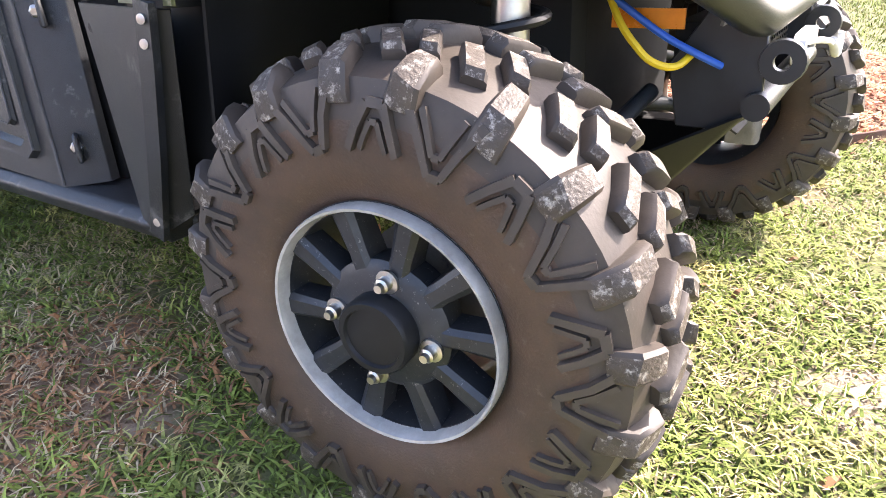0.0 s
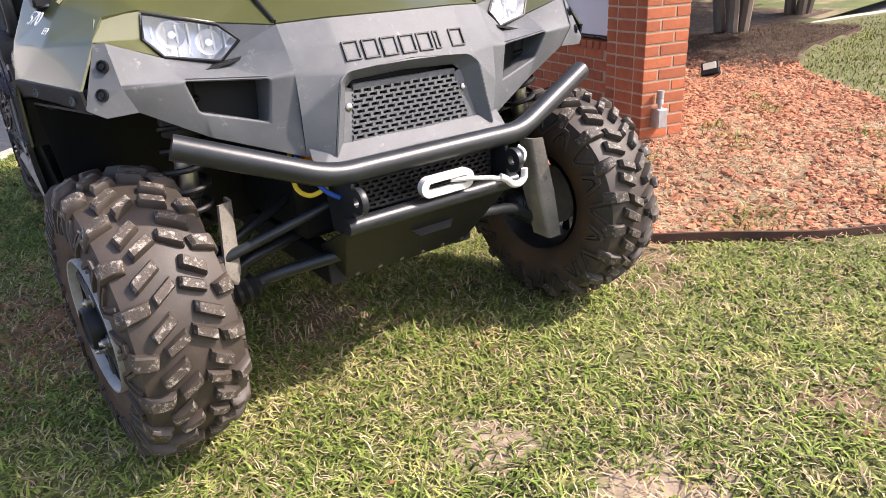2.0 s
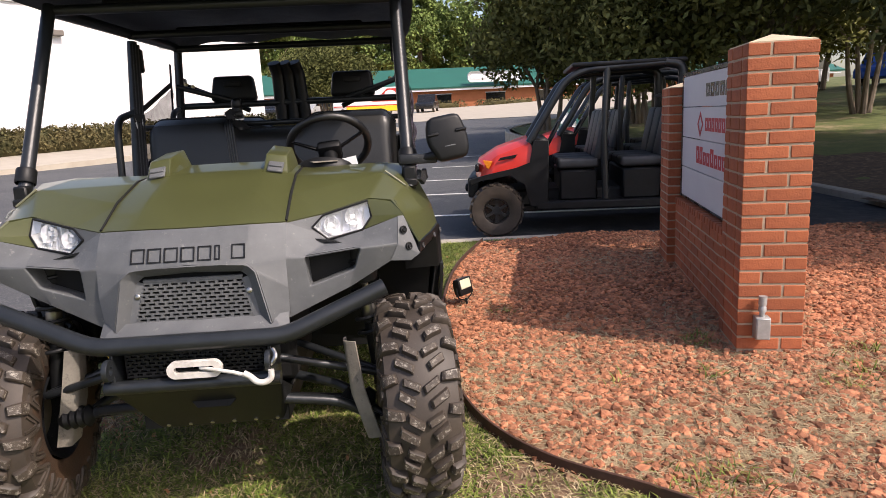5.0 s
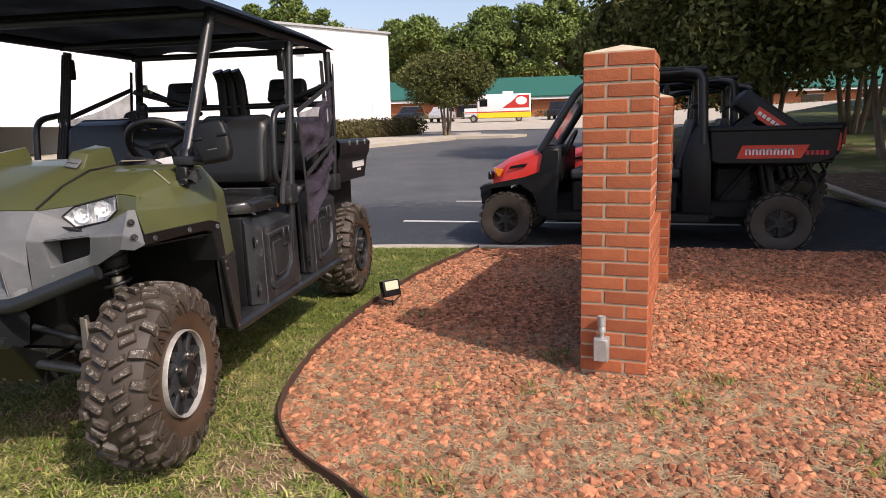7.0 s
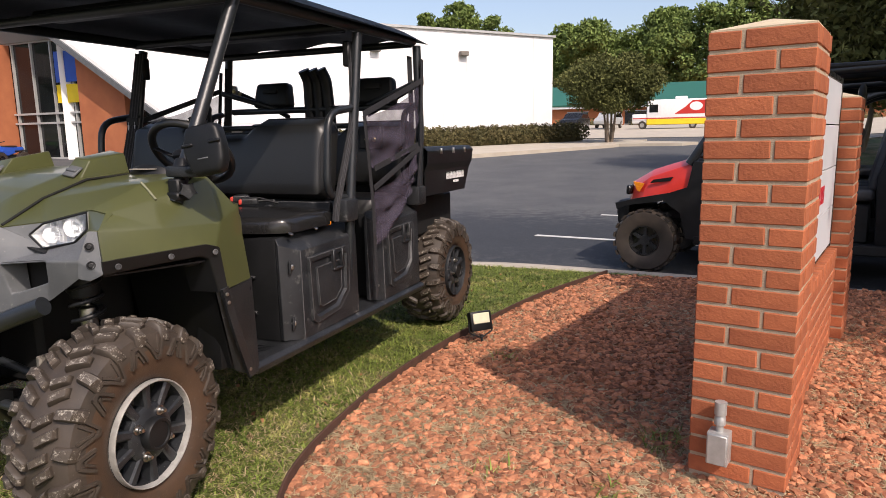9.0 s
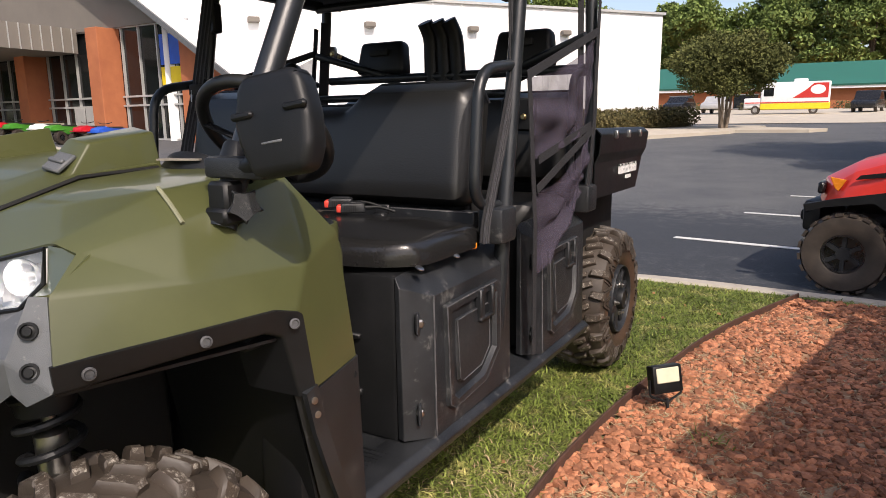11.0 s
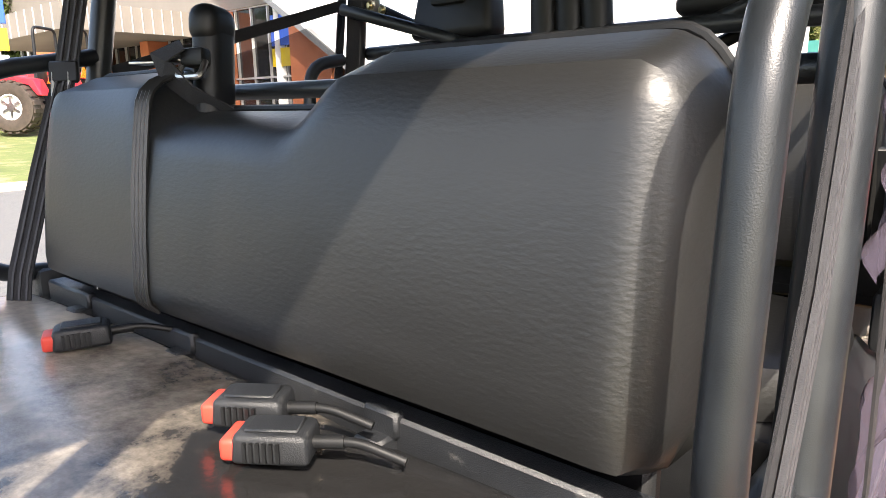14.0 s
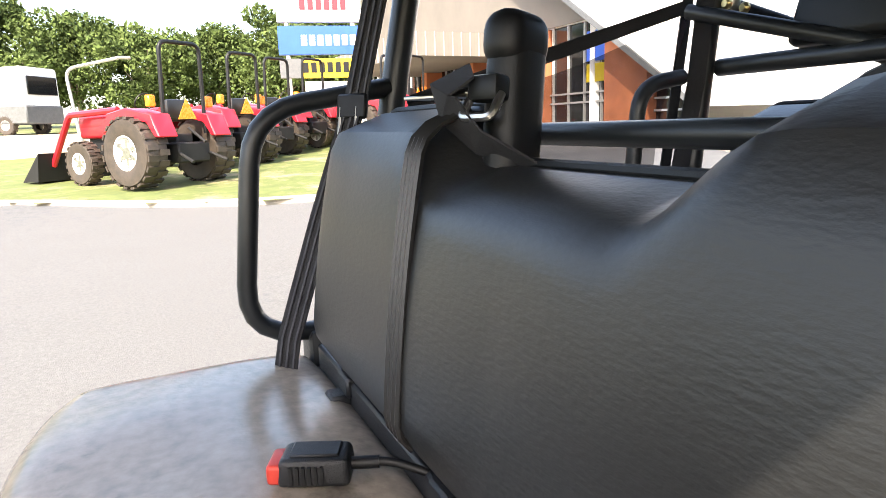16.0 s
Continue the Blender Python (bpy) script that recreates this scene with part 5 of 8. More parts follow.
def cushion_mesh(x0, x1, y0, y1, z0, z1, crown=0.018, n=28, edge=0.045, dip=None):
    """A padded slab: rounded edges, a soft crown, slight dents."""
    bm = bmesh.new()
    ny = n // 2
    def top(u, v):
        x, y = x0 + (x1 - x0) * u, y0 + (y1 - y0) * v
        d = min(x - x0, x1 - x, y - y0, y1 - y)
        e = min(1, d / edge)
        z = z1 - (1 - math.sqrt(max(0, 1 - (1 - e) ** 2))) * (z1 - z0) * 0.75
        z += crown * math.sin(math.pi * u) ** 0.5 * math.sin(math.pi * v) ** 0.7 if 0 < u < 1 and 0 < v < 1 else 0
        cu, cv = 2 * u - 1, 2 * v - 1
        x, y = (x0 + x1) / 2 + (x1 - x0) / 2 * cu * (1 - 0.03 * abs(cv) ** 6), (y0 + y1) / 2 + (y1 - y0) / 2 * cv * (1 - (0.36 if cv < 0 else 0.06) * abs(cu) ** 8)
        return Vector((x, y, z + 0.006 * noise.noise((x * 5, y * 5, 2))))
    us = [0.5 - 0.5 * math.cos(math.pi * i / n) for i in range(n + 1)]
    vs_ = [0.5 - 0.5 * math.cos(math.pi * i / ny) for i in range(ny + 1)]
    g = [[bm.verts.new(top(u, v)) for u in us] for v in vs_]
    b = [[bm.verts.new((q.co.x, q.co.y, z0)) for q in r] for r in g]
    for j in range(ny):
        for i in range(n):
            bm.faces.new((g[j][i], g[j][i + 1], g[j + 1][i + 1], g[j + 1][i]))
            bm.faces.new((b[j][i], b[j + 1][i], b[j + 1][i + 1], b[j][i + 1]))
    for i in range(n):
        bm.faces.new((g[0][i], b[0][i], b[0][i + 1], g[0][i + 1])), bm.faces.new((g[ny][i], g[ny][i + 1], b[ny][i + 1], b[ny][i]))
    for j in range(ny):
        bm.faces.new((g[j][0], g[j + 1][0], b[j + 1][0], b[j][0])), bm.faces.new((g[j][n], b[j][n], b[j + 1][n], g[j + 1][n]))
    return bm


def back_outline(x):
    """Top edge of the bench back: a dip between the two seats."""
    t = lambda a, b: min(1, max(0, (x - a) / (b - a)))
    sm = lambda v: v * v * (3 - 2 * v)
    z = 1.35 - 0.066 * (sm(t(-0.24, -0.14)) - sm(t(0.14, 0.245)))
    return z


def backrest_mesh(y_low, z_low, lean, thick, x0=-0.615, x1=0.645, side_r=0.06):
    bm = bmesh.new()
    n, nz = 64, 14
    F, B = [], []
    for j in range(nz + 1):
        v = j / nz
        rf, rb = [], []
        for i in range(n + 1):
            u = i / n
            x = x0 + (x1 - x0) * u
            top = back_outline(x) - 0.07 * max(0, 1 - min(x - x0, x1 - x) / 0.07) ** 2.2
            low = z_low + 0.04 * max(0, 1 - min(x - x0, x1 - x) / 0.05) ** 2
            z = low + (top - low) * v
            y = y_low + lean * (z - z_low)
            ed = min(1, min(x - x0, x1 - x) / side_r, (top - z) / 0.05, (z - low) / 0.05)
            bulge = thick * math.sqrt(max(0.02, 1 - (1 - max(0, ed)) ** 2)) + 0.012 * math.sin(math.pi * v) * (0.4 + 0.6 * abs(math.sin(math.pi * u * 2)))
            rf.append(bm.verts.new((x, y - bulge + 0.003 * noise.noise((x * 4, z * 4, 7)), z)))
            rb.append(bm.verts.new((x, y + 0.02, z)))
        F.append(rf), B.append(rb)
    for j in range(nz):
        for i in range(n):
            bm.faces.new((F[j][i], F[j][i + 1], F[j + 1][i + 1], F[j + 1][i]))
            bm.faces.new((B[j][i], B[j + 1][i], B[j + 1][i + 1], B[j][i + 1]))
    for i in range(n):
        bm.faces.new((F[0][i], B[0][i], B[0][i + 1], F[0][i + 1])), bm.faces.new((F[nz][i], F[nz][i + 1], B[nz][i + 1], B[nz][i]))
    for j in range(nz):
        bm.faces.new((F[j][0], F[j + 1][0], B[j + 1][0], B[j][0])), bm.faces.new((F[j][n], B[j][n], B[j + 1][n], F[j + 1][n]))
    return bm


for y, first in ((1.36, True), (2.24, False)):
    seat = new("bench_seat")
    seat.parent = utv
    seat["label"] = "black vinyl bench seat, dusty and creased"
    if first:
        part("cushion", cushion_mesh(-0.735, 0.700, 0.848, 1.325, 0.858, 0.922, 0.024, 44), M_VINYLG, seat, "shiny black vinyl cushion, tan with dust on the passenger side, toned lighter to offset shade")
    else:
        part("cushion", cushion_mesh(-0.66, 0.66, y - 0.52, y - 0.05, 0.845, 0.925), M_VINYL, seat)
    part("backrest", backrest_mesh(y, 0.965, 0.17, 0.085), M_VINYL, seat, "black vinyl backrest with a dip in its top")
    # piping along the top edge
    pts = [(x, y + 0.17 * (back_outline(x) - 0.965) + 0.012, back_outline(x) - 0.07 * max(0, 1 - min(x + 0.615, 0.645 - x) / 0.07) ** 2.2 + 0.003) for x in (-0.615 + 1.26 * k / 90 for k in range(91))]
    part("piping", tube(bmesh.new(), pts, 0.006, 8), M_BLACK, seat)
    if first:
        bm = bmesh.new()
        for o in (-0.018, -0.006, 0.006, 0.018):
            line = []
            for k in range(25):
                z = 0.985 + 0.36 * k / 24
                ed = min(1, (1.35 - z) / 0.05, (z - 0.965) / 0.05)
                line.append((-0.165 - 0.03 * (z - 0.98) / 0.36 + o, y + 0.17 * (z - 0.965) - 0.0885 * math.sqrt(max(0.02, 1 - (1 - max(0, ed)) ** 2)) - 0.009 * math.sin(math.pi * (z - 0.965) / 0.41), z))
            tube(bm, line, 0.0045, 6)
        part("stitched_seam", bm, M_VINYL, seat, "ribbed seam")
        part("seat_rail", boxes(((-0.64, y - 0.055, 0.90), (0.66, y - 0.02, 0.955)), ((-0.64, y - 0.075, 0.905), (0.66, y - 0.05, 0.915)), bevel=0.004), M_DUSTY, seat, "dusty rail under the backrest")
        for x in (-0.46, -0.10, 0.32):
            part("rail_bracket", boxes(((x - 0.02, y - 0.085, 0.895), (x + 0.02, y - 0.05, 0.935)), ((x - 0.026, y - 0.062, 0.93), (x + 0.026, y - 0.045, 0.962)), bevel=0.004), M_DUSTY, seat)
            part("rail_rivet", lathe(bmesh.new(), [(0.008, 0), (0.007, 0.004), (0, 0.005)], 10, at(x, y - 0.085, 0.915) @ rot_to((0, -1, 0))), M_CHROME, seat)
        part("seat_back_pan", boxes(((-0.6, y + 0.02, 0.60), (0.6, y + 0.05, 0.98)), bevel=0.01), M_BLACK, seat)


def buckle(x, y, z, turn, two=False):
    b = new("belt_buckle")
    b.parent = utv
    b["label"] = "black seat-belt buckle with a red button"
    b.matrix_basis = pose(x, y, z, 0, 0, turn) @ Matrix.Diagonal((0.84, 0.84, 0.84, 1))
    part("buckle_body", box(bmesh.new(), (-0.031, -0.046, -0.018), (0.031, 0.05, 0.02), None, 0.008, 3, 0.93), M_DUSTY, b)
    for sx in (1, -1):
        for k in range(6):
            part("grip_rib", boxes(((sx * 0.031 - 0.003, -0.028 + k * 0.008, -0.012), (sx * 0.031 + 0.003, -0.024 + k * 0.008, 0.012))), M_BLACK, b)
    part("top_pad", boxes(((-0.02, -0.03, 0.019), (0.02, 0.035, 0.0235)), bevel=0.002), M_DUSTY, b)
    part("button", boxes(((-0.027, -0.060, -0.016), (0.027, -0.036, 0.012)), bevel=0.006, seg=3), M_BUTTON, b, "red release button")
    part("stalk", tube(bmesh.new(), [(0, 0.045, 0), (0, 0.10, 0.002), (0.01, 0.16, -0.016)], 0.006, 10, 0.02), M_BLACK, b)
    part("stalk_sleeve", tube(bmesh.new(), [(0, 0.048, 0), (0, 0.085, 0.001)], 0.0085, 10), M_BLACK, b)


buckle(-0.208, 1.198, 0.962, -24)
buckle(0.222, 1.205, 0.972, -57)
buckle(0.288, 1.185, 0.962, -56)

# dash, steering
part("dash", boxes(((-0.64, 0.48, 0.72), (0.60, 0.56, 1.062)), bevel=0.03, seg=3), M_BLACK, utv, "black dashboard")
lip = [(0.27, 0.552, 1.086), (0.42, 0.554, 1.087), (0.55, 0.554, 1.087), (0.636, 0.552, 1.080), (0.652, 0.550, 1.052)]
part("dash_lip", shell(lip + [(x + 0.004, y - 0.03, 0.98) for x, y, z in lip], [(i, i + 1, i + 6, i + 5) for i in range(4)], 0.008, 0.004), M_GREEN, utv, "olive green lip behind the fender")
part("dash_trim", tube(bmesh.new(), [(x, y - 0.004, z + 0.002) for x, y, z in lip], 0.007, 8, 0.02), M_BLACK, utv)
m = at(0.435, 0.590, 1.112) @ Matrix.Rotation(radians(-10), 4, "Y") @ Matrix.Rotation(radians(8), 4, "Z")
part("warning_card", box(bmesh.new(), (-0.058, -0.001, -0.042), (0.058, 0.001, 0.042), m), M_WHITE, utv, "white warning card")
bm = bmesh.new()
for k in range(6):
    box(bm, (-0.050, -0.0018, -0.036 + k * 0.006), (0.044 - 0.006 * (k % 3), -0.0012, -0.0342 + k * 0.006), m)
part("card_print", bm, M_BLACK, utv)
part("card_sign", lathe(bmesh.new(), [(0.013, 0), (0.016, 0), (0.016, 0.001), (0.013, 0.001)], 24, m @ at(-0.018, -0.001, 0.02) @ rot_to((0, -1, 0))), M_DECALRED, utv)
part("dash_card", box(bmesh.new(), (-0.05, -0.04, -0.002), (0.05, 0.04, 0.002), pose(0.36, 0.515, 1.152, 0, 0, 20)), M_MUD, utv, "printed card lying on the dash")
for s in (1, -1):
    part("dash_side", boxes(((s * 0.64 - 0.06, 0.46, 0.40), (s * 0.64 + 0.06, 0.60, 0.90)), bevel=0.02, seg=2), M_BLACK, utv)
part("toe_board", shell([(-0.66, 0.52, 0.75), (0.66, 0.52, 0.75), (-0.66, 0.50, 0.39), (0.66, 0.50, 0.39)], [(0, 1, 3, 2)], 0.01, 0), M_BLACK, utv)
part("cup_holder", lathe(bmesh.new(), [(0.052, -0.09), (0.052, 0.0), (0.058, 0.006), (0.064, 0.0), (0.062, -0.10), (0, -0.10)], 28, at(0.622, 0.592, 1.015)), M_BLACK, utv, "black cup holder")
part("cup_surround", lathe(bmesh.new(), [(0.062, -0.26), (0.070, -0.10), (0.074, -0.012), (0.071, 0.001), (0.063, 0.001)], 28, at(0.622, 0.592, 1.014)), M_GREEN, utv, "olive green moulded cup surround")
part("cup_pod", box(boxes(((0.565, 0.49, 0.74), (0.735, 0.57, 1.0)), bevel=0.03, seg=3), (0.575, 0.5, 0.74), (0.72, 0.635, 1.008), None, 0.055, 4), M_GREEN, utv, "olive green moulded pod")
part("gauge_pod", lathe(bmesh.new(), [(0.09, 0), (0.105, 0.02), (0.105, 0.045), (0.095, 0.05), (0.09, 0.04), (0, 0.04)], 32, at(0.36, 0.53, 1.085) @ rot_to((0, 0.7, 0.7)) @ Matrix.Diagonal((1.1, 0.7, 1, 1))), M_BLACK, utv, "dark dash gauge")
wheel_m = at(0.365, 0.75, 1.205) @ rot_to((-0.1, 0.72, 0.69))
steer = new("steering_wheel")
steer.parent = utv
steer.matrix_basis = wheel_m
steer["label"] = "black three-spoke steering wheel"
ring = [(0.165 * math.cos(a), 0.165 * math.sin(a), 0) for a in (2 * math.pi * k / 48 for k in range(49))]
part("grip", tube(bmesh.new(), ring, 0.0165, 12, cap=False), M_VINYL, steer, "stitched leather-like grip")
bm = boxes(((-0.05, -0.05, -0.06), (0.05, 0.045, -0.015)), bevel=0.015, seg=2)
for a in (radians(200), radians(340), radians(90)):
    tube(bm, [(0.03 * math.cos(a), 0.03 * math.sin(a), -0.04), (0.16 * math.cos(a), 0.16 * math.sin(a), -0.004)], 0.017, 10, flat=0.45)
part("wheel_spider", bm, M_BLACK, steer)
part("column", tube(bmesh.new(), [(0, 0, -0.05), (0, 0, -0.32)], 0.03, 14), M_BLACK, steer)
part("tilt_lever", tube(bmesh.new(), [(0.33, 0.56, 1.02), (0.45, 0.62, 0.98), (0.48, 0.66, 0.96)], 0.008, 8, 0.02), M_CHROME, utv)

# --- roll cage ---
cage = new("roll_cage")
cage.parent = utv
cage["label"] = "satin black steel roll cage"


def cage_side(s):
    gy, gz = (0.014, 0.0) if s > 0 else (-0.02, -0.012)
    part("front_post", tube(bmesh.new(), [(s * 0.692, 0.31, 1.05), (s * 0.692, 0.345, 1.13), (s * 0.68, 0.70, 1.80)], 0.0245, 18, 0.05), M_TUBE, cage)
    bm = lathe(bmesh.new(), [(0.033, 0), (0.035, 0.004), (0.035, 0.05), (0.033, 0.055)], 18, at(s * 0.692, 0.345, 1.135) @ rot_to((0, 0.46, 0.89)))
    box(bm, (s * 0.694 - 0.022, 0.298, 1.062), (s * 0.694 + 0.026, 0.342, 1.13), bevel=0.006)
    box(bm, (s * 0.694 - 0.026, 0.290, 1.056), (s * 0.694 + 0.03, 0.346, 1.085), bevel=0.006)
    part("post_clamp", bm, M_BLACK, cage)
    part("middle_post", tube(bmesh.new(), [(s * 0.70, 1.37, 0.40), (s * 0.715, 1.40, 0.90), (s * 0.70, 1.56, 1.76)], 0.0245, 18, 0.05), M_TUBE, cage)
    part("rear_post", tube(bmesh.new(), [(s * 0.715, 2.19, 0.88), (s * 0.715, 2.24, 1.3), (s * 0.69, 2.27, 1.78)], 0.0245, 18, 0.05), M_TUBE, cage)
    part("roof_rail", tube(bmesh.new(), [(s * 0.68, 0.70, 1.785), (s * 0.69, 2.22, 1.80)], 0.0245, 14), M_TUBE, cage)
    part("grab_bar", tube(bmesh.new(), [(s * 0.70, 1.48, 1.40), (s * 0.70, 1.25 + gy, 1.372 + gz), (s * 0.70, 1.212 + gy, 0.985 + gz), (s * 0.70, 1.43, 0.965 + gz)], 0.0175, 14, 0.09), M_TUBE, cage)
    part("grab_bar", tube(bmesh.new(), [(s * 0.70, 2.18, 1.42), (s * 0.70, 2.06, 1.40), (s * 0.70, 2.03, 1.02), (s * 0.70, 2.17, 1.0)], 0.0175, 14, 0.09), M_TUBE, cage)
    part("rear_brace", tube(bmesh.new(), [(s * 0.70, 2.19, 1.56), (s * 0.30, 2.30, 1.44)], 0.017, 12), M_TUBE, cage)
    for y in (1.36, 2.17):
        part("post_foot", boxes(((s * 0.715 - 0.04, y - 0.06, 0.86), (s * 0.715 + 0.045, y + 0.05, 0.97)), bevel=0.014, seg=2), M_DUSTY, cage, "dusty black post socket")


both(cage_side)
for y, z, r in ((0.70, 1.785, 0.02), (1.50, 1.785, 0.02), (2.20, 1.785, 0.02), (1.50, 1.315, 0.0135), (2.28, 1.44, 0.02)):
    part("cross_bar", tube(bmesh.new(), [(-0.69, y, z), (0.69, y, z)], r, 14), M_TUBE, cage)
# roof
bm = bmesh.new()
nx, ny = 16, 22
g = []
for j in range(ny + 1):
    row = []
    for i in range(nx + 1):
        u, v = i / nx * 2 - 1, j / ny
        x, y = u * (0.76 - 0.05 * (2 * v - 1) ** 4), 0.30 + 2.10 * v
        e = max(abs(u), abs(2 * v - 1)) ** 10
        row.append(bm.verts.new((x, y, 1.89 - 0.03 * u * u - 0.045 * e + 0.014 * math.cos(u * 9))))
    g.append(row)
for j in range(ny):
    for i in range(nx):
        bm.faces.new((g[j][i], g[j][i + 1], g[j + 1][i + 1], g[j + 1][i]))
bmesh.ops.solidify(bm, geom=bm.faces[:], thickness=0.05)
roof = part("roof", bm, M_BLACK, utv, "black moulded plastic roof")
for y in (0.75, 1.65):
    part("roof_rib", boxes(((-0.5, y, 1.80), (0.5, y + 0.15, 1.84)), bevel=0.015, seg=2), M_BLACK, roof)

# head rests of the rear bench and the padded boots between them
for s in (1, -1):
    h = new("head_rest")
    h.parent = utv
    h["label"] = "black padded head rest on a bracket"
    part("pad", box(bmesh.new(), (-0.145, -0.04, -0.08), (0.145, 0.05, 0.08), pose(s * 0.38, 2.32, 1.54, -8), 0.024, 3, 0.86), M_BLACK, h)
    part("slot", box(bmesh.new(), (-0.055, -0.052, 0.005), (0.055, -0.03, 0.035), pose(s * 0.38, 2.32, 1.54, -8), 0.006, 2), M_DARK, h)
    part("bracket_bolt", lathe(bmesh.new(), [(0.013, 0), (0.013, 0.006), (0.008, 0.012), (0, 0.012)], 12, at(s * 0.665, 2.27, 1.575) @ rot_to((0, -1, 0))), M_BRASS, h)
    part("bracket_bolt", lathe(bmesh.new(), [(0.013, 0), (0.013, 0.006), (0.008, 0.012), (0, 0.012)], 12, at(s * 0.625, 2.28, 1.56) @ rot_to((0, -1, 0))), M_BRASS, h)
    part("bracket", tube(bmesh.new(), [(s * 0.70, 2.32, 1.58), (s * 0.52, 2.34, 1.50), (s * 0.38, 2.37, 1.44), (s * 0.30, 2.36, 1.40)], 0.016, 10, 0.04), M_BLACK, h)
    part("clamp", lathe(bmesh.new(), [(0.02, -0.03), (0.026, -0.02), (0.026, 0.02), (0.02, 0.03)], 14, at(s * 0.69, 2.30, 1.585)), M_CHROME, h)
bracket = part("rear_seat_bracket", boxes(((0.34, 2.165, 1.19), (0.49, 2.215, 1.325)), bevel=0.006), M_BLACK, utv, "black seat bracket with two brass bolts")
for x in (0.397, 0.446):
    part("bracket_bolt", lathe(bmesh.new(), [(0.014, 0), (0.014, 0.006), (0.009, 0.012), (0, 0.012)], 12, at(x, 2.165, 1.246) @ rot_to((0, -1, 0))), M_BRASS, bracket)
rack = new("gun_boot_rack")
rack.parent = utv
rack["label"] = "three upright black padded boots"
for k in range(3):
    part("boot", tube(bmesh.new(), [(-0.085 + k * 0.075, 2.30, 1.32), (-0.09 + k * 0.065, 2.30, 1.62), (-0.105 + k * 0.062, 2.27, 1.685)], 0.036, 14, 0.04, flat=1.3), M_BLACK, rack)
tower = new("belt_tower")
tower.parent = utv
tower["label"] = "black belt guide tower with tongue and clip"
part("cover", box(bmesh.new(), (-0.025, -0.035, -0.13), (0.025, 0.035, 0.118), pose(-0.165, 1.43, 1.325, -6, 0, 20), 0.024, 5), M_BLACK, tower)
part("cap", box(bmesh.new(), (-0.026, -0.041, 0.06), (0.026, 0.036, 0.122), pose(-0.165, 1.43, 1.325, -6, 0, 20), 0.024, 5), M_BLACK, tower)
part("loop", tube(bmesh.new(), [pose(-0.165, 1.43, 1.325, -6, 0, 20) @ Vector(q) for q in ((-0.02, -0.045, 0.03), (-0.022, -0.06, 0.005), (0.022, -0.06, 0.005), (0.02, -0.045, 0.03))], 0.005, 8, 0.01), M_CHROME, tower)
part("guide", box(bmesh.new(), (-0.021, -0.055, 0.022), (0.021, -0.03, 0.05), pose(-0.165, 1.43, 1.325, -6, 0, 20), 0.006, 2), M_BLACK, tower)
part("belt", strap(bmesh.new(), [(-0.172, 1.385, 1.385), (-0.192, 1.355, 1.366), (-0.185, 1.362, 1.345), (-0.15, 1.38, 1.31), (-0.12, 1.43, 1.28)], (1, 0.2, 0), 0.045), M_WEB, tower)
part("tongue", box(box(bmesh.new(), (-0.045, -0.02, 0), (0.01, 0.02, 0.004), pose(-0.22, 1.375, 1.358, 0, 0, 30), 0.001), (0.0, -0.022, 0), (0.045, 0.022, 0.009), pose(-0.22, 1.375, 1.358, 0, 0, 30), 0.003), M_CHROME, tower, "steel belt tongue")


def belts(s):
    b = new("seat_belt")
    b.parent = utv
    b["label"] = "black woven seat belt"
    line = [(0.675, 1.54, 1.72), (0.71, 1.48, 1.36), (0.72, 1.37, 1.15), (0.718, 1.275, 0.93), (0.72, 1.26, 0.87)] if s > 0 else [(0.665, 1.50, 1.74), (0.652, 1.40, 1.37), (0.635, 1.325, 1.18), (0.619, 1.253, 0.98), (0.625, 1.24, 0.90)]
    part("shoulder_strap", strap(bmesh.new(), [(s * x, y, z) for x, y, z in line], (0.15, 1, 0.1) if s > 0 else (0.75, 0.66, 0.1), 0.047), M_WEB, b)
    for o in (-0.014, 0.0, 0.014):
        part("strap_rib", strap(bmesh.new(), [(s * (x + (0.004 if s > 0 else -0.003)) + (0 if s > 0 else o * 0.75), y + (o if s > 0 else o * 0.66), z) for x, y, z in line], (0.15, 1, 0.1) if s > 0 else (0.75, 0.66, 0.1), 0.004, 0.005), M_WEBR, b)
    if s < 0:
        part("tongue", box(bmesh.new(), (-0.03, -0.006, -0.022), (0.03, 0.006, 0.022), pose(-0.652, 1.395, 1.365, -12, 0, 42), 0.004), M_BLACK, b, "black belt tongue")
        ring = [pose(-0.650, 1.385, 1.335, -12, 0, 42) @ Vector(q) for q in ((-0.016, 0, 0.03), (-0.016, 0, -0.028), (0.016, 0, -0.028), (0.016, 0, 0.03))]
        part("tongue_plate", tube(bmesh.new(), ring, 0.004, 8, 0.008), M_CHROME, b)
    part("retractor", boxes(((s * 0.665 - 0.02, 1.50, 1.60), (s * 0.665 + 0.02, 1.55, 1.72)), bevel=0.008), M_BLACK, b)
    part("shoulder_strap", strap(bmesh.new(), [(s * 0.665, 2.22, 1.72), (s * 0.68, 2.20, 1.40), (s * 0.70, 2.14, 1.0)], (0.15, 1, 0.1), 0.045), M_WEB, b)


both(belts)


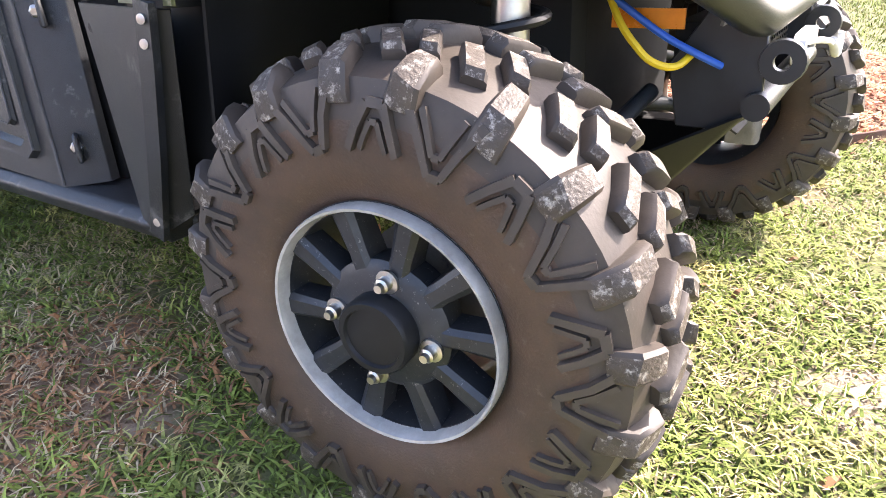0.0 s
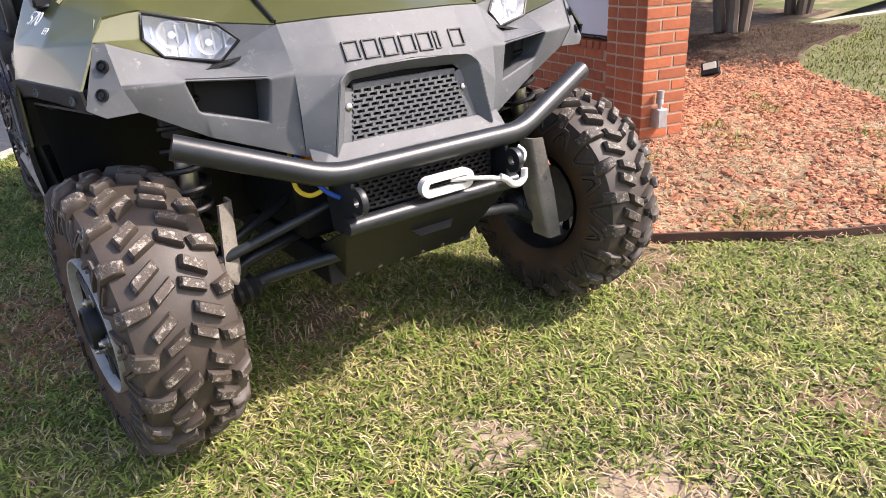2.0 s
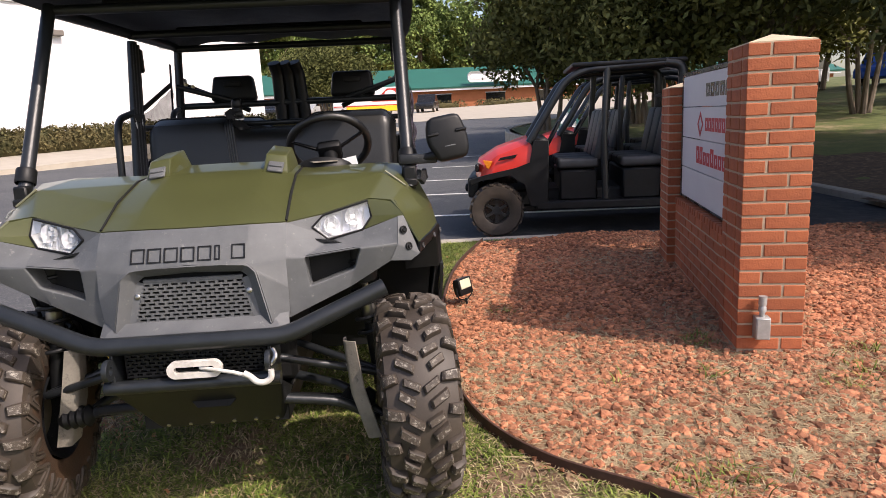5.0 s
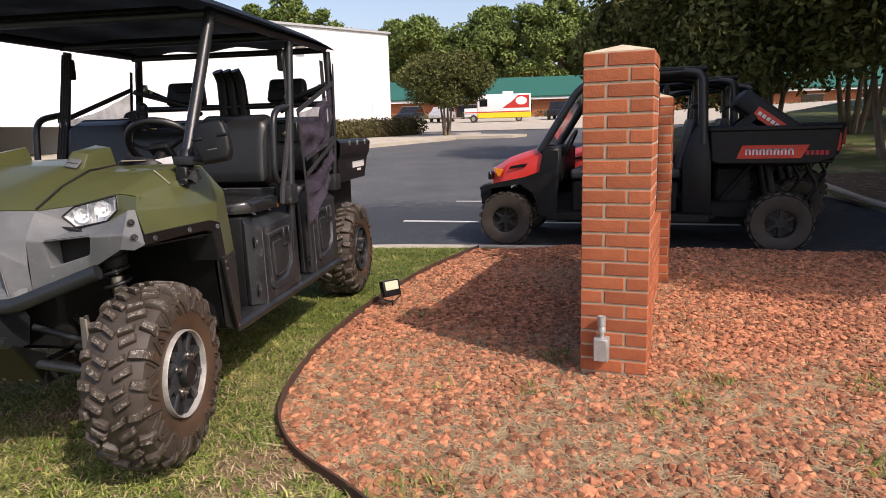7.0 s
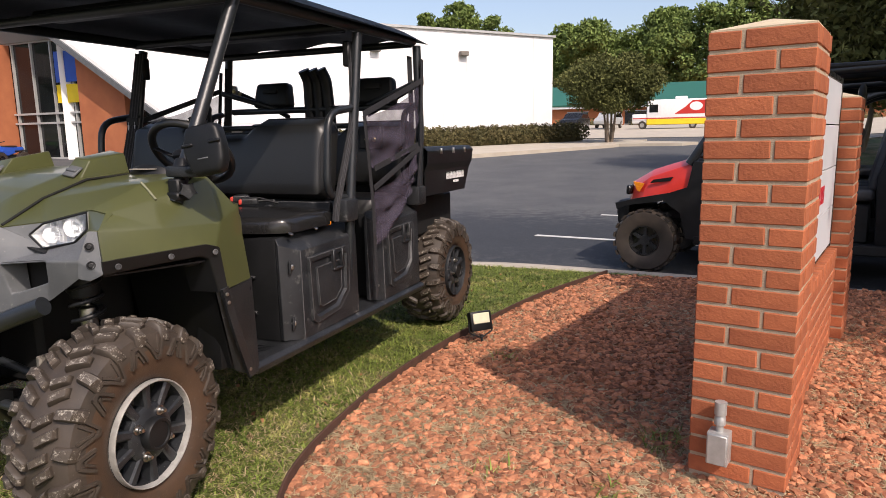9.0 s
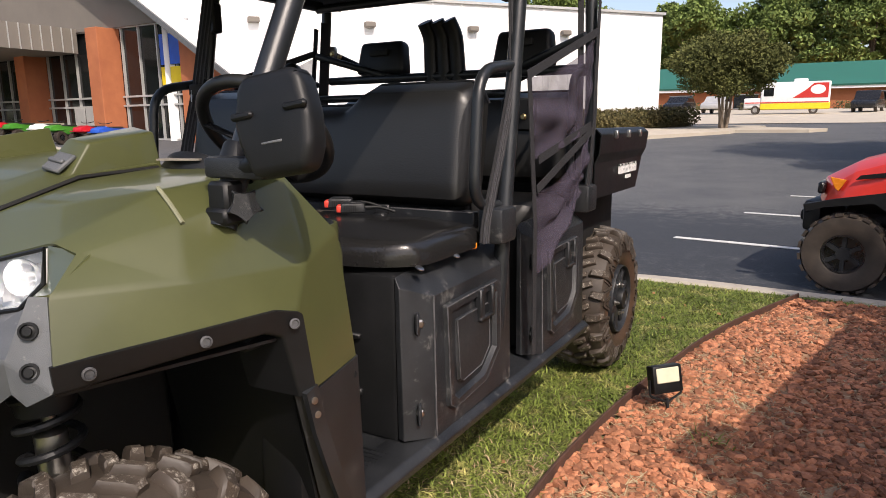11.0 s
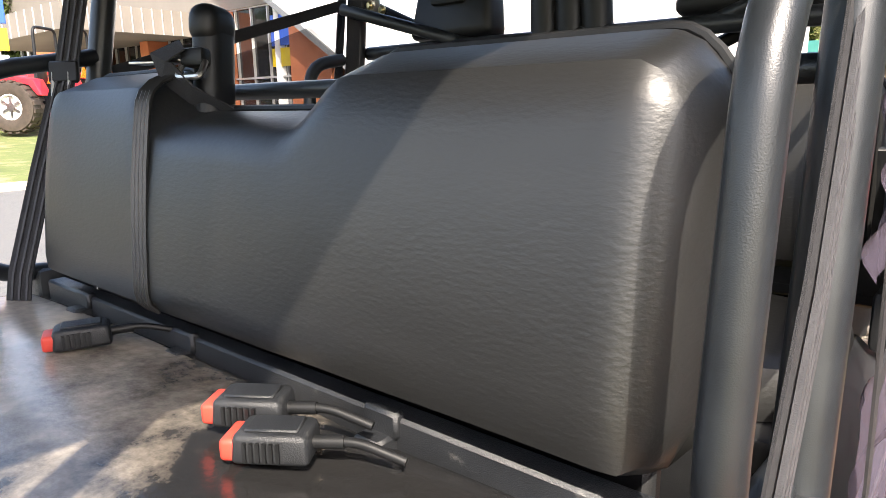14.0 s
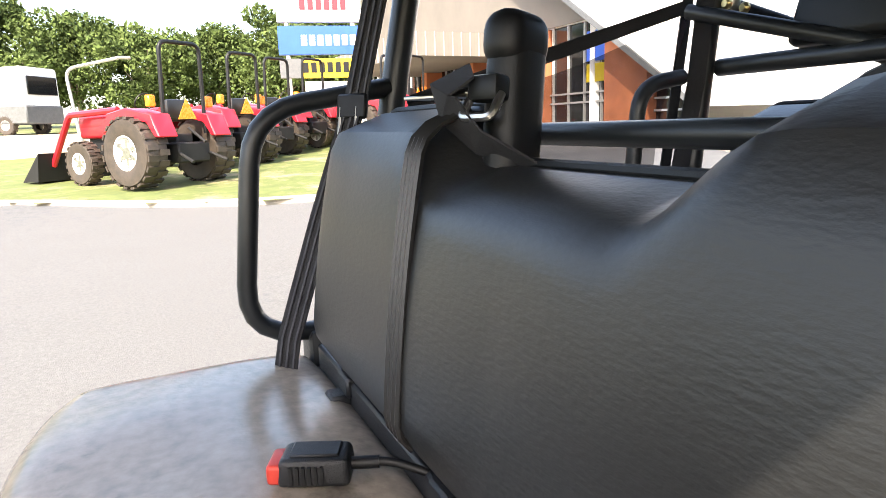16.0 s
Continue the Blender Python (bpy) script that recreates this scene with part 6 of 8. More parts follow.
def net(s):
    n = new("side_net")
    n.parent = utv
    n["label"] = "purple-black mesh side net, half unfastened"

    def sheet(name, a, b, c, d, sag, seed):
        bm = bmesh.new()
        a, b, c, d = (Vector((s * p[0], p[1], p[2])) for p in (a, b, c, d))
        N = 26
        g = [[bm.verts.new((a * (1 - u) + b * u) * (1 - v) + (d * (1 - u) + c * u) * v + Vector((s * (0.03 * noise.noise((u * 3, v * 4, seed)) + 0.012 * noise.noise((u * 9, v * 5, seed + 4)) + sag * math.sin(math.pi * u)), 0, -0.03 * math.sin(math.pi * u) * (1 - v))))
              for u in (i / N for i in range(N + 1))] for v in (j / N for j in range(N + 1))]
        for j in range(N):
            for i in range(N):
                bm.faces.new((g[j][i], g[j][i + 1], g[j + 1][i + 1], g[j + 1][i]))
        return part(name, bm, M_NET, n)

    sheet("net_cloth", (0.73, 1.53, 1.36), (0.735, 2.22, 1.56), (0.735, 2.12, 1.19), (0.73, 1.62, 1.10), 0.02, 3)
    sheet("net_cloth", (0.735, 1.60, 0.98), (0.735, 2.14, 1.17), (0.745, 2.06, 0.95), (0.735, 1.61, 0.70), 0.02, 8)
    for pts in ([(0.735, 1.53, 1.37), (0.74, 2.23, 1.58)], [(0.745, 1.60, 1.0), (0.748, 2.16, 1.19)], [(0.745, 1.61, 1.10), (0.748, 2.14, 1.21)], [(0.742, 1.53, 1.36), (0.748, 1.58, 0.9), (0.742, 1.60, 0.42)], [(0.738, 2.24, 1.7), (0.748, 2.18, 1.2), (0.748, 2.12, 0.92)]):
        part("hem", strap(bmesh.new(), [(s * x, y, z) for x, y, z in pts], (0, 0.5, 1) if abs(pts[0][2] - pts[-1][2]) < 0.5 else (0, 1, 0), 0.03), M_WEB, n)


both(net)


def mirror(s):
    mr = new("side_mirror")
    mr.parent = utv
    mr["label"] = "black folded side mirror on a clamp"
    m = pose(s * 0.836, 0.314, 1.24, -8, -9, s * 6)
    part("housing", plate([(-0.052, 0.066), (0.050, 0.066), (0.064, 0.048), (0.075, -0.01), (0.074, -0.06), (0.058, -0.098), (-0.046, -0.098), (-0.070, -0.04), (-0.076, -0.01), (-0.066, 0.046)], 0.052, m @ at(0, 0.026, 0) @ Matrix.Rotation(radians(90), 4, "X"), 0.016, 3), M_BLACK, mr)
    part("ridge", box(bmesh.new(), (-0.074, -0.032, -0.004), (-0.03, -0.02, 0.008), m, 0.004), M_BLACK, mr)
    part("ridge", box(bmesh.new(), (0.03, -0.032, -0.004), (0.074, -0.02, 0.008), m, 0.004), M_BLACK, mr)
    part("slot", box(bmesh.new(), (-0.018, -0.0275, -0.049), (0.022, -0.024, -0.045), m, 0.001), M_GREY, mr)
    part("arm", tube(bmesh.new(), [(s * 0.70, 0.34, 1.15), (s * 0.75, 0.32, 1.155), (s * 0.82, 0.30, 1.17)], 0.016, 10, 0.02), M_BLACK, mr)
    part("clamp_band", box(bmesh.new(), (s * 0.66 if s > 0 else -0.80, 0.305, 1.135), (s * 0.80 if s > 0 else -0.66, 0.352, 1.172), None, 0.008, 2), M_DUSTY, mr)
    star = [(0.034 * (1.0 if k % 2 else 0.5) * math.cos(2 * math.pi * k / 10), 0.034 * (1.0 if k % 2 else 0.5) * math.sin(2 * math.pi * k / 10)) for k in range(10)]
    part("clamp_knob", plate(star, 0.02, at(s * 0.733, 0.325, 1.090) @ rot_to((s * 0.8, -0.6, 0)), 0.003), M_DUSTY, mr, "star-shaped clamp knob")


mirror(1)
part("side_reflector", box(bmesh.new(), (-0.012, -0.013, -0.010), (0.004, 0.013, 0.010), pose(0.690, 1.245, 0.863, 0, 0, -30), 0.003), M_ORANGE, utv, "orange side reflector")
for y in (0.93, 1.12):
    part("panel_screw", lathe(bmesh.new(), [(0.012, 0), (0.012, 0.003), (0.008, 0.005), (0, 0.004)], 14, at(0.70, y, 0.856) @ rot_to((0.5, 0, 1))), M_CHROME, utv)

# --- cargo bed ---
cargo = new("cargo_bed")
cargo.parent = utv
cargo["label"] = "black plastic cargo bed with a white name"
for s in (1, -1):
    V = [(0.735, 2.25, 1.195), (0.75, 2.97, 1.195), (0.76, 2.25, 1.17), (0.775, 2.98, 1.17), (0.755, 2.25, 1.09), (0.765, 2.98, 1.09), (0.735, 2.25, 1.05), (0.745, 2.98, 1.05), (0.735, 2.25, 0.90), (0.74, 2.90, 0.90), (0.70, 2.25, 1.195), (0.70, 2.97, 1.195), (0.70, 2.25, 0.92), (0.70, 2.9, 0.92)]
    part("bed_side", shell(V, [(0, 1, 3, 2), (2, 3, 5, 4), (4, 5, 7, 6), (6, 7, 9, 8), (0, 10, 11, 1), (10, 12, 13, 11)], 0.004, 0.005, flip=s < 0), M_BLACK, cargo)
    for k in range(3):
        part("tie_point", boxes(((s * 0.77 - 0.008, 2.42 + k * 0.2, 1.15), (s * 0.77 + 0.008, 2.44 + k * 0.2, 1.185)), bevel=0.003), M_CHROME, cargo)
    bm = bmesh.new()
    for k in range(6):
        y = 2.56 + k * 0.052
        for a, b, c, d in ((0, 0.010, 0, 0.045), (0.026, 0.036, 0, 0.045), (0, 0.036, 0.036, 0.045), (0.004, 0.03, 0.016, 0.023)):
            box(bm, (0.747, y + a, 0.985 + c), (0.753, y + b, 0.985 + d), Matrix.Diagonal((s, 1, 1, 1)))
    for k in range(3):
        box(bm, (0.746, 2.68 + k * 0.03, 0.958), (0.752, 2.70 + k * 0.03, 0.974), Matrix.Diagonal((s, 1, 1, 1)))
    part("name_blocks", bm, M_WHITE, cargo, "white name blocks")
part("bed_front", boxes(((-0.72, 2.25, 0.92), (0.72, 2.28, 1.2)), ((-0.72, 2.94, 0.92), (0.72, 2.97, 1.19)), ((-0.72, 2.25, 0.90), (0.72, 2.95, 0.93)), bevel=0.006), M_BLACK, cargo)


# ---- brick sign monument ----
MON = pose(2.475, 0.955, 0.0, 0, 0, -12.4)     # front face of the near pillar; y runs along the wall
monument = thing("sign_monument", "red brick monument with two pillars and a pale grey two-faced sign", "sign", m=MON)
brick_data = {}


def brick_mesh(l, w, h):
    key = (round(l, 3), round(w, 3), round(h, 3))
    if key not in brick_data:
        bm = bmesh.new()
        box(bm, (-l / 2, -w / 2, -h / 2), (l / 2, w / 2, h / 2), bevel=0.004)
        rng = random.Random(len(brick_data))
        for v in bm.verts:
            v.co += Vector((rng.uniform(-1, 1), rng.uniform(-1, 1), rng.uniform(-1, 1))) * 0.0012
        me = bpy.data.meshes.new("brick")
        bm.to_mesh(me), bm.free()
        me.materials.append(M_BRICK)
        brick_data[key] = me
    return brick_data[key]


def add_brick(parent, x, y, z, l, w, h, turn=0.0):
    o = new("brick", brick_mesh(l, w, h))
    o.parent = parent
    o.matrix_basis = pose(x, y, z, random.uniform(-0.4, 0.4), random.uniform(-0.4, 0.4), turn + random.uniform(-0.4, 0.4))
    return o


def pillar(y0, depth, z0, rows, half=0.158):
    """A pillar of staggered courses round a mortar core; y0 is its near face."""
    p = new("pillar")
    p.parent = monument
    p["label"] = "red brick pillar with a mortar cap"
    H, J, W = 0.0585, 0.0105, 0.09
    top = z0 + rows * (H + J)
    part("mortar_core", boxes(((-half + 0.004, y0 + 0.004, z0 - 0.1), (half - 0.004, y0 + depth - 0.004, top))), M_MORTAR, p, "sandy mortar", smooth=False)
    part("cap", lathe(bmesh.new(), [(half * 1.36, 0), (half * 1.36, 0.006), (0, 0.05)], 4, at(0, y0 + depth / 2, top) @ Matrix.Diagonal((1, depth / half / 2, 1, 1)) @ Matrix.Rotation(radians(45), 4, "Z")), M_CAP, p, "pale mortar cap", smooth=False)
    full, part_l = 2 * half * 0.645, 2 * half * 0.355 - J
    for r in range(rows):
        z = z0 + r * (H + J) + H / 2 + J
        a, b = (full, part_l) if r % 2 == 0 else (part_l, full)
        for yy in (y0 + W / 2, y0 + depth - W / 2):
            add_brick(p, -half + a / 2, yy, z, a, W, H), add_brick(p, half - b / 2, yy, z, b, W, H)
        inner = depth - 2 * W - 2 * J
        for xx in (-half + W / 2, half - W / 2):
            add_brick(p, xx, y0 + depth / 2, z, W, inner, H)
    return p


pillar(0.0, 0.36, 0.05, 22)
pillar(2.02, 0.36, -0.02, 21)
wall = new("low_wall")
wall.parent = monument
wall["label"] = "low red brick wall below the sign"
part("mortar_core", boxes(((-0.096, 0.36, -0.1), (0.096, 2.02, 0.545))), M_MORTAR, wall, smooth=False)
for r in range(8):
    z = r * 0.069 + 0.03
    n = 8
    for k in range(n):
        L = 1.66 / n
        off = (L / 2 if r % 2 else 0)
        y = 0.36 + L * (k + 0.5) + off
        l = L - 0.0105
        if y + l / 2 > 2.02:
            y, l = (2.02 + y - l / 2) / 2 - 0.003, 2.02 - (y - l / 2) - 0.006
        if l > 0.03:
            for x in (-0.055, 0.055):
                add_brick(wall, x, y, z, 0.09, l, 0.0585)
for k in range(23):
    add_brick(wall, 0, 0.36 + 0.0722 * (k + 0.5), 0.565, 0.205, 0.062, 0.05)
panel = new("sign_box")
panel.parent = monument
panel["label"] = "pale grey sign panels with red and black lettering blocks"
part("sign_frame", boxes(((-0.07, 0.39, 0.605), (0.07, 0.43, 1.52)), ((-0.07, 1.95, 0.605), (0.07, 1.99, 1.52)), ((-0.066, 0.40, 0.605), (0.066, 1.98, 0.62)), ((-0.07, 0.39, 1.50), (0.07, 1.99, 1.53)), bevel=0.003), M_BLACKGLOSS, panel)
for s in (1, -1):
    for i in range(4):
        z0 = 0.625 + i * 0.2195
        part("sign_panel", boxes(((s * 0.062 - 0.006, 0.432, z0), (s * 0.062 + 0.006, 1.948, z0 + 0.214)), bevel=0.001), M_SIGN, panel)
    for z, n, y0, y1, mm, seed in ((0.90, 8, 0.66, 1.46, M_DECALRED, 1), (1.125, 7, 0.62, 1.22, M_DECALRED, 2), (1.345, 6, 0.50, 1.22, M_BLACKGLOSS, 3)):
        rng = random.Random(seed)
        w = (y1 - y0) / n
        for k in range(n):
            bm = bmesh.new()
            yy = y0 + k * w
            if s < 0:
                yy = y0 + y1 - yy - w * 0.8
            h = 0.115 if z < 1 and (k == 0 or rng.random() < 0.4) else 0.085
            for lo, hi in (((0, 0), (0.26, 1)), ((0.54, 0), (0.8, 1)), ((0.26, 0.74), (0.54, 1)), ((0.26, 0.0), (0.54, 0.26))):
                box(bm, (s * 0.069 - 0.001, yy + lo[0] * w, z + lo[1] * h), (s * 0.069 + 0.001, yy + hi[0] * w, z + hi[1] * h))
            part("letter_block", bm, mm, panel)
    ring = lathe(bmesh.new(), [(0.055, 0), (0.085, 0), (0.085, 0.002), (0.055, 0.002)], 4, at(s * 0.069, 1.36 if s < 0 else 0.53, 1.165) @ rot_to((s, 0, 0)))
    part("emblem", ring, M_DECALRED, panel)
outlet = thing("outlet_box", "grey metal outlet box with a conduit hub on the pillar", "outlet box", m=MON @ pose(-0.05, -0.035, 0.13, 0, 0, 0))
part("box_body", boxes(((-0.035, -0.03, 0), (0.035, 0.034, 0.115)), bevel=0.005, seg=2), M_ZINC, outlet)
part("cover", boxes(((-0.031, -0.035, 0.005), (0.031, -0.029, 0.11)), bevel=0.002), M_ZINC, outlet)
part("conduit", lathe(bmesh.new(), [(0.013, 0), (0.013, 0.025), (0.019, 0.025), (0.019, 0.05), (0.015, 0.055), (0.015, 0.06), (0.02, 0.06), (0.02, 0.105), (0, 0.105)], 14, at(0, 0.0, 0.115)), M_ZINC, outlet)


def flood(m, label):
    f = thing("flood_light", label, "flood light", "flood lights in the bed", m)
    part("housing", boxes(((-0.085, -0.03, 0.03), (0.085, 0.03, 0.17)), bevel=0.008, seg=2), M_BLACK, f)
    part("lens", boxes(((-0.066, 0.026, 0.082), (0.066, 0.0345, 0.158)), bevel=0.004), M_GLOW, f, "white lamp glass")
    bm = bmesh.new()
    for k in range(6):
        box(bm, (-0.07 + k * 0.027, -0.045, 0.05), (-0.064 + k * 0.027, -0.028, 0.15))
    part("cooling_fins", bm, M_BLACK, f)
    part("bracket", tube(bmesh.new(), [(-0.09, 0, 0.10), (-0.095, 0, 0.02), (0, 0, -0.02), (0.095, 0, 0.02), (0.09, 0, 0.10)], 0.006, 6, 0.02), M_BLACK, f)
    part("stake", tube(bmesh.new(), [(0, 0, 0), (0, 0, -0.12)], 0.01, 6), M_BLACK, f)


flood(pose(1.06, 2.33, 0.045, 14, 0, 228) @ Matrix.Diagonal((0.85, 0.85, 0.85, 1)), "black flood light with a white lens tilted in the bed")
flood(pose(4.50, 1.95, 0.05, 34, 14, 118) @ Matrix.Diagonal((0.85, 0.85, 0.85, 1)), "black flood light with a white lens tilted in the bed")


# ---- red and black utility vehicles beyond the kerb ----
wheel_data = {}


def simple_wheel(parent, x, y, z, r, w, axis_y=True, rim=0.5, rim_mat=None):
    """A far wheel: tyre with lugs, rim and hub; wheels of one size share their meshes."""
    h = new("wheel")
    h.parent = parent
    h.matrix_basis = at(x, y, z) @ (Matrix.Rotation(radians(-90), 4, "X") if axis_y else rot_to((1, 0, 0)))
    rim_mat = rim_mat or M_BLACKGLOSS
    key = (r, w, rim, rim_mat.name)
    if key in wheel_data:
        for nm, me in wheel_data[key]:
            new(nm, me).parent = h
        return h
    rr = r * rim
    bm = lathe(bmesh.new(), [(rr, -w / 2), (rr * 1.05, -w * 0.52), (r * 0.93, -w * 0.5), (r, -w * 0.3), (r, w * 0.3), (r * 0.93, w * 0.5), (rr * 1.05, w * 0.52), (rr, w / 2)], 36)
    for k in range(20):
        for s in (1, -1):
            q = Matrix.Rotation(2 * math.pi * (k + (0.5 if s > 0 else 0)) / 20, 4, "Z")
            box(bm, (r * 0.965, -0.028 * r / 0.33, s * w * 0.02 if s > 0 else -w * 0.5), (r * 1.03, 0.028 * r / 0.33, w * 0.5 if s > 0 else -w * 0.02), q)
    a = part("tyre", bm, M_TYRE, h)
    bm = lathe(bmesh.new(), [(rr, w * 0.5), (rr * 0.92, w * 0.5), (rr * 0.85, w * 0.3), (0.0, w * 0.3)], 28)
    b = part("rim", bm, rim_mat, h)
    hub_mat = M_RIM if rim_mat is M_BLACKGLOSS else M_CHROME
    bm = lathe(bmesh.new(), [(rr * 0.35, w * 0.3), (rr * 0.33, w * 0.42), (0, w * 0.42)], 20)
    for k in range(6):
        box(bm, (rr * 0.28, -rr * 0.10, w * 0.28), (rr * 0.93, rr * 0.10, w * 0.40), Matrix.Rotation(math.pi * k / 3 + 0.5, 4, "Z"))
    c = part("hub", bm, hub_mat, h)
    wheel_data[key] = [("tyre", a.data), ("rim", b.data), ("hub", c.data)]
    return h


def red_utv(m, label):
    """A crew utility vehicle whose front looks along -x, its near side along -y."""
    u = thing("utility_vehicle", label, "utility vehicle", "red utility vehicles", m)
    for x in (0, 2.81):
        simple_wheel(u, x, -0.60, 0.305, 0.30, 0.24).matrix_basis = at(x, -0.60, 0.305) @ Matrix.Rotation(radians(90), 4, "X")
        simple_wheel(u, x, 0.60, 0.305, 0.30, 0.24)
    V = [(-0.24, 0, 0.70), (-0.24, -0.40, 0.70), (-0.19, -0.56, 0.66), (-0.22, 0, 0.87), (-0.21, -0.40, 0.86), (-0.13, -0.61, 0.81), (0.0, 0, 1.0), (0.0, -0.42, 0.985), (0.02, -0.64, 0.92), (0.36, 0, 1.11), (0.36, -0.46, 1.10), (0.40, -0.67, 1.05), (0.44, -0.69, 0.84), (0.25, -0.69, 0.77), (-0.05, -0.67, 0.71)]
    F = [(0, 1, 4, 3), (1, 2, 5, 4), (3, 4, 7, 6), (4, 5, 8, 7), (6, 7, 10, 9), (7, 8, 11, 10), (5, 2, 14, 8), (8, 14, 13, 11), (11, 13, 12)]
    W = V + [(x, -y, z) for x, y, z in V]
    part("hood", shell(W, F + [tuple(i + 15 for i in f[::-1]) for f in F], 0.006, 0.012), M_REDPAINT, u, "glossy red bonnet")
    part("front_bumper", boxes(((-0.33, -0.54, 0.44), (-0.20, 0.54, 0.68)), ((-0.37, -0.44, 0.50), (-0.31, 0.44, 0.60)), bevel=0.03, seg=2), M_BLACK, u, "black plastic bumper")
    for s in (1, -1):
        mk = plate([(-0.14, 0.88), (-0.03, 0.86), (-0.075, 0.775), (-0.10, 0.79)], 0.014, at(0, s * 0.655 + 0.007, 0) @ Matrix.Rotation(radians(90), 4, "X"), 0.003)
        part("marker_light", mk, M_ORANGE, u, "amber side marker")
        part("headlight", boxes(((-0.235, s * 0.46 - 0.11, 0.74), (-0.19, s * 0.46 + 0.10, 0.83)), bevel=0.012), M_BLACKGLOSS, u)
        part("hood_decal", plate([(0.03, 0.865), (0.22, 0.89), (0.25, 0.93), (0.06, 0.90)], 0.004, at(0, s * 0.681 + 0.002, 0) @ Matrix.Rotation(radians(90), 4, "X")), M_BLACK, u, "black decal")
        arch = [(-0.28, 0.60), (-0.16, 0.66), (0.17, 0.71), (0.33, 0.60), (0.38, 0.34), (0.58, 0.34), (0.60, 1.07), (0.43, 1.08), (0.39, 0.83), (0.22, 0.78), (-0.08, 0.72), (-0.30, 0.67)]
        part("front_arch", plate(arch, 0.05, at(0, s * 0.69 + 0.025, 0) @ Matrix.Rotation(radians(90), 4, "X"), 0.008), M_BLACK, u, "black wheel-arch moulding")
        part("sill", boxes(((0.45, s * 0.66 - 0.06, 0.30), (2.15, s * 0.66 + 0.06, 0.39)), bevel=0.012), M_BLACK, u)
        part("b_panel", plate([(1.88, 0.39), (2.16, 0.39), (2.14, 0.92), (2.10, 1.28), (1.98, 1.28), (1.86, 0.95)], 0.07, at(0, s * 0.65 + 0.035, 0) @ Matrix.Rotation(radians(90), 4, "X"), 0.015, 2), M_BLACK, u)
        bm = tube(bmesh.new(), [(0.38, s * 0.65, 1.05), (0.80, s * 0.62, 1.72), (1.02, s * 0.61, 1.81), (1.95, s * 0.62, 1.84)], 0.042, 10, 0.14)
        part("front_post", bm, M_TUBE, u)
        part("rear_post", tube(bmesh.new(), [(1.85, s * 0.62, 1.84), (2.03, s * 0.63, 1.81), (2.06, s * 0.65, 1.1)], 0.052, 10, 0.08), M_TUBE, u)
        part("centre_post", tube(bmesh.new(), [(1.22, s * 0.65, 0.40), (1.20, s * 0.65, 1.1), (1.24, s * 0.62, 1.82)], 0.038, 10, 0.1), M_TUBE, u)
        part("headrest_bar", tube(bmesh.new(), [(2.05, s * 0.60, 1.52), (1.96, s * 0.40, 1.50), (1.96, 0, 1.50)], 0.022, 8, 0.05), M_TUBE, u)
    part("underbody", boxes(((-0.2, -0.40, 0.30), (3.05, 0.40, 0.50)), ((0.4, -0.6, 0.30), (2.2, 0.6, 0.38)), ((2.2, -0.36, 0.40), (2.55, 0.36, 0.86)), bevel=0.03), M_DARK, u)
    for y in (-0.45, 0.45):
        bm = bmesh.new()
        tube(bm, [(2.25, y, 0.50), (2.55, y, 0.90), (3.05, y, 0.88)], 0.025, 8, 0.05), tube(bm, [(2.80, y, 0.33), (2.70, y * 0.8, 0.88)], 0.04, 10), tube(bm, [(3.05, y, 0.86), (3.16, y, 0.66), (3.06, y, 0.50)], 0.02, 8, 0.05)
        part("rear_frame", bm, M_BLACK, u)
    part("dash", boxes(((0.42, -0.6, 0.70), (0.60, 0.6, 1.10)), bevel=0.03), M_BLACK, u)
    part("screen", shell([(0.40, -0.61, 1.10), (0.40, 0.61, 1.10), (0.80, 0.58, 1.72), (0.80, -0.58, 1.72)], [(0, 1, 2, 3)], 0.005, 0), M_GLASS, u).visible_shadow = False
    for x in (0.72, 1.42):
        part("seat_base", boxes(((x, -0.56, 0.38), (x + 0.42, 0.56, 0.72)), bevel=0.02), M_BLACK, u)
        for y in (-0.38, 0.0, 0.38):
            part("seat", boxes(((x - 0.02, y - 0.18, 0.74), (x + 0.44, y + 0.18, 0.85)), bevel=0.035, seg=3), M_SEATG, u, "dark grey bucket seat")
            part("seat_back", box(bmesh.new(), (-0.045, -0.17, 0), (0.045, 0.17, 0.55), at(x + 0.42, y, 0.83) @ Matrix.Rotation(radians(12), 4, "Y"), 0.04, 3), M_SEATG, u)
    part("steering_wheel", tube(bmesh.new(), [(0.66 + 0.08 * math.sin(a), -0.34 + 0.17 * math.cos(a), 1.12 + 0.15 * math.sin(a)) for a in (2 * math.pi * k / 24 for k in range(25))], 0.015, 8, cap=False), M_BLACK, u)
    part("roof", boxes(((0.86, -0.66, 1.835), (2.08, 0.66, 1.885)), bevel=0.022, seg=2), M_BLACK, u, "black roof")
    bedp = [(2.14, 0.93), (2.22, 0.90), (3.10, 0.90), (3.25, 0.96), (3.28, 1.25), (2.12, 1.27)]
    for s in (1, -1):
        part("bed_side", plate(bedp, 0.05, at(0, s * 0.69 + 0.025, 0) @ Matrix.Rotation(radians(90), 4, "X"), 0.012), M_BLACK, u, "black plastic bed side")
        part("bed_rail", boxes(((2.11, s * 0.69 - 0.045, 1.225), (3.29, s * 0.69 + 0.045, 1.275)), bevel=0.012), M_BLACK, u)
        part("decal", plate([(2.37, 0.955), (2.95, 0.955), (3.02, 1.085), (2.42, 1.085)], 0.004, at(0, s * 0.7165 + 0.002, 0) @ Matrix.Rotation(radians(90), 4, "X")), M_REDPAINT, u, "red decal")
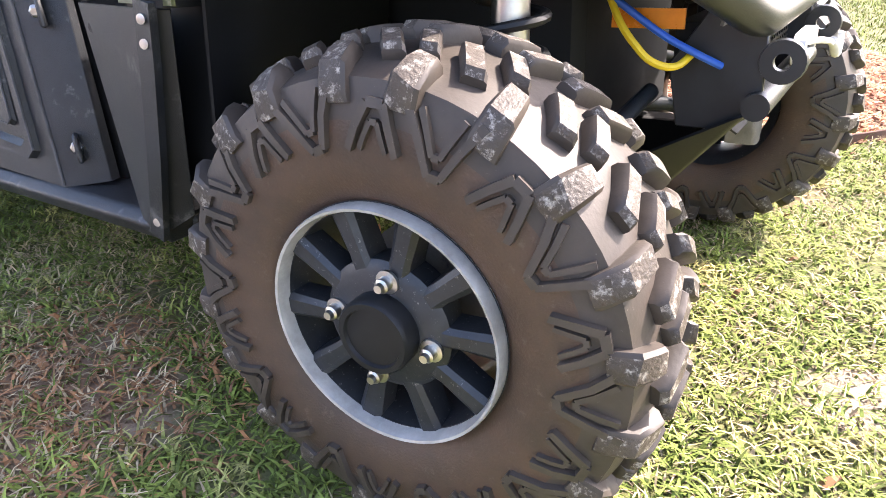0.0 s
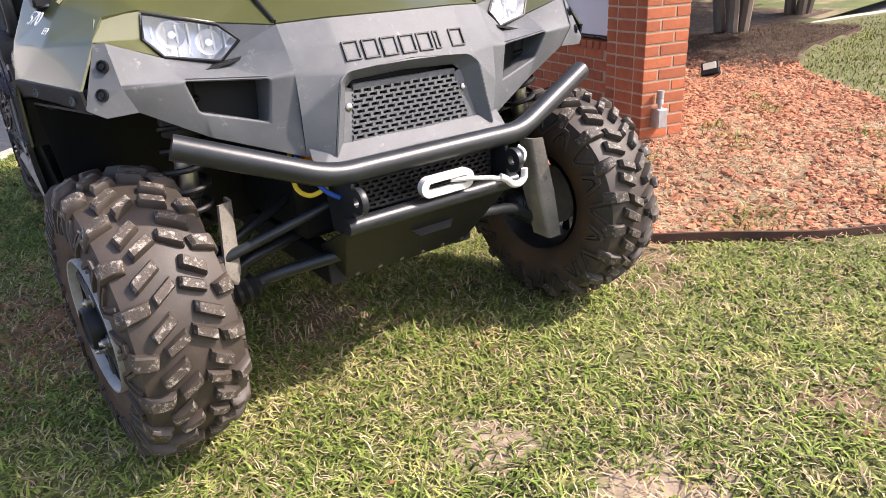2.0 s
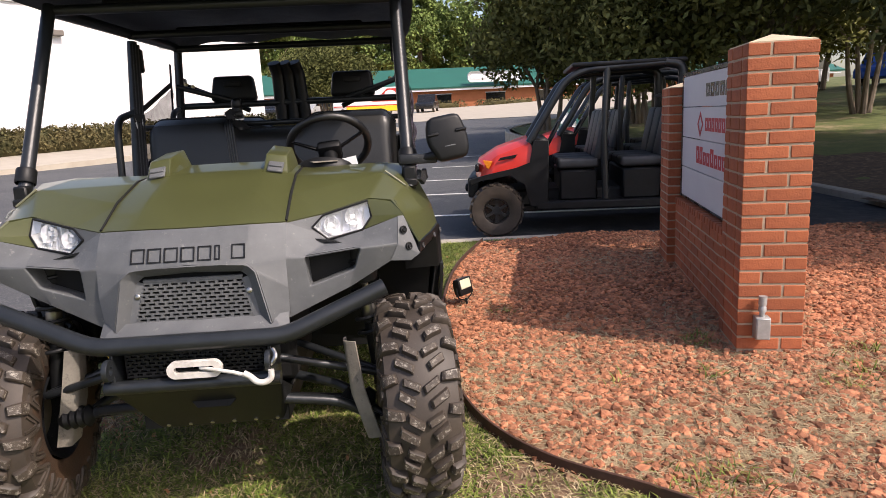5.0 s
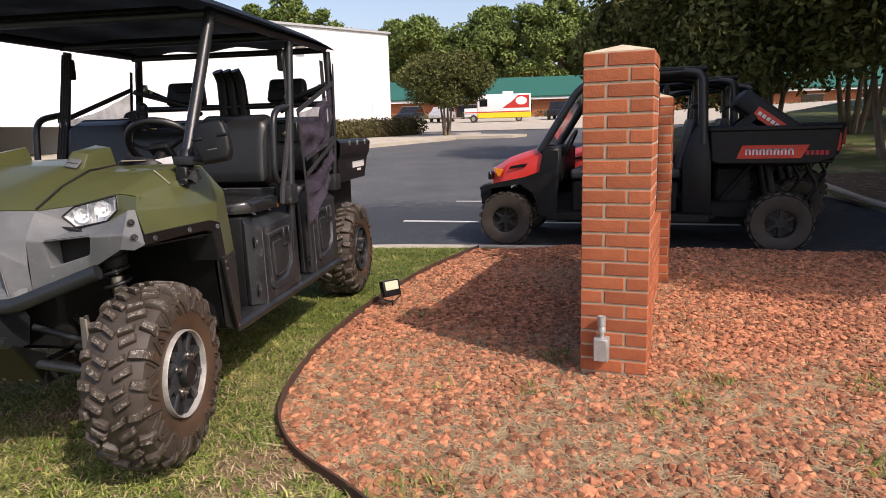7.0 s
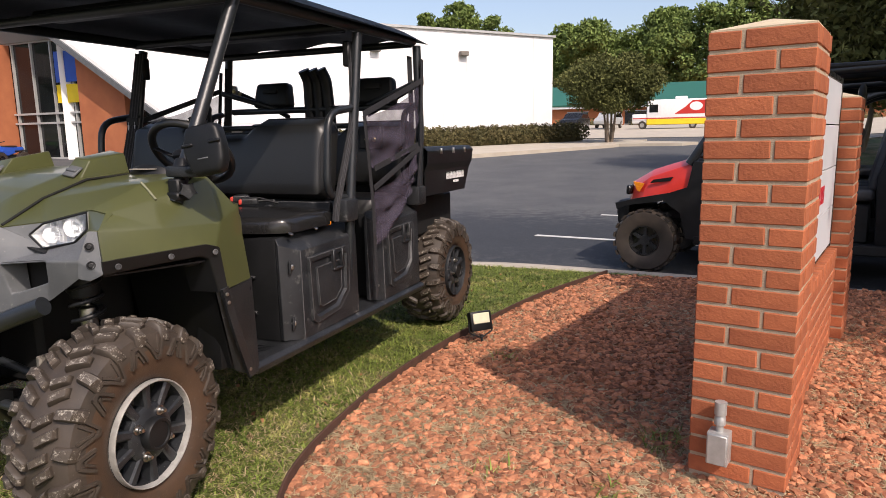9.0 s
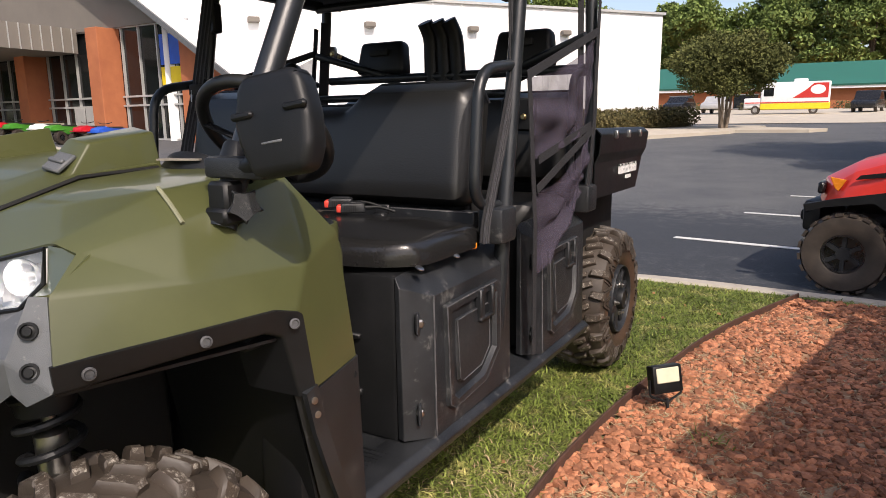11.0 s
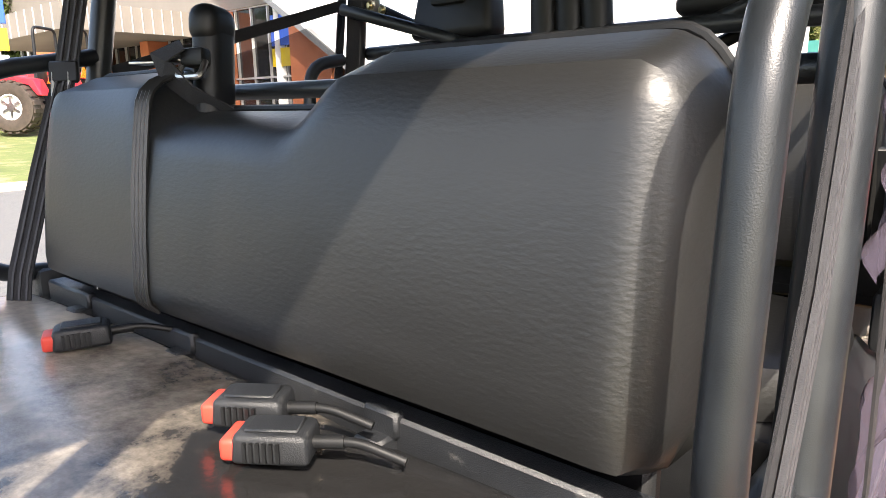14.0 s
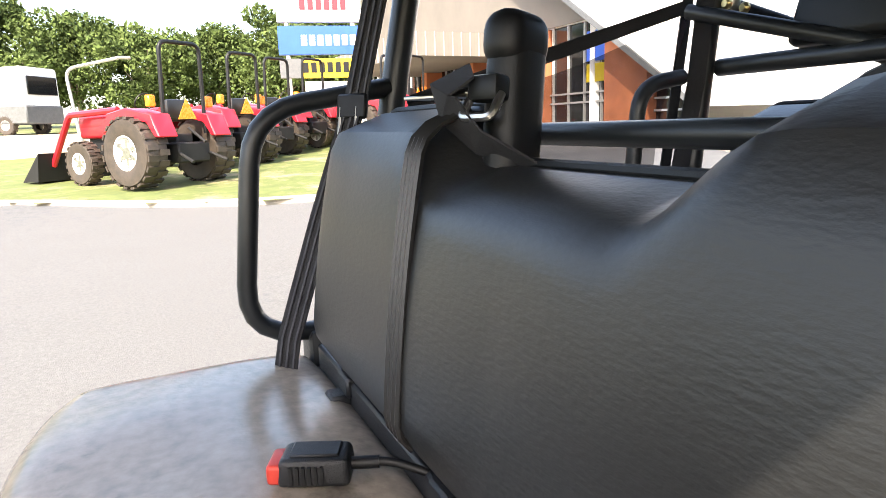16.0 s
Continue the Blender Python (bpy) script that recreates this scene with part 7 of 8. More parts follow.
        bm = bmesh.new()
        for k in range(7):
            x = 2.45 + k * 0.064
            for lo, hi in (((0, 0), (0.016, 0.06)), ((0.034, 0), (0.05, 0.06)), ((0, 0.046), (0.05, 0.06))):
                box(bm, (x + lo[0], s * 0.7195 - 0.003, 0.99 + lo[1]), (x + hi[0], s * 0.7195 + 0.003, 0.99 + hi[1]))
        part("decal_blocks", bm, M_WHITE, u, "white name blocks")
        part("model_blocks", boxes(*[((2.99 + k * 0.042, s * 0.7165 - 0.002, 0.985), (3.02 + k * 0.042, s * 0.7165 + 0.002, 1.03)) for k in range(5)]), M_DECALRED, u)
        part("tail_light", boxes(((3.235, s * 0.66 - 0.03, 1.02), (3.295, s * 0.66 + 0.06, 1.20)), bevel=0.01), M_RED, u, "red tail light")
    part("bed_floor", boxes(((2.14, -0.66, 0.90), (3.24, 0.66, 0.95)), ((2.12, -0.66, 0.92), (2.17, 0.66, 1.25)), ((3.20, -0.66, 0.92), (3.25, 0.66, 1.24)), bevel=0.01), M_BLACK, u)
    return u


M_SEATG = paint("dark_grey_seat_vinyl", (0.060, 0.062, 0.066), (0.035, 0.036, 0.038), 8, (0.45, 0.6), bump=0.1, bump_scale=200)
RED_M = pose(1.829, 5.957, -0.085, 0, 0, -9.7)
red_one = red_utv(RED_M, "red and black crew utility vehicle parked beyond the kerb")
copy_thing(red_one, RED_M @ at(0.45, 1.85, -0.005))
copy_thing(red_one, RED_M @ at(0.85, 3.7, -0.01))
# goods lying in the near vehicle's bed
tray = thing("equipment_tray", "grey metal tray leaning in the cargo bed", "tray", m=RED_M @ pose(2.34, -0.25, 1.19, 0, -42, 0))
part("tray_plate", boxes(((-0.30, -0.3, -0.02), (0.28, 0.3, 0.02)), bevel=0.008), M_GREY, tray)
for y in (-0.32, 0.29):
    part("tray_rim", boxes(((-0.30, y, -0.03), (0.28, y + 0.03, 0.05)), bevel=0.006), M_BLACK, tray)
cover = thing("equipment_cover", "tipped black equipment cover with a red label in the cargo bed", "cover", m=RED_M @ pose(2.74, -0.2, 1.32, 0, 36, 0))
part("cover_shell", box(bmesh.new(), (-0.42, -0.36, -0.10), (0.40, 0.36, 0.10), None, 0.03, 2), M_BLACK, cover)
part("cover_label", boxes(((-0.22, -0.366, -0.085), (0.10, -0.359, 0.02))), M_REDPAINT, cover, "red label")
part("label_blocks", boxes(*[((-0.19 + k * 0.05, -0.369, -0.05), (-0.155 + k * 0.05, -0.364, -0.015)) for k in range(5)]), M_WHITE, cover)

# parking lines
for k in range(5):
    x, y = 0.12 + 0.44 * k, 7.17 + 2.53 * k
    ln = part("parking_line", boxes(((0, -0.05, 0), (4.6, 0.05, 0.006))), M_LINE)
    ln.matrix_world = pose(x, y, lot_z(x, y) + 0.004, 0, 0, -7.0)
    structure(ln, "white painted parking line", "road marking")

# ---- buildings ----
white = thing("white_building", "large plain white metal-clad building", "building", m=pose(-7.2, 38.4, 0, 0, 0, 51))
zb = lot_z(-7, 38)
part("wall", boxes(((-25.5, 0, zb - 1), (0, 22, 6.9))), M_WALLW, white, smooth=False)
part("roof_trim", boxes(((-25.6, -0.12, 6.9), (0.12, 22.1, 7.02))), M_ALU, white)
bm = bmesh.new()
for k in range(17):
    box(bm, (-25.4 + k * 1.5, -0.03, zb), (-25.32 + k * 1.5, 0.0, 6.9))
part("wall_seam", bm, M_WALLW, white)
for k in range(4):
    part("wall_lamp", boxes(((-6.4 - k * 5.2, -0.35, 5.6), (-5.9 - k * 5.2, 0, 5.85)), bevel=0.04), M_SOFFIT, white)



def leaf_cloud(name, material, clumps, leaves, size, seed, parent=None, label=""):
    """Leaves: small folded quads, thick on the shells of many clumps. clumps: (centre, radii)."""
    rng = np.random.default_rng(seed)
    verts, faces = [], []
    for c, r in clumps:
        n = int(leaves)
        d = rng.normal(size=(n, 3))
        d /= np.linalg.norm(d, axis=1)[:, None]
        q = np.array(c) + d * np.array(r) * (rng.uniform(0.55, 1.0, (n, 1)) ** 0.5) * (1 + 0.18 * np.sin(d[:, :1] * 9 + d[:, 1:2] * 7 + d[:, 2:] * 11))
        u = rng.normal(size=(n, 3))
        u /= np.linalg.norm(u, axis=1)[:, None]
        w = np.cross(u, rng.normal(size=(n, 3)))
        w /= np.linalg.norm(w, axis=1)[:, None] + 1e-9
        s = size * rng.uniform(0.6, 1.4, (n, 1))
        a, b, e, f = q - u * s, q + w * s * 0.5, q + u * s, q - w * s * 0.5
        i = len(verts)
        verts += np.stack([a, b, e, f], 1).reshape(-1, 3).tolist()
        faces += [(i + 4 * k, i + 4 * k + 1, i + 4 * k + 2, i + 4 * k + 3) for k in range(n)]
    ob = raw_mesh(name, verts, faces, material)
    if parent:
        ob.parent = parent
    if label:
        ob["label"] = label
    return ob


def hedge(p, q, h, d, label, group=""):
    hd = thing("hedge", label, "hedge", group)
    p, q = Vector(p), Vector(q)
    n = max(2, int((q - p).length / (d * 0.7)))
    cl = [((*(p + (q - p) * (k / n)).xy, (p + (q - p) * (k / n)).z + h * 0.5), (d * 0.65, d * 0.65, h * 0.52)) for k in range(n + 1)]
    leaf_cloud("leaves", M_HEDGE, cl, 1500 if h < 1.3 else 300, 0.07 if h < 1.3 else 0.12, int(h * 100), hd)
    a = math.atan2(q.y - p.y, q.x - p.x)
    part("twig_core", box(bmesh.new(), (0, -d * 0.4, 0), ((q - p).length, d * 0.4, h * 0.8), at(*p) @ Matrix.Rotation(a, 4, "Z") @ Matrix.Rotation(-math.asin((q.z - p.z) / (q - p).length), 4, "Y"), 0.2, 2), M_HEDGE, hd)


hedge((-15.2, 21.5, lot_z(-15, 21.5) + 0.1), (-5.6, 37.0, lot_z(0, 37) + 0.1), 1.0, 1.3, "low clipped brown-green hedge along the white wall")
structure(flat_sheet("pavement", [(-15.0, 17.5), (-12.4, 16.5), (-2.6, 32.0), (-1.6, 37.5), (-6.5, 39.5), (-18, 21)], lambda x, y: lot_z(x, y) + 0.13, M_CONCRETE, 0.3), "pale concrete walk by the white building", "pavement")

green = thing("green_roofed_building", "long brick building with a green metal roof", "building", m=pose(0, 84, 0, 0, 0, 3))
zg = lot_z(0, 70) + 0.5
part("wall", boxes(((-40, 0, zg - 1), (60, 20, zg + 2.05))), M_WALLB, green, smooth=False)
part("fascia", boxes(((-40.5, -0.8, zg + 2.05), (60.5, -0.6, zg + 2.3))), M_WHITE, green)
part("roof", shell([(-41, -0.9, zg + 2.3), (61, -0.9, zg + 2.3), (61, 8, zg + 5.2), (-41, 8, zg + 5.2)], [(0, 1, 2, 3)], 0.2, 0), M_ROOFG, green)
bm = bmesh.new()
for k in range(100):
    box(bm, (-40.5 + k, -0.02, 0), (-40.44 + k, 9.5, 0.08), at(0, -0.9, zg + 2.32) @ Matrix.Rotation(math.atan2(2.9, 8.9), 4, "X"))
part("roof_seam", bm, M_ROOFG, green)
part("name_board", boxes(((9.5, -1.3, zg + 2.9), (16.5, -1.0, zg + 4.2)), bevel=0.5, seg=4), M_WHITE, green)
for k in range(12):
    w = new("window")
    w.parent = green
    part("pane", boxes(((-30 + k * 7, -0.06, zg + 0.1), (-27.5 + k * 7, 0.02, zg + 1.6))), M_WINDOW, w)
    for z in (zg, zg + 1.6):
        part("frame", boxes(((-30.1 + k * 7, -0.1, z), (-27.4 + k * 7, -0.02, z + 0.1))), M_ALU, w)
for k in range(7):
    hedge((-16 + k * 9, 80, zg - 0.7), (-10 + k * 9, 80.3, zg - 0.7), 1.4, 1.6, "dark green clipped shrubs before the brick wall", "shrubs before the brick wall")
structure(grid_sheet("pavement", -30, 42, 40, 82, 3.0, lambda x, y: lot_z(x, y) + 0.03, M_CONCRETE, lambda x, y: y > 43 + 0.12 * x), "pale concrete lot before the far building", "pavement")

# delivery van in white, yellow and red
van = thing("step_van", "white step van with yellow base and red side panel", "van", m=pose(-2.3, 62.6, lot_z(0, 62.6), 0, 0, 3) @ Matrix.Diagonal((0.74, 0.8, 0.86, 1)))
part("body", boxes(((-2.6, -1.1, 0.95), (4.2, 1.1, 3.0)), ((-4.3, -1.0, 0.6), (-2.5, 1.0, 1.55)), bevel=0.12, seg=3), M_WHITE, van)
part("lower_body", boxes(((-2.6, -1.12, 0.45), (4.25, 1.12, 1.05)), bevel=0.05), M_YELLOWP, van, "yellow lower body")
part("stripe", boxes(((-4.2, -1.13, 1.05), (4.1, -1.11, 1.15))), M_RED, van)
part("side_panel", plate([(0.6, 1.5), (4.0, 1.5), (4.0, 2.85), (2.6, 2.85), (1.8, 2.2)], 0.02, at(0, -1.11, 0) @ Matrix.Rotation(radians(90), 4, "X")), M_RED, van, "red side panel")
part("emblem", lathe(bmesh.new(), [(0.6, 0), (0.6, 0.02), (0, 0.02)], 24, at(3.0, -1.13, 2.25) @ rot_to((0, -1, 0)) @ Matrix.Diagonal((1.2, 0.72, 1, 1))), M_WHITE, van)
part("window", boxes(((-2.3, -1.12, 1.7), (-1.3, -1.09, 2.5)), bevel=0.03), M_WINDOW, van)
part("windscreen", boxes(((-2.66, -0.9, 1.7), (-2.58, 0.9, 2.6)), bevel=0.03), M_WINDOW, van)
part("roof_vent", boxes(((0.6, -0.6, 3.0), (2.0, 0.6, 3.3)), bevel=0.1, seg=2), M_WHITE, van)
for x in (-3.1, 2.7):
    for y in (-0.95, 0.95):
        simple_wheel(van, x, y, 0.42, 0.42, 0.25, True, 0.55, M_RIMLIP).matrix_basis = at(x, y, 0.42) @ Matrix.Rotation(radians(90 if y < 0 else -90), 4, "X")


def car(m, paint_mat, label, L=4.7, H=1.5, pick=False):
    c = thing("car", label, "car", "parked cars", m)
    prof = [(-L / 2, 0.35), (-L / 2, 0.75), (-L / 2 + 0.2, 0.88), (-L * 0.22, 0.98), (-L * 0.10, H), (L * 0.20, H), (L * 0.30, 1.02), (L / 2, 0.98), (L / 2, 0.35)] if pick else \
           [(-L / 2, 0.35), (-L / 2, 0.7), (-L / 2 + 0.2, 0.85), (-L * 0.22, 0.98), (-L * 0.08, H), (L * 0.30, H), (L * 0.46, 1.0), (L / 2, 0.9), (L / 2, 0.35)]
    part("body", plate(prof, 1.75, at(0, 0.875, 0) @ Matrix.Rotation(radians(90), 4, "X"), 0.07, 2), paint_mat, c)
    side_glass = [(-L * 0.19, 1.0), (-L * 0.08, H - 0.08), (L * 0.16 if pick else L * 0.28, H - 0.08), (L * 0.22 if pick else L * 0.40, 1.0)]
    part("windows", plate(side_glass, 1.78, at(0, 0.89, 0) @ Matrix.Rotation(radians(90), 4, "X"), 0.02), M_WINDOW, c)
    for x in (-L * 0.31, L * 0.31):
        for y in (-0.78, 0.78):
            simple_wheel(c, x, y, 0.35, 0.35, 0.22, True, 0.6, M_RIMLIP).matrix_basis = at(x, y, 0.35) @ Matrix.Rotation(radians(90 if y < 0 else -90), 4, "X")


car(pose(3.6, 66, lot_z(0, 66), 0, 0, 80), M_BLACKGLOSS, "black pickup truck parked before the brick building", 5.2, 1.75, True)
car(pose(-8.2, 66, lot_z(0, 69), 0, 0, 85), M_ALU, "silver car parked beside the van")
car(pose(-11.5, 66, lot_z(0, 69), 0, 0, 85), M_BLACKGLOSS, "dark car parked beside the van")
for k, (mm, nm) in enumerate(((M_WHITE, "white"), (M_BLUEP, "bright blue"), (M_ALU, "silver"), (M_BLACKGLOSS, "black"))):
    car(pose(22 + k * 3.0, 33 - k * 2.6, 0.062 * (math.hypot(17 + k * 3, 29 - k * 2.6) - 5) + 0.02, 0, 0, 40), mm, nm + " car parked on the slope beyond the trees", 4.6, 1.65)


# ---- trees ----
def tree(x, y, z, h, crown_w, trunk_h, seed, material, label, group="", clumps=26, leaves=240, size=0.16, trunk_r=0.16, stems=1, crown_flat=0.8, lean=(0.0, 0.0)):
    rng = random.Random(seed)
    t = thing("tree", label, "tree", group, pose(x, y, z))
    bm = bmesh.new()
    cl = []
    for s in range(stems):
        a0 = 2 * math.pi * s / stems + rng.uniform(-0.4, 0.4)
        sp = 0.0 if stems == 1 else 0.24 if h < 7 else 0.35
        fr = 0.1 if h < 7 else 0.16
        foot = Vector((fr * math.cos(a0) * (stems > 1), fr * math.sin(a0) * (stems > 1), -0.3))
        fork = foot + Vector((math.cos(a0) * sp * trunk_h * 0.5, math.sin(a0) * sp * trunk_h * 0.5, trunk_h + 0.3))
        mid = (foot + fork) / 2 + Vector((rng.uniform(-1, 1), rng.uniform(-1, 1), 0)) * trunk_r * 0.7
        tube(bm, rounded([foot, mid, fork], 0.8), trunk_r, 8, r_end=trunk_r * 0.6)
        for k in range(max(3, 7 // stems)):
            a = a0 + 2 * math.pi * k / max(3, 7 // stems) + rng.uniform(-0.5, 0.5)
            e = fork + Vector((math.cos(a) * crown_w * rng.uniform(0.2, 0.4), math.sin(a) * crown_w * rng.uniform(0.2, 0.4), (h - trunk_h) * rng.uniform(0.25, 0.75)))
            tube(bm, rounded([fork, (fork + e) / 2 + Vector((0, 0, 0.1 * h * rng.random())), e], 0.5), trunk_r * 0.5, 6, r_end=trunk_r * 0.12)
    part("trunk", bm, M_BARK, t)
    cz = trunk_h + (h - trunk_h) * 0.5
    for k in range(clumps):
        a, rr, v = rng.uniform(0, 6.283), math.sqrt(rng.random()), rng.uniform(-1, 1)
        w = math.sqrt(max(0.05, 1 - v * v * 0.8)) * crown_w * 0.5
        r = crown_w * rng.uniform(0.12, 0.2)
        cl.append(((lean[0] + rr * w * math.cos(a), lean[1] + rr * w * math.sin(a), cz + v * (h - trunk_h) * 0.45), (r, r, r * crown_flat)))
    leaf_cloud("crown", material, cl, leaves, size, seed, t)


tree(-3.25, 34.6, lot_z(0, 34.6), 4.35, 4.5, 2.0, 5, M_LEAFD, "round-headed brown-green tree on an island of the lot", "", 80, 520, 0.075, 0.085, 4, 0.7)
structure(flat_sheet("traffic_island", [(-5.5, 33.6), (-3, 32.8), (0.5, 33), (1.2, 34), (-2, 36), (-5, 36)], lambda x, y: lot_z(x, y) + 0.14, M_CONCRETE, 0.3), "kerbed island in the lot", "pavement")
rng0 = random.Random(77)
for k in range(26):
    x = -44 + k * 4.4 + rng0.uniform(-1.5, 1.5)
    tree(x, 112 + rng0.uniform(-4, 10), 3.6, rng0.uniform(14, 19), rng0.uniform(8, 11), 4, 100 + k, M_LEAF, "tall green tree of the wood behind the building", "wood behind the building", 46, 300, 0.30, 0.3)
for x, y, h in ((-47.5, 113, 19.5), (-42.5, 113, 21.0), (-38.8, 114, 20.0)):
    tree(x, y, 3.6, h, 8.0, 5, int(160 - x), M_LEAF, "tall green tree of the wood behind the building", "wood behind the building", 46, 300, 0.30, 0.3)


def hill_z(x, y):
    """The lawn beyond the red vehicles climbs gently."""
    return 0.0 + 0.062 * max(0.0, math.hypot(x - 5, y - 4) - 5.0)


HILL = [(6.6, 4.25), (6.9, 7.5), (6.9, 11.0), (5.8, 14.0), (4.5, 17.5), (4.7, 21.5), (9.0, 27.0), (15.0, 34.0), (22.0, 44.0), (70.0, 44.0), (70.0, 0.5), (22.0, 2.9), (12.0, 3.8)]
structure(grid_sheet("mulch_bank", 1.5, 70.0, 0.0, 45.0, 0.5, lambda x, y: hill_z(x, y) + 0.01, M_MULCH, lambda x, y: inside(HILL, x, y) and math.hypot(x - 6, y - 6.5) < 5.4 + 0.8 * noise.noise((x * 0.4, y * 0.4, 4))), "brown mulch bank under the crape myrtles", "mulch")
structure(grid_sheet("lawn", 1.5, 70.0, 0.0, 45.0, 0.75, hill_z, M_LAWN, lambda x, y: inside(HILL, x, y)), "shaded lawn climbing beyond the red vehicles", "lawn")
structure(ribbon("kerb", smooth_path([(6.55, 4.2), (6.85, 7.5), (6.85, 11.0), (5.75, 14.0), (4.45, 17.5), (4.65, 21.5), (9.0, 27.0), (15.0, 34.0), (22.0, 44.0)], 5), 0.08, -0.4, 0.04, M_KERB, 0.02, hill_z), "concrete kerb of the far lawn", "kerb")
# Those at (10.6, 4.4) and (13.0, 7.2) are unseen, added to shade the lawn
for k, (x, y, h) in enumerate(((5.72, 3.72, 5.6), (9.0, 6.2, 5.8), (7.7, 3.75, 5.4), (11.4, 20.0, 8.5), (14.2, 25.0, 9.0), (15.0, 18.0, 8.5), (19.5, 20.0, 9.5), (18.5, 33.0, 10.0), (24.0, 36.0, 11.0), (22.0, 31.0, 11.0), (12.5, 9.5, 6.5), (27.0, 24.0, 10.0), (9.6, 13.5, 7.5), (10.6, 4.4, 5.8), (13.0, 7.2, 6.2), (5.6, 19.8, 7.2), (7.6, 15.6, 7.0), (8.8, 20.5, 7.6))):
    tree(x, y, hill_z(x, y) - 0.02, h, h * 0.85, 1.4 if k > 14 else 2.1 if h < 7 else 2.2, 200 + k, M_LEAFC, "multi-stemmed crape myrtle with pale trunks", "crape myrtles", 60, 640 if k < 3 else 420, 0.05 + 0.006 * h, 0.085 if h < 7 else 0.10, 5 if h < 7 else 4, 0.8, (1.5, -0.7) if k == 0 else (0.5, 0.0) if k == 2 else (0.0, 0.0))


# ---- the dealership, tractors and roadside ----
ZD = 0.5
dealer = thing("dealership", "glass-fronted dealership with brick columns under a wide beige gable roof", "building", m=pose(0, 18.3, ZD))
part("glass_front", plate([(-55, -0.6), (-21.9, -0.6), (-21.9, 4.6), (-22.6, 5.05), (-55, 5.05)], 0.2, at(0, 0.8, 0) @ Matrix.Rotation(radians(90), 4, "X")), M_WINDOW, dealer, "dark glass front", smooth=False)
part("brick_wall", plate([(-21.9, -0.6), (-19.4, -0.6), (-19.4, 3.05), (-21.9, 4.6)], 0.6, at(0, 0.6, 0) @ Matrix.Rotation(radians(90), 4, "X")), M_WALLB, dealer, "orange brick end wall", smooth=False)
part("end_window", plate([(-19.4, -0.6), (-17.0, -0.6), (-17.0, 1.55), (-19.4, 3.05)], 0.1, at(0, 0.6, 0) @ Matrix.Rotation(radians(90), 4, "X")), M_WINDOW, dealer, smooth=False)
for z, x in ((1.1, -17.4), (1.55, -17.9)):
    part("transom", boxes(((-19.4, 0.38, z), (x, 0.48, z + 0.08))), M_ALU, dealer, smooth=False)
for x in (-27.0, -33.0, -39.5, -47.0):
    part("column", boxes(((x - 0.42, -0.5, -0.6), (x + 0.42, 0.6, 5.0)), bevel=0.02), M_WALLB, dealer, "orange brick column", smooth=False)
for k in range(28):
    part("mullion", boxes(((-54 + k * 1.2, 0.5, -0.5), (-53.93 + k * 1.2, 0.6, min(5.0, 4.5 + max(0.0, -21.9 - (-54 + k * 1.2)) * 0.6)))), M_ALU, dealer, smooth=False)
for z in (0.1, 1.6, 2.0, 5.0):
    part("transom", boxes(((-55, 0.48, z), (-21.9, 0.58, z + 0.08))), M_ALU, dealer, smooth=False)
part("glass_door", boxes(((-30.4, 0.44, -0.4), (-29.6, 0.5, 1.6)), ((-29.5, 0.44, -0.4), (-28.7, 0.5, 1.6)), bevel=0.01), M_ALU, dealer, smooth=False)
for z0, mm in ((3.3, M_BLUEP), (2.45, M_YELLOWP)):
    part("window_poster", boxes(((-23.7, 0.45, z0), (-22.1, 0.5, z0 + (1.25 if mm is M_BLUEP else 0.75)))), mm, dealer, smooth=False)
bm = bmesh.new()
prism(bm, [(-16.3, 1.2), (-42.0, 17.1), (-67.7, 1.2), (-67.7, 1.5), (-42.0, 17.4), (-16.3, 1.5)], 12.6, at(0, 12.0, 0) @ Matrix.Rotation(radians(90), 4, "X"))
part("gable_roof", bm, M_WALLW, dealer, "white metal gable roof", smooth=False)
part("roof_edge", prism(bmesh.new(), [(-16.3, 1.1), (-42.0, 17.0), (-42.0, 17.25), (-16.3, 1.35)], 0.1, at(0, -0.6, 0) @ Matrix.Rotation(radians(90), 4, "X")), M_GREY, dealer, smooth=False)
part("gable_infill", plate([(-22.6, 5.05), (-42.0, 17.0), (-55, 9.0), (-55, 5.05)], 0.2, at(0, 0.6, 0) @ Matrix.Rotation(radians(90), 4, "X")), M_SOFFIT, dealer, smooth=False)
part("canopy", boxes(((-42.5, -5.6, 4.1), (-29.5, 0.4, 5.2))), M_SOFFIT, dealer, "ribbed beige entrance canopy", smooth=False)
for k in range(13):
    part("canopy_rib", boxes(((-29.5, -5.5 + k * 0.47, 4.1), (-29.46, -5.46 + k * 0.47, 5.2))), M_ALU, dealer, smooth=False)
    part("canopy_rib", boxes(((-42.4 + k, -5.64, 4.1), (-42.34 + k, -5.6, 5.2))), M_ALU, dealer, smooth=False)


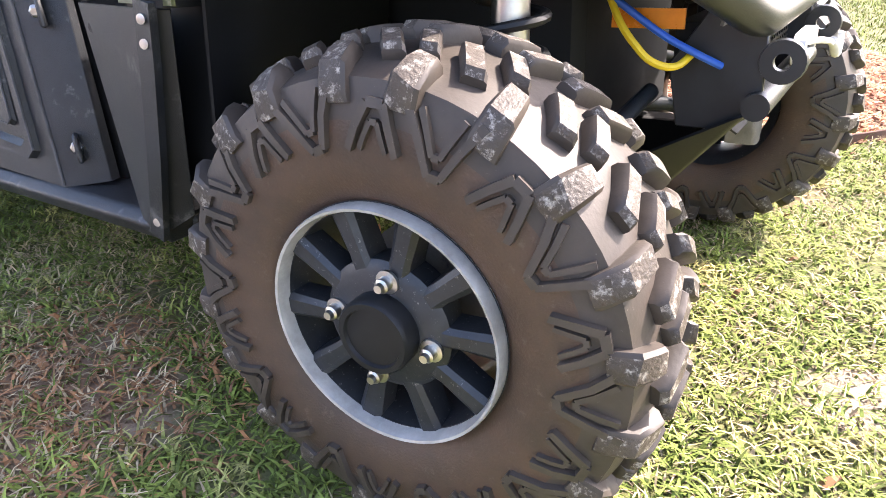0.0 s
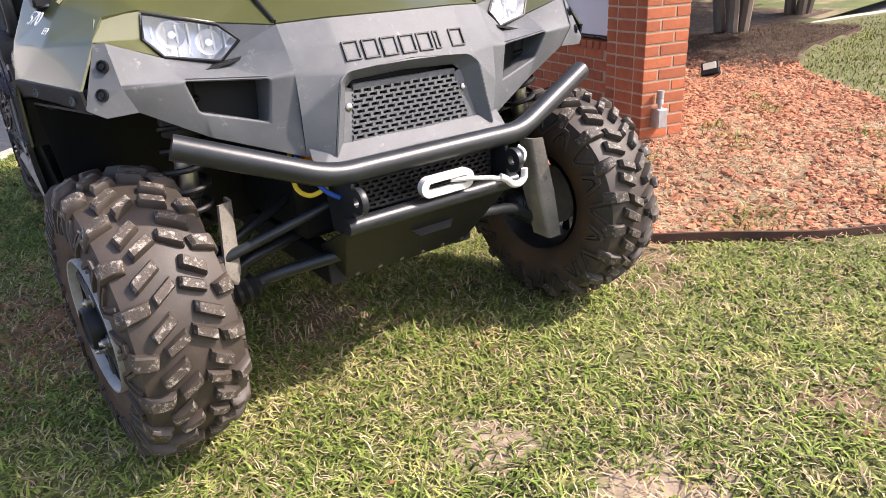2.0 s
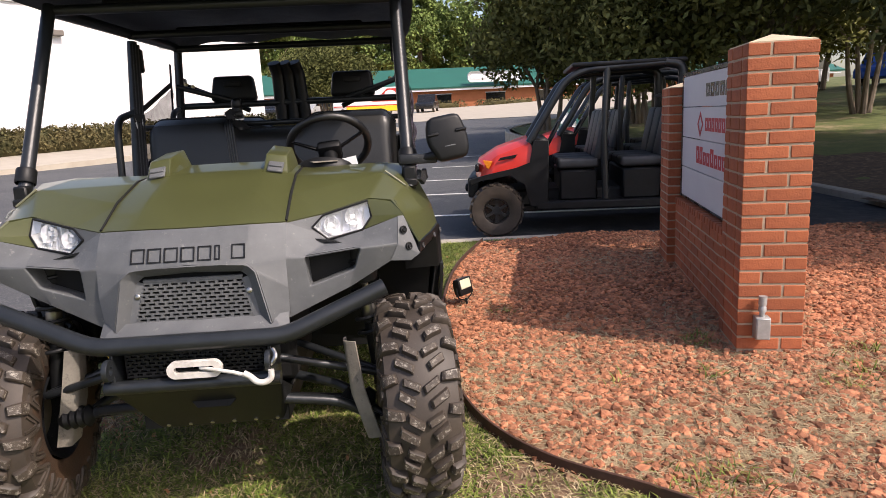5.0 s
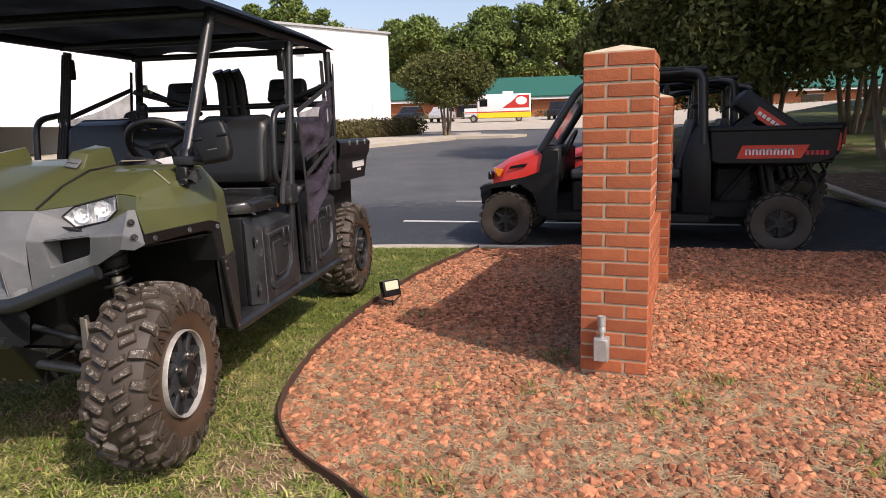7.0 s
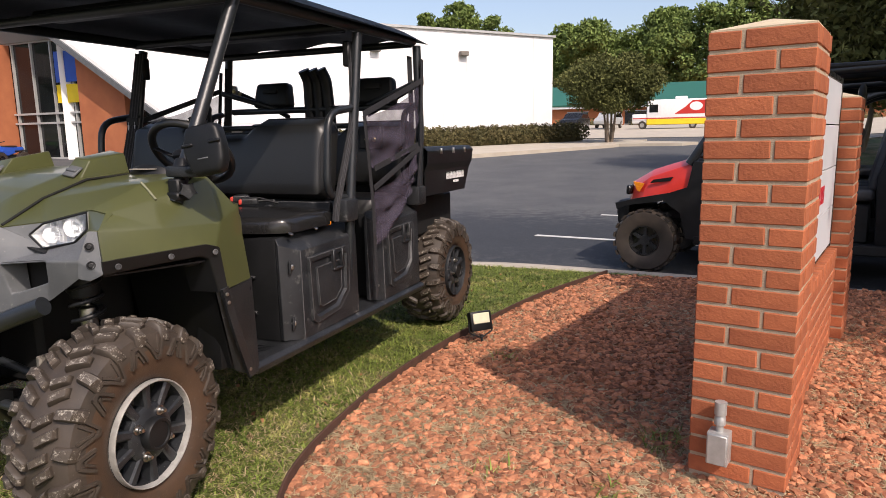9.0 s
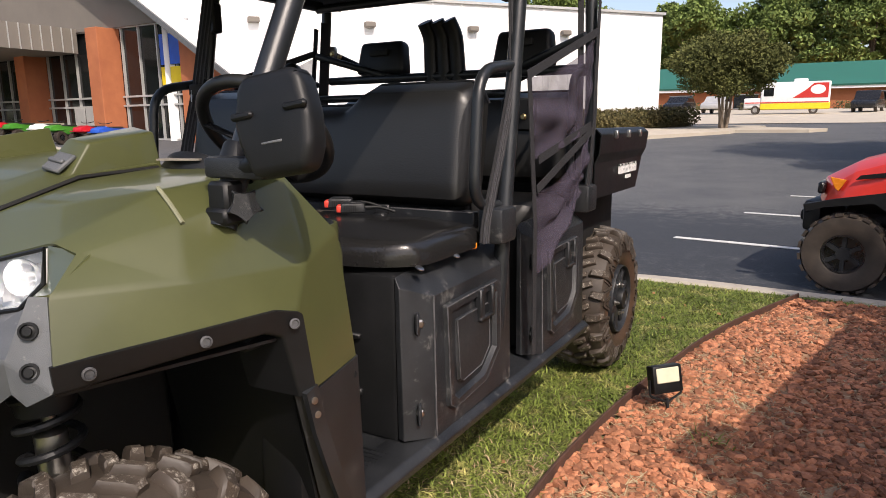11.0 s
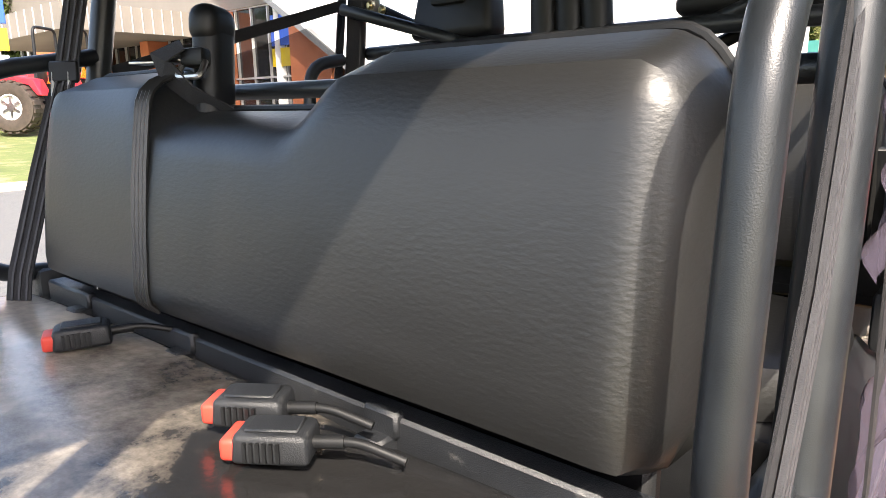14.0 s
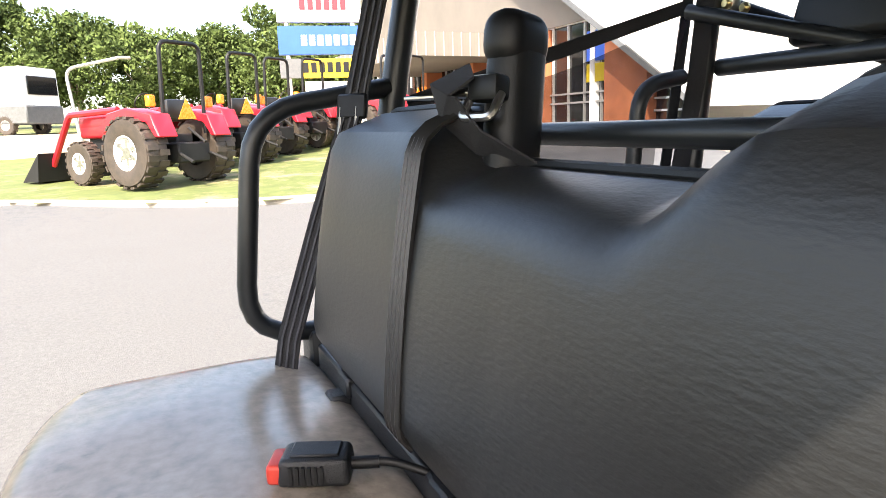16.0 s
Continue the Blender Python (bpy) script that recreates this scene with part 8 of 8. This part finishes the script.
def tractor(m, label, loader=True):
    t = thing("tractor", label, "tractor", "row of red tractors", m)
    for s in (1, -1):
        simple_wheel(t, 0, s * 0.74, 0.60, 0.60, 0.42, True, 0.5, M_WHITE).matrix_basis = at(0, s * 0.74, 0.60) @ Matrix.Rotation(radians(-90 * s), 4, "X")
        simple_wheel(t, -1.75, s * 0.55, 0.40, 0.40, 0.24, True, 0.5, M_WHITE).matrix_basis = at(-1.75, s * 0.55, 0.40) @ Matrix.Rotation(radians(-90 * s), 4, "X")
        part("fender", plate([(-0.75, 0.95), (-0.6, 1.28), (-0.1, 1.36), (0.55, 1.24), (0.72, 0.85), (0.6, 0.85), (0.45, 1.12), (-0.1, 1.24), (-0.5, 1.18), (-0.62, 0.95)], 0.4, at(0, s * 0.6 + 0.2, 0) @ Matrix.Rotation(radians(90), 4, "X"), 0.02), M_CRIMSON, t)
        part("work_lamp", boxes(((0.3, s * 0.62 - 0.07, 1.36), (0.42, s * 0.62 + 0.07, 1.56)), bevel=0.02), M_ORANGE, t)
    part("hood", boxes(((-2.2, -0.3, 0.85), (-0.75, 0.3, 1.30)), bevel=0.07, seg=3), M_CRIMSON, t, "red bonnet")
    part("chassis", boxes(((-2.1, -0.18, 0.45), (0.4, 0.18, 0.9)), ((0.2, -0.35, 0.4), (0.62, 0.35, 0.75)), bevel=0.03), M_DARK, t)
    part("seat", boxes(((-0.2, -0.22, 1.12), (0.22, 0.22, 1.22)), ((0.18, -0.22, 1.15), (0.28, 0.22, 1.5)), bevel=0.04, seg=2), M_VINYL, t)
    part("steering_wheel", tube(bmesh.new(), [(-0.62 + 0.06 * math.sin(a), 0.18 * math.cos(a), 1.48 + 0.16 * math.sin(a)) for a in (2 * math.pi * k / 20 for k in range(21))], 0.014, 6, cap=False), M_BLACK, t)
    part("roll_bar", tube(bmesh.new(), [(0.42, -0.45, 0.9), (0.46, -0.42, 2.45), (0.46, 0.42, 2.45), (0.42, 0.45, 0.9)], 0.036, 10, 0.16), M_BLACK, t, "tall black roll bar")
    part("slow_sign", plate([(-0.2, 0), (0.2, 0), (0, 0.36)], 0.01, at(0.5, 0, 1.15) @ Matrix(((0, 0, 1, 0), (1, 0, 0, 0), (0, 1, 0, 0), (0, 0, 0, 1)))), M_ORANGE, t, "orange triangle")
    bm = tube(bmesh.new(), [(0.5, -0.3, 0.6), (1.0, -0.38, 0.42)], 0.03, 8)
    tube(bm, [(0.5, 0.3, 0.6), (1.0, 0.38, 0.42)], 0.03, 8), tube(bm, [(0.5, 0, 1.0), (0.9, 0.0, 0.75)], 0.025, 8)
    part("linkage", bm, M_DARK, t)
    if loader:
        for s in (1, -1):
            bm = bmesh.new()
            tube(bm, [(-0.75, s * 0.45, 1.35), (-2.2, s * 0.45, 1.30), (-2.9, s * 0.45, 0.35)], 0.06, 8, 0.1)
            tube(bm, [(-1.0, s * 0.45, 0.6), (-1.0, s * 0.45, 1.3)], 0.06, 8)
            part("loader_arm", bm, M_CRIMSON, t)
        part("bucket", shell([(-2.95, -0.75, 0.08), (-2.95, 0.75, 0.08), (-2.85, 0.75, 0.6), (-2.85, -0.75, 0.6), (-3.45, -0.75, 0.06), (-3.45, 0.75, 0.06)], [(0, 1, 2, 3), (0, 4, 5, 1), (0, 3, 4), (1, 5, 2)], 0.03, 0), M_DARK, t, "dark steel bucket")


def far_z(x, y):
    """Height of the roadside lawn, which climbs to the road."""
    d = max(0.0, (-13.0 - x) * 0.85 + (y - 1.4) * 0.53)
    return 0.05 + 0.045 * d + 0.09 * max(0.0, d - 11.0) * (1.0 if y < 5 else max(0.3, 1 - (y - 5) * 0.08))


for k, (x, y) in enumerate(((-15.9, 1.65), (-19.5, 3.45), (-22.0, 4.85), (-23.6, 6.4), (-22.3, 8.8), (-24.8, 10.8))):
    tractor(pose(x, y, far_z(x, y) + 0.02, 0, 0, 37) @ Matrix.Diagonal((1.25, 1.25, 1.25, 1)), "red compact tractor with white wheels on the roadside grass", k < 2)
FAR_KERB = smooth_path([(-26.0, -20.0), (-18.0, -6.0), (-15.4, -1.7), (-13.0, 1.4), (-12.1, 3.6), (-11.9, 6.0), (-13.0, 8.6), (-16.0, 10.6), (-22.0, 12.0), (-34.0, 13.0)], 6)
FAR_LAWN = [tuple(p) for p in FAR_KERB] + [(-34.0, -20.0)]
structure(grid_sheet("lawn", -36.0, -11.5, -20.0, 13.5, 0.5, far_z, M_LAWN, lambda x, y: inside(FAR_LAWN, x, y)), "roadside lawn under the tractors", "lawn")
structure(ribbon("kerb", FAR_KERB, 0.1, -0.4, 0.0, M_KERB, 0.03, lambda x, y: far_z(x, y) + 0.03), "pale concrete kerb of the far lawn", "kerb")
structure(flat_sheet("road", [(-46, -40), (-30, -40), (-28.5, 4), (-34, 30), (-46, 30)], lambda x, y: 1.42, M_CONCRETE, 1.6), "pale road behind the tractors", "road")
structure(grid_sheet("lawn", -90.0, -44.0, -60.0, 60.0, 4.0, lambda x, y: 1.5 + (-44 - x) * 0.03, M_LAWN), "lawn across the road", "lawn")
sv = thing("delivery_van", "white and grey high-roofed delivery van on the road", "van", m=pose(-31.5, -4.6, 1.43, 0, 0, 58))
part("body", plate([(-2.7, 0.4), (-2.7, 1.1), (-2.2, 1.35), (-1.5, 2.45), (2.7, 2.55), (2.75, 0.4)], 2.0, at(0, 1.0, 0) @ Matrix.Rotation(radians(90), 4, "X"), 0.12, 3), M_WHITE, sv)
part("lower_body", boxes(((-2.72, -1.02, 0.4), (2.78, 1.02, 1.1)), bevel=0.05), M_GREY, sv)
part("cab_window", boxes(((-1.7, -1.02, 1.4), (-0.7, 1.02, 2.1)), bevel=0.05), M_WINDOW, sv)
part("rear_window", boxes(((2.74, -0.8, 1.5), (2.79, 0.8, 2.2)), bevel=0.02), M_WINDOW, sv)
for x in (-1.8, 1.8):
    for s in (1, -1):
        simple_wheel(sv, x, s * 0.9, 0.36, 0.36, 0.24, True, 0.55, M_RIMLIP).matrix_basis = at(x, s * 0.9, 0.36) @ Matrix.Rotation(radians(-90 * s), 4, "X")
board = thing("pylon_sign", "tall sign with white, blue and yellow boards", "sign", m=pose(-26.7, 8.0, 0.6, 0, 0, 76))
for x in (-1.3, 1.3):
    part("post", boxes(((x - 0.08, -0.1, -0.5), (x + 0.08, 0.1, 6.4)), bevel=0.01), M_ALU, board)
for z0, z1, x0, x1, mm, nm in ((4.9, 6.2, -1.65, 1.65, M_WHITE, "white board"), (3.65, 4.75, -1.65, 1.65, M_BLUEP, "blue board"), (2.75, 3.5, -0.75, 1.65, M_YELLOWP, "yellow board"), (2.75, 3.5, -1.65, -0.8, M_GREY, "grey board"), (1.5, 2.6, -0.7, 1.6, M_WHITE, "white board")):
    part("board", boxes(((x0, -0.16, z0), (x1, 0.16, z1)), bevel=0.01), mm, board, nm)
for zc, mm, n in ((5.55, M_DECALRED, 6), (4.2, M_WHITE, 7), (3.15, M_BLACK, 6)):
    for k in range(n):
        part("letter_block", boxes(((-0.75 + k * 0.32, -0.175, zc - 0.2), (-0.53 + k * 0.32, 0.175, zc + 0.2))), mm, board)
lp = thing("street_lamp", "grey street lamp with a bent arm", "street lamp", m=pose(-28.5, -1.0, 1.2))
part("pole", tube(bmesh.new(), [(0, 0, -0.6), (-0.1, -0.3, 2.6), (0.3, 1.6, 3.0)], 0.06, 8, 0.4), M_ZINC, lp)
part("head", boxes(((0.15, 1.5, 2.95), (0.45, 2.0, 3.05)), bevel=0.04), M_ZINC, lp)
for k in range(15):
    tree(-58 + rng0.uniform(-4, 4), -38 + k * 5.0, 2.0, rng0.uniform(6.5, 9.5), rng0.uniform(6, 8), 1.6, 300 + k, M_LEAFR, "green tree across the road", "trees across the road", 40, 420, 0.17, 0.25)
for k in range(4):
    tree(-50 - k * 3, 11 + k * 2, 2.0, 6 + k, 6, 1.2, 330 + k, M_LEAFR, "green tree behind the dealership", "trees across the road", 30, 350, 0.16, 0.2)


def quad_bike(m, paint_mat, label):
    """A small four-wheeled bike whose front looks along -y."""
    q = thing("quad_bike", label, "quad bike", "row of quad bikes", m)
    for x in (-0.42, 0.42):
        for y in (-0.62, 0.62):
            simple_wheel(q, x, y, 0.3, 0.3, 0.22, False, 0.5, M_BLACKGLOSS)
    part("body", plate([(-0.95, 0.62), (-0.9, 0.82), (-0.45, 0.92), (-0.1, 0.78), (0.3, 0.76), (0.85, 0.84), (0.95, 0.7), (0.5, 0.6), (0.0, 0.42), (-0.5, 0.55)], 0.5, at(-0.25, 0, 0) @ Matrix(((0, 0, 1, 0), (1, 0, 0, 0), (0, 1, 0, 0), (0, 0, 0, 1))), 0.05, 2), paint_mat, q)
    for y in (-0.62, 0.62):
        part("mud_guard", boxes(((-0.48, y - 0.26, 0.62), (0.48, y + 0.26, 0.68)), bevel=0.03, seg=2), paint_mat if y < 0 else M_BLACK, q)
    part("seat", boxes(((-0.16, -0.1, 0.78), (0.16, 0.65, 0.90)), bevel=0.05, seg=3), M_VINYL, q)
    part("handlebar", tube(bmesh.new(), [(-0.38, -0.25, 1.08), (-0.15, -0.38, 1.02), (0.15, -0.38, 1.02), (0.38, -0.25, 1.08)], 0.018, 8, 0.08), M_BLACK, q)
    part("frame", boxes(((-0.2, -0.6, 0.25), (0.2, 0.6, 0.5)), bevel=0.04), M_DARK, q)


for k, (mm, nm) in enumerate(((M_BLUEP, "blue"), (M_CRIMSON, "red"), (M_LIME, "lime green"), (M_WHITE, "white"), (M_LIME, "lime green"), (M_CRIMSON, "red"), (M_BLUEP, "blue"), (M_BLACKGLOSS, "black"))):
    quad_bike(pose(-22.6 - k * 1.55, 15.4 + 0.25 * (k % 2), lot_z(-22.6 - k * 1.55, 15.4), 0, 0, 12) @ Matrix.Diagonal((0.85, 0.85, 0.85, 1)), mm, nm + " quad bike parked before the dealership")
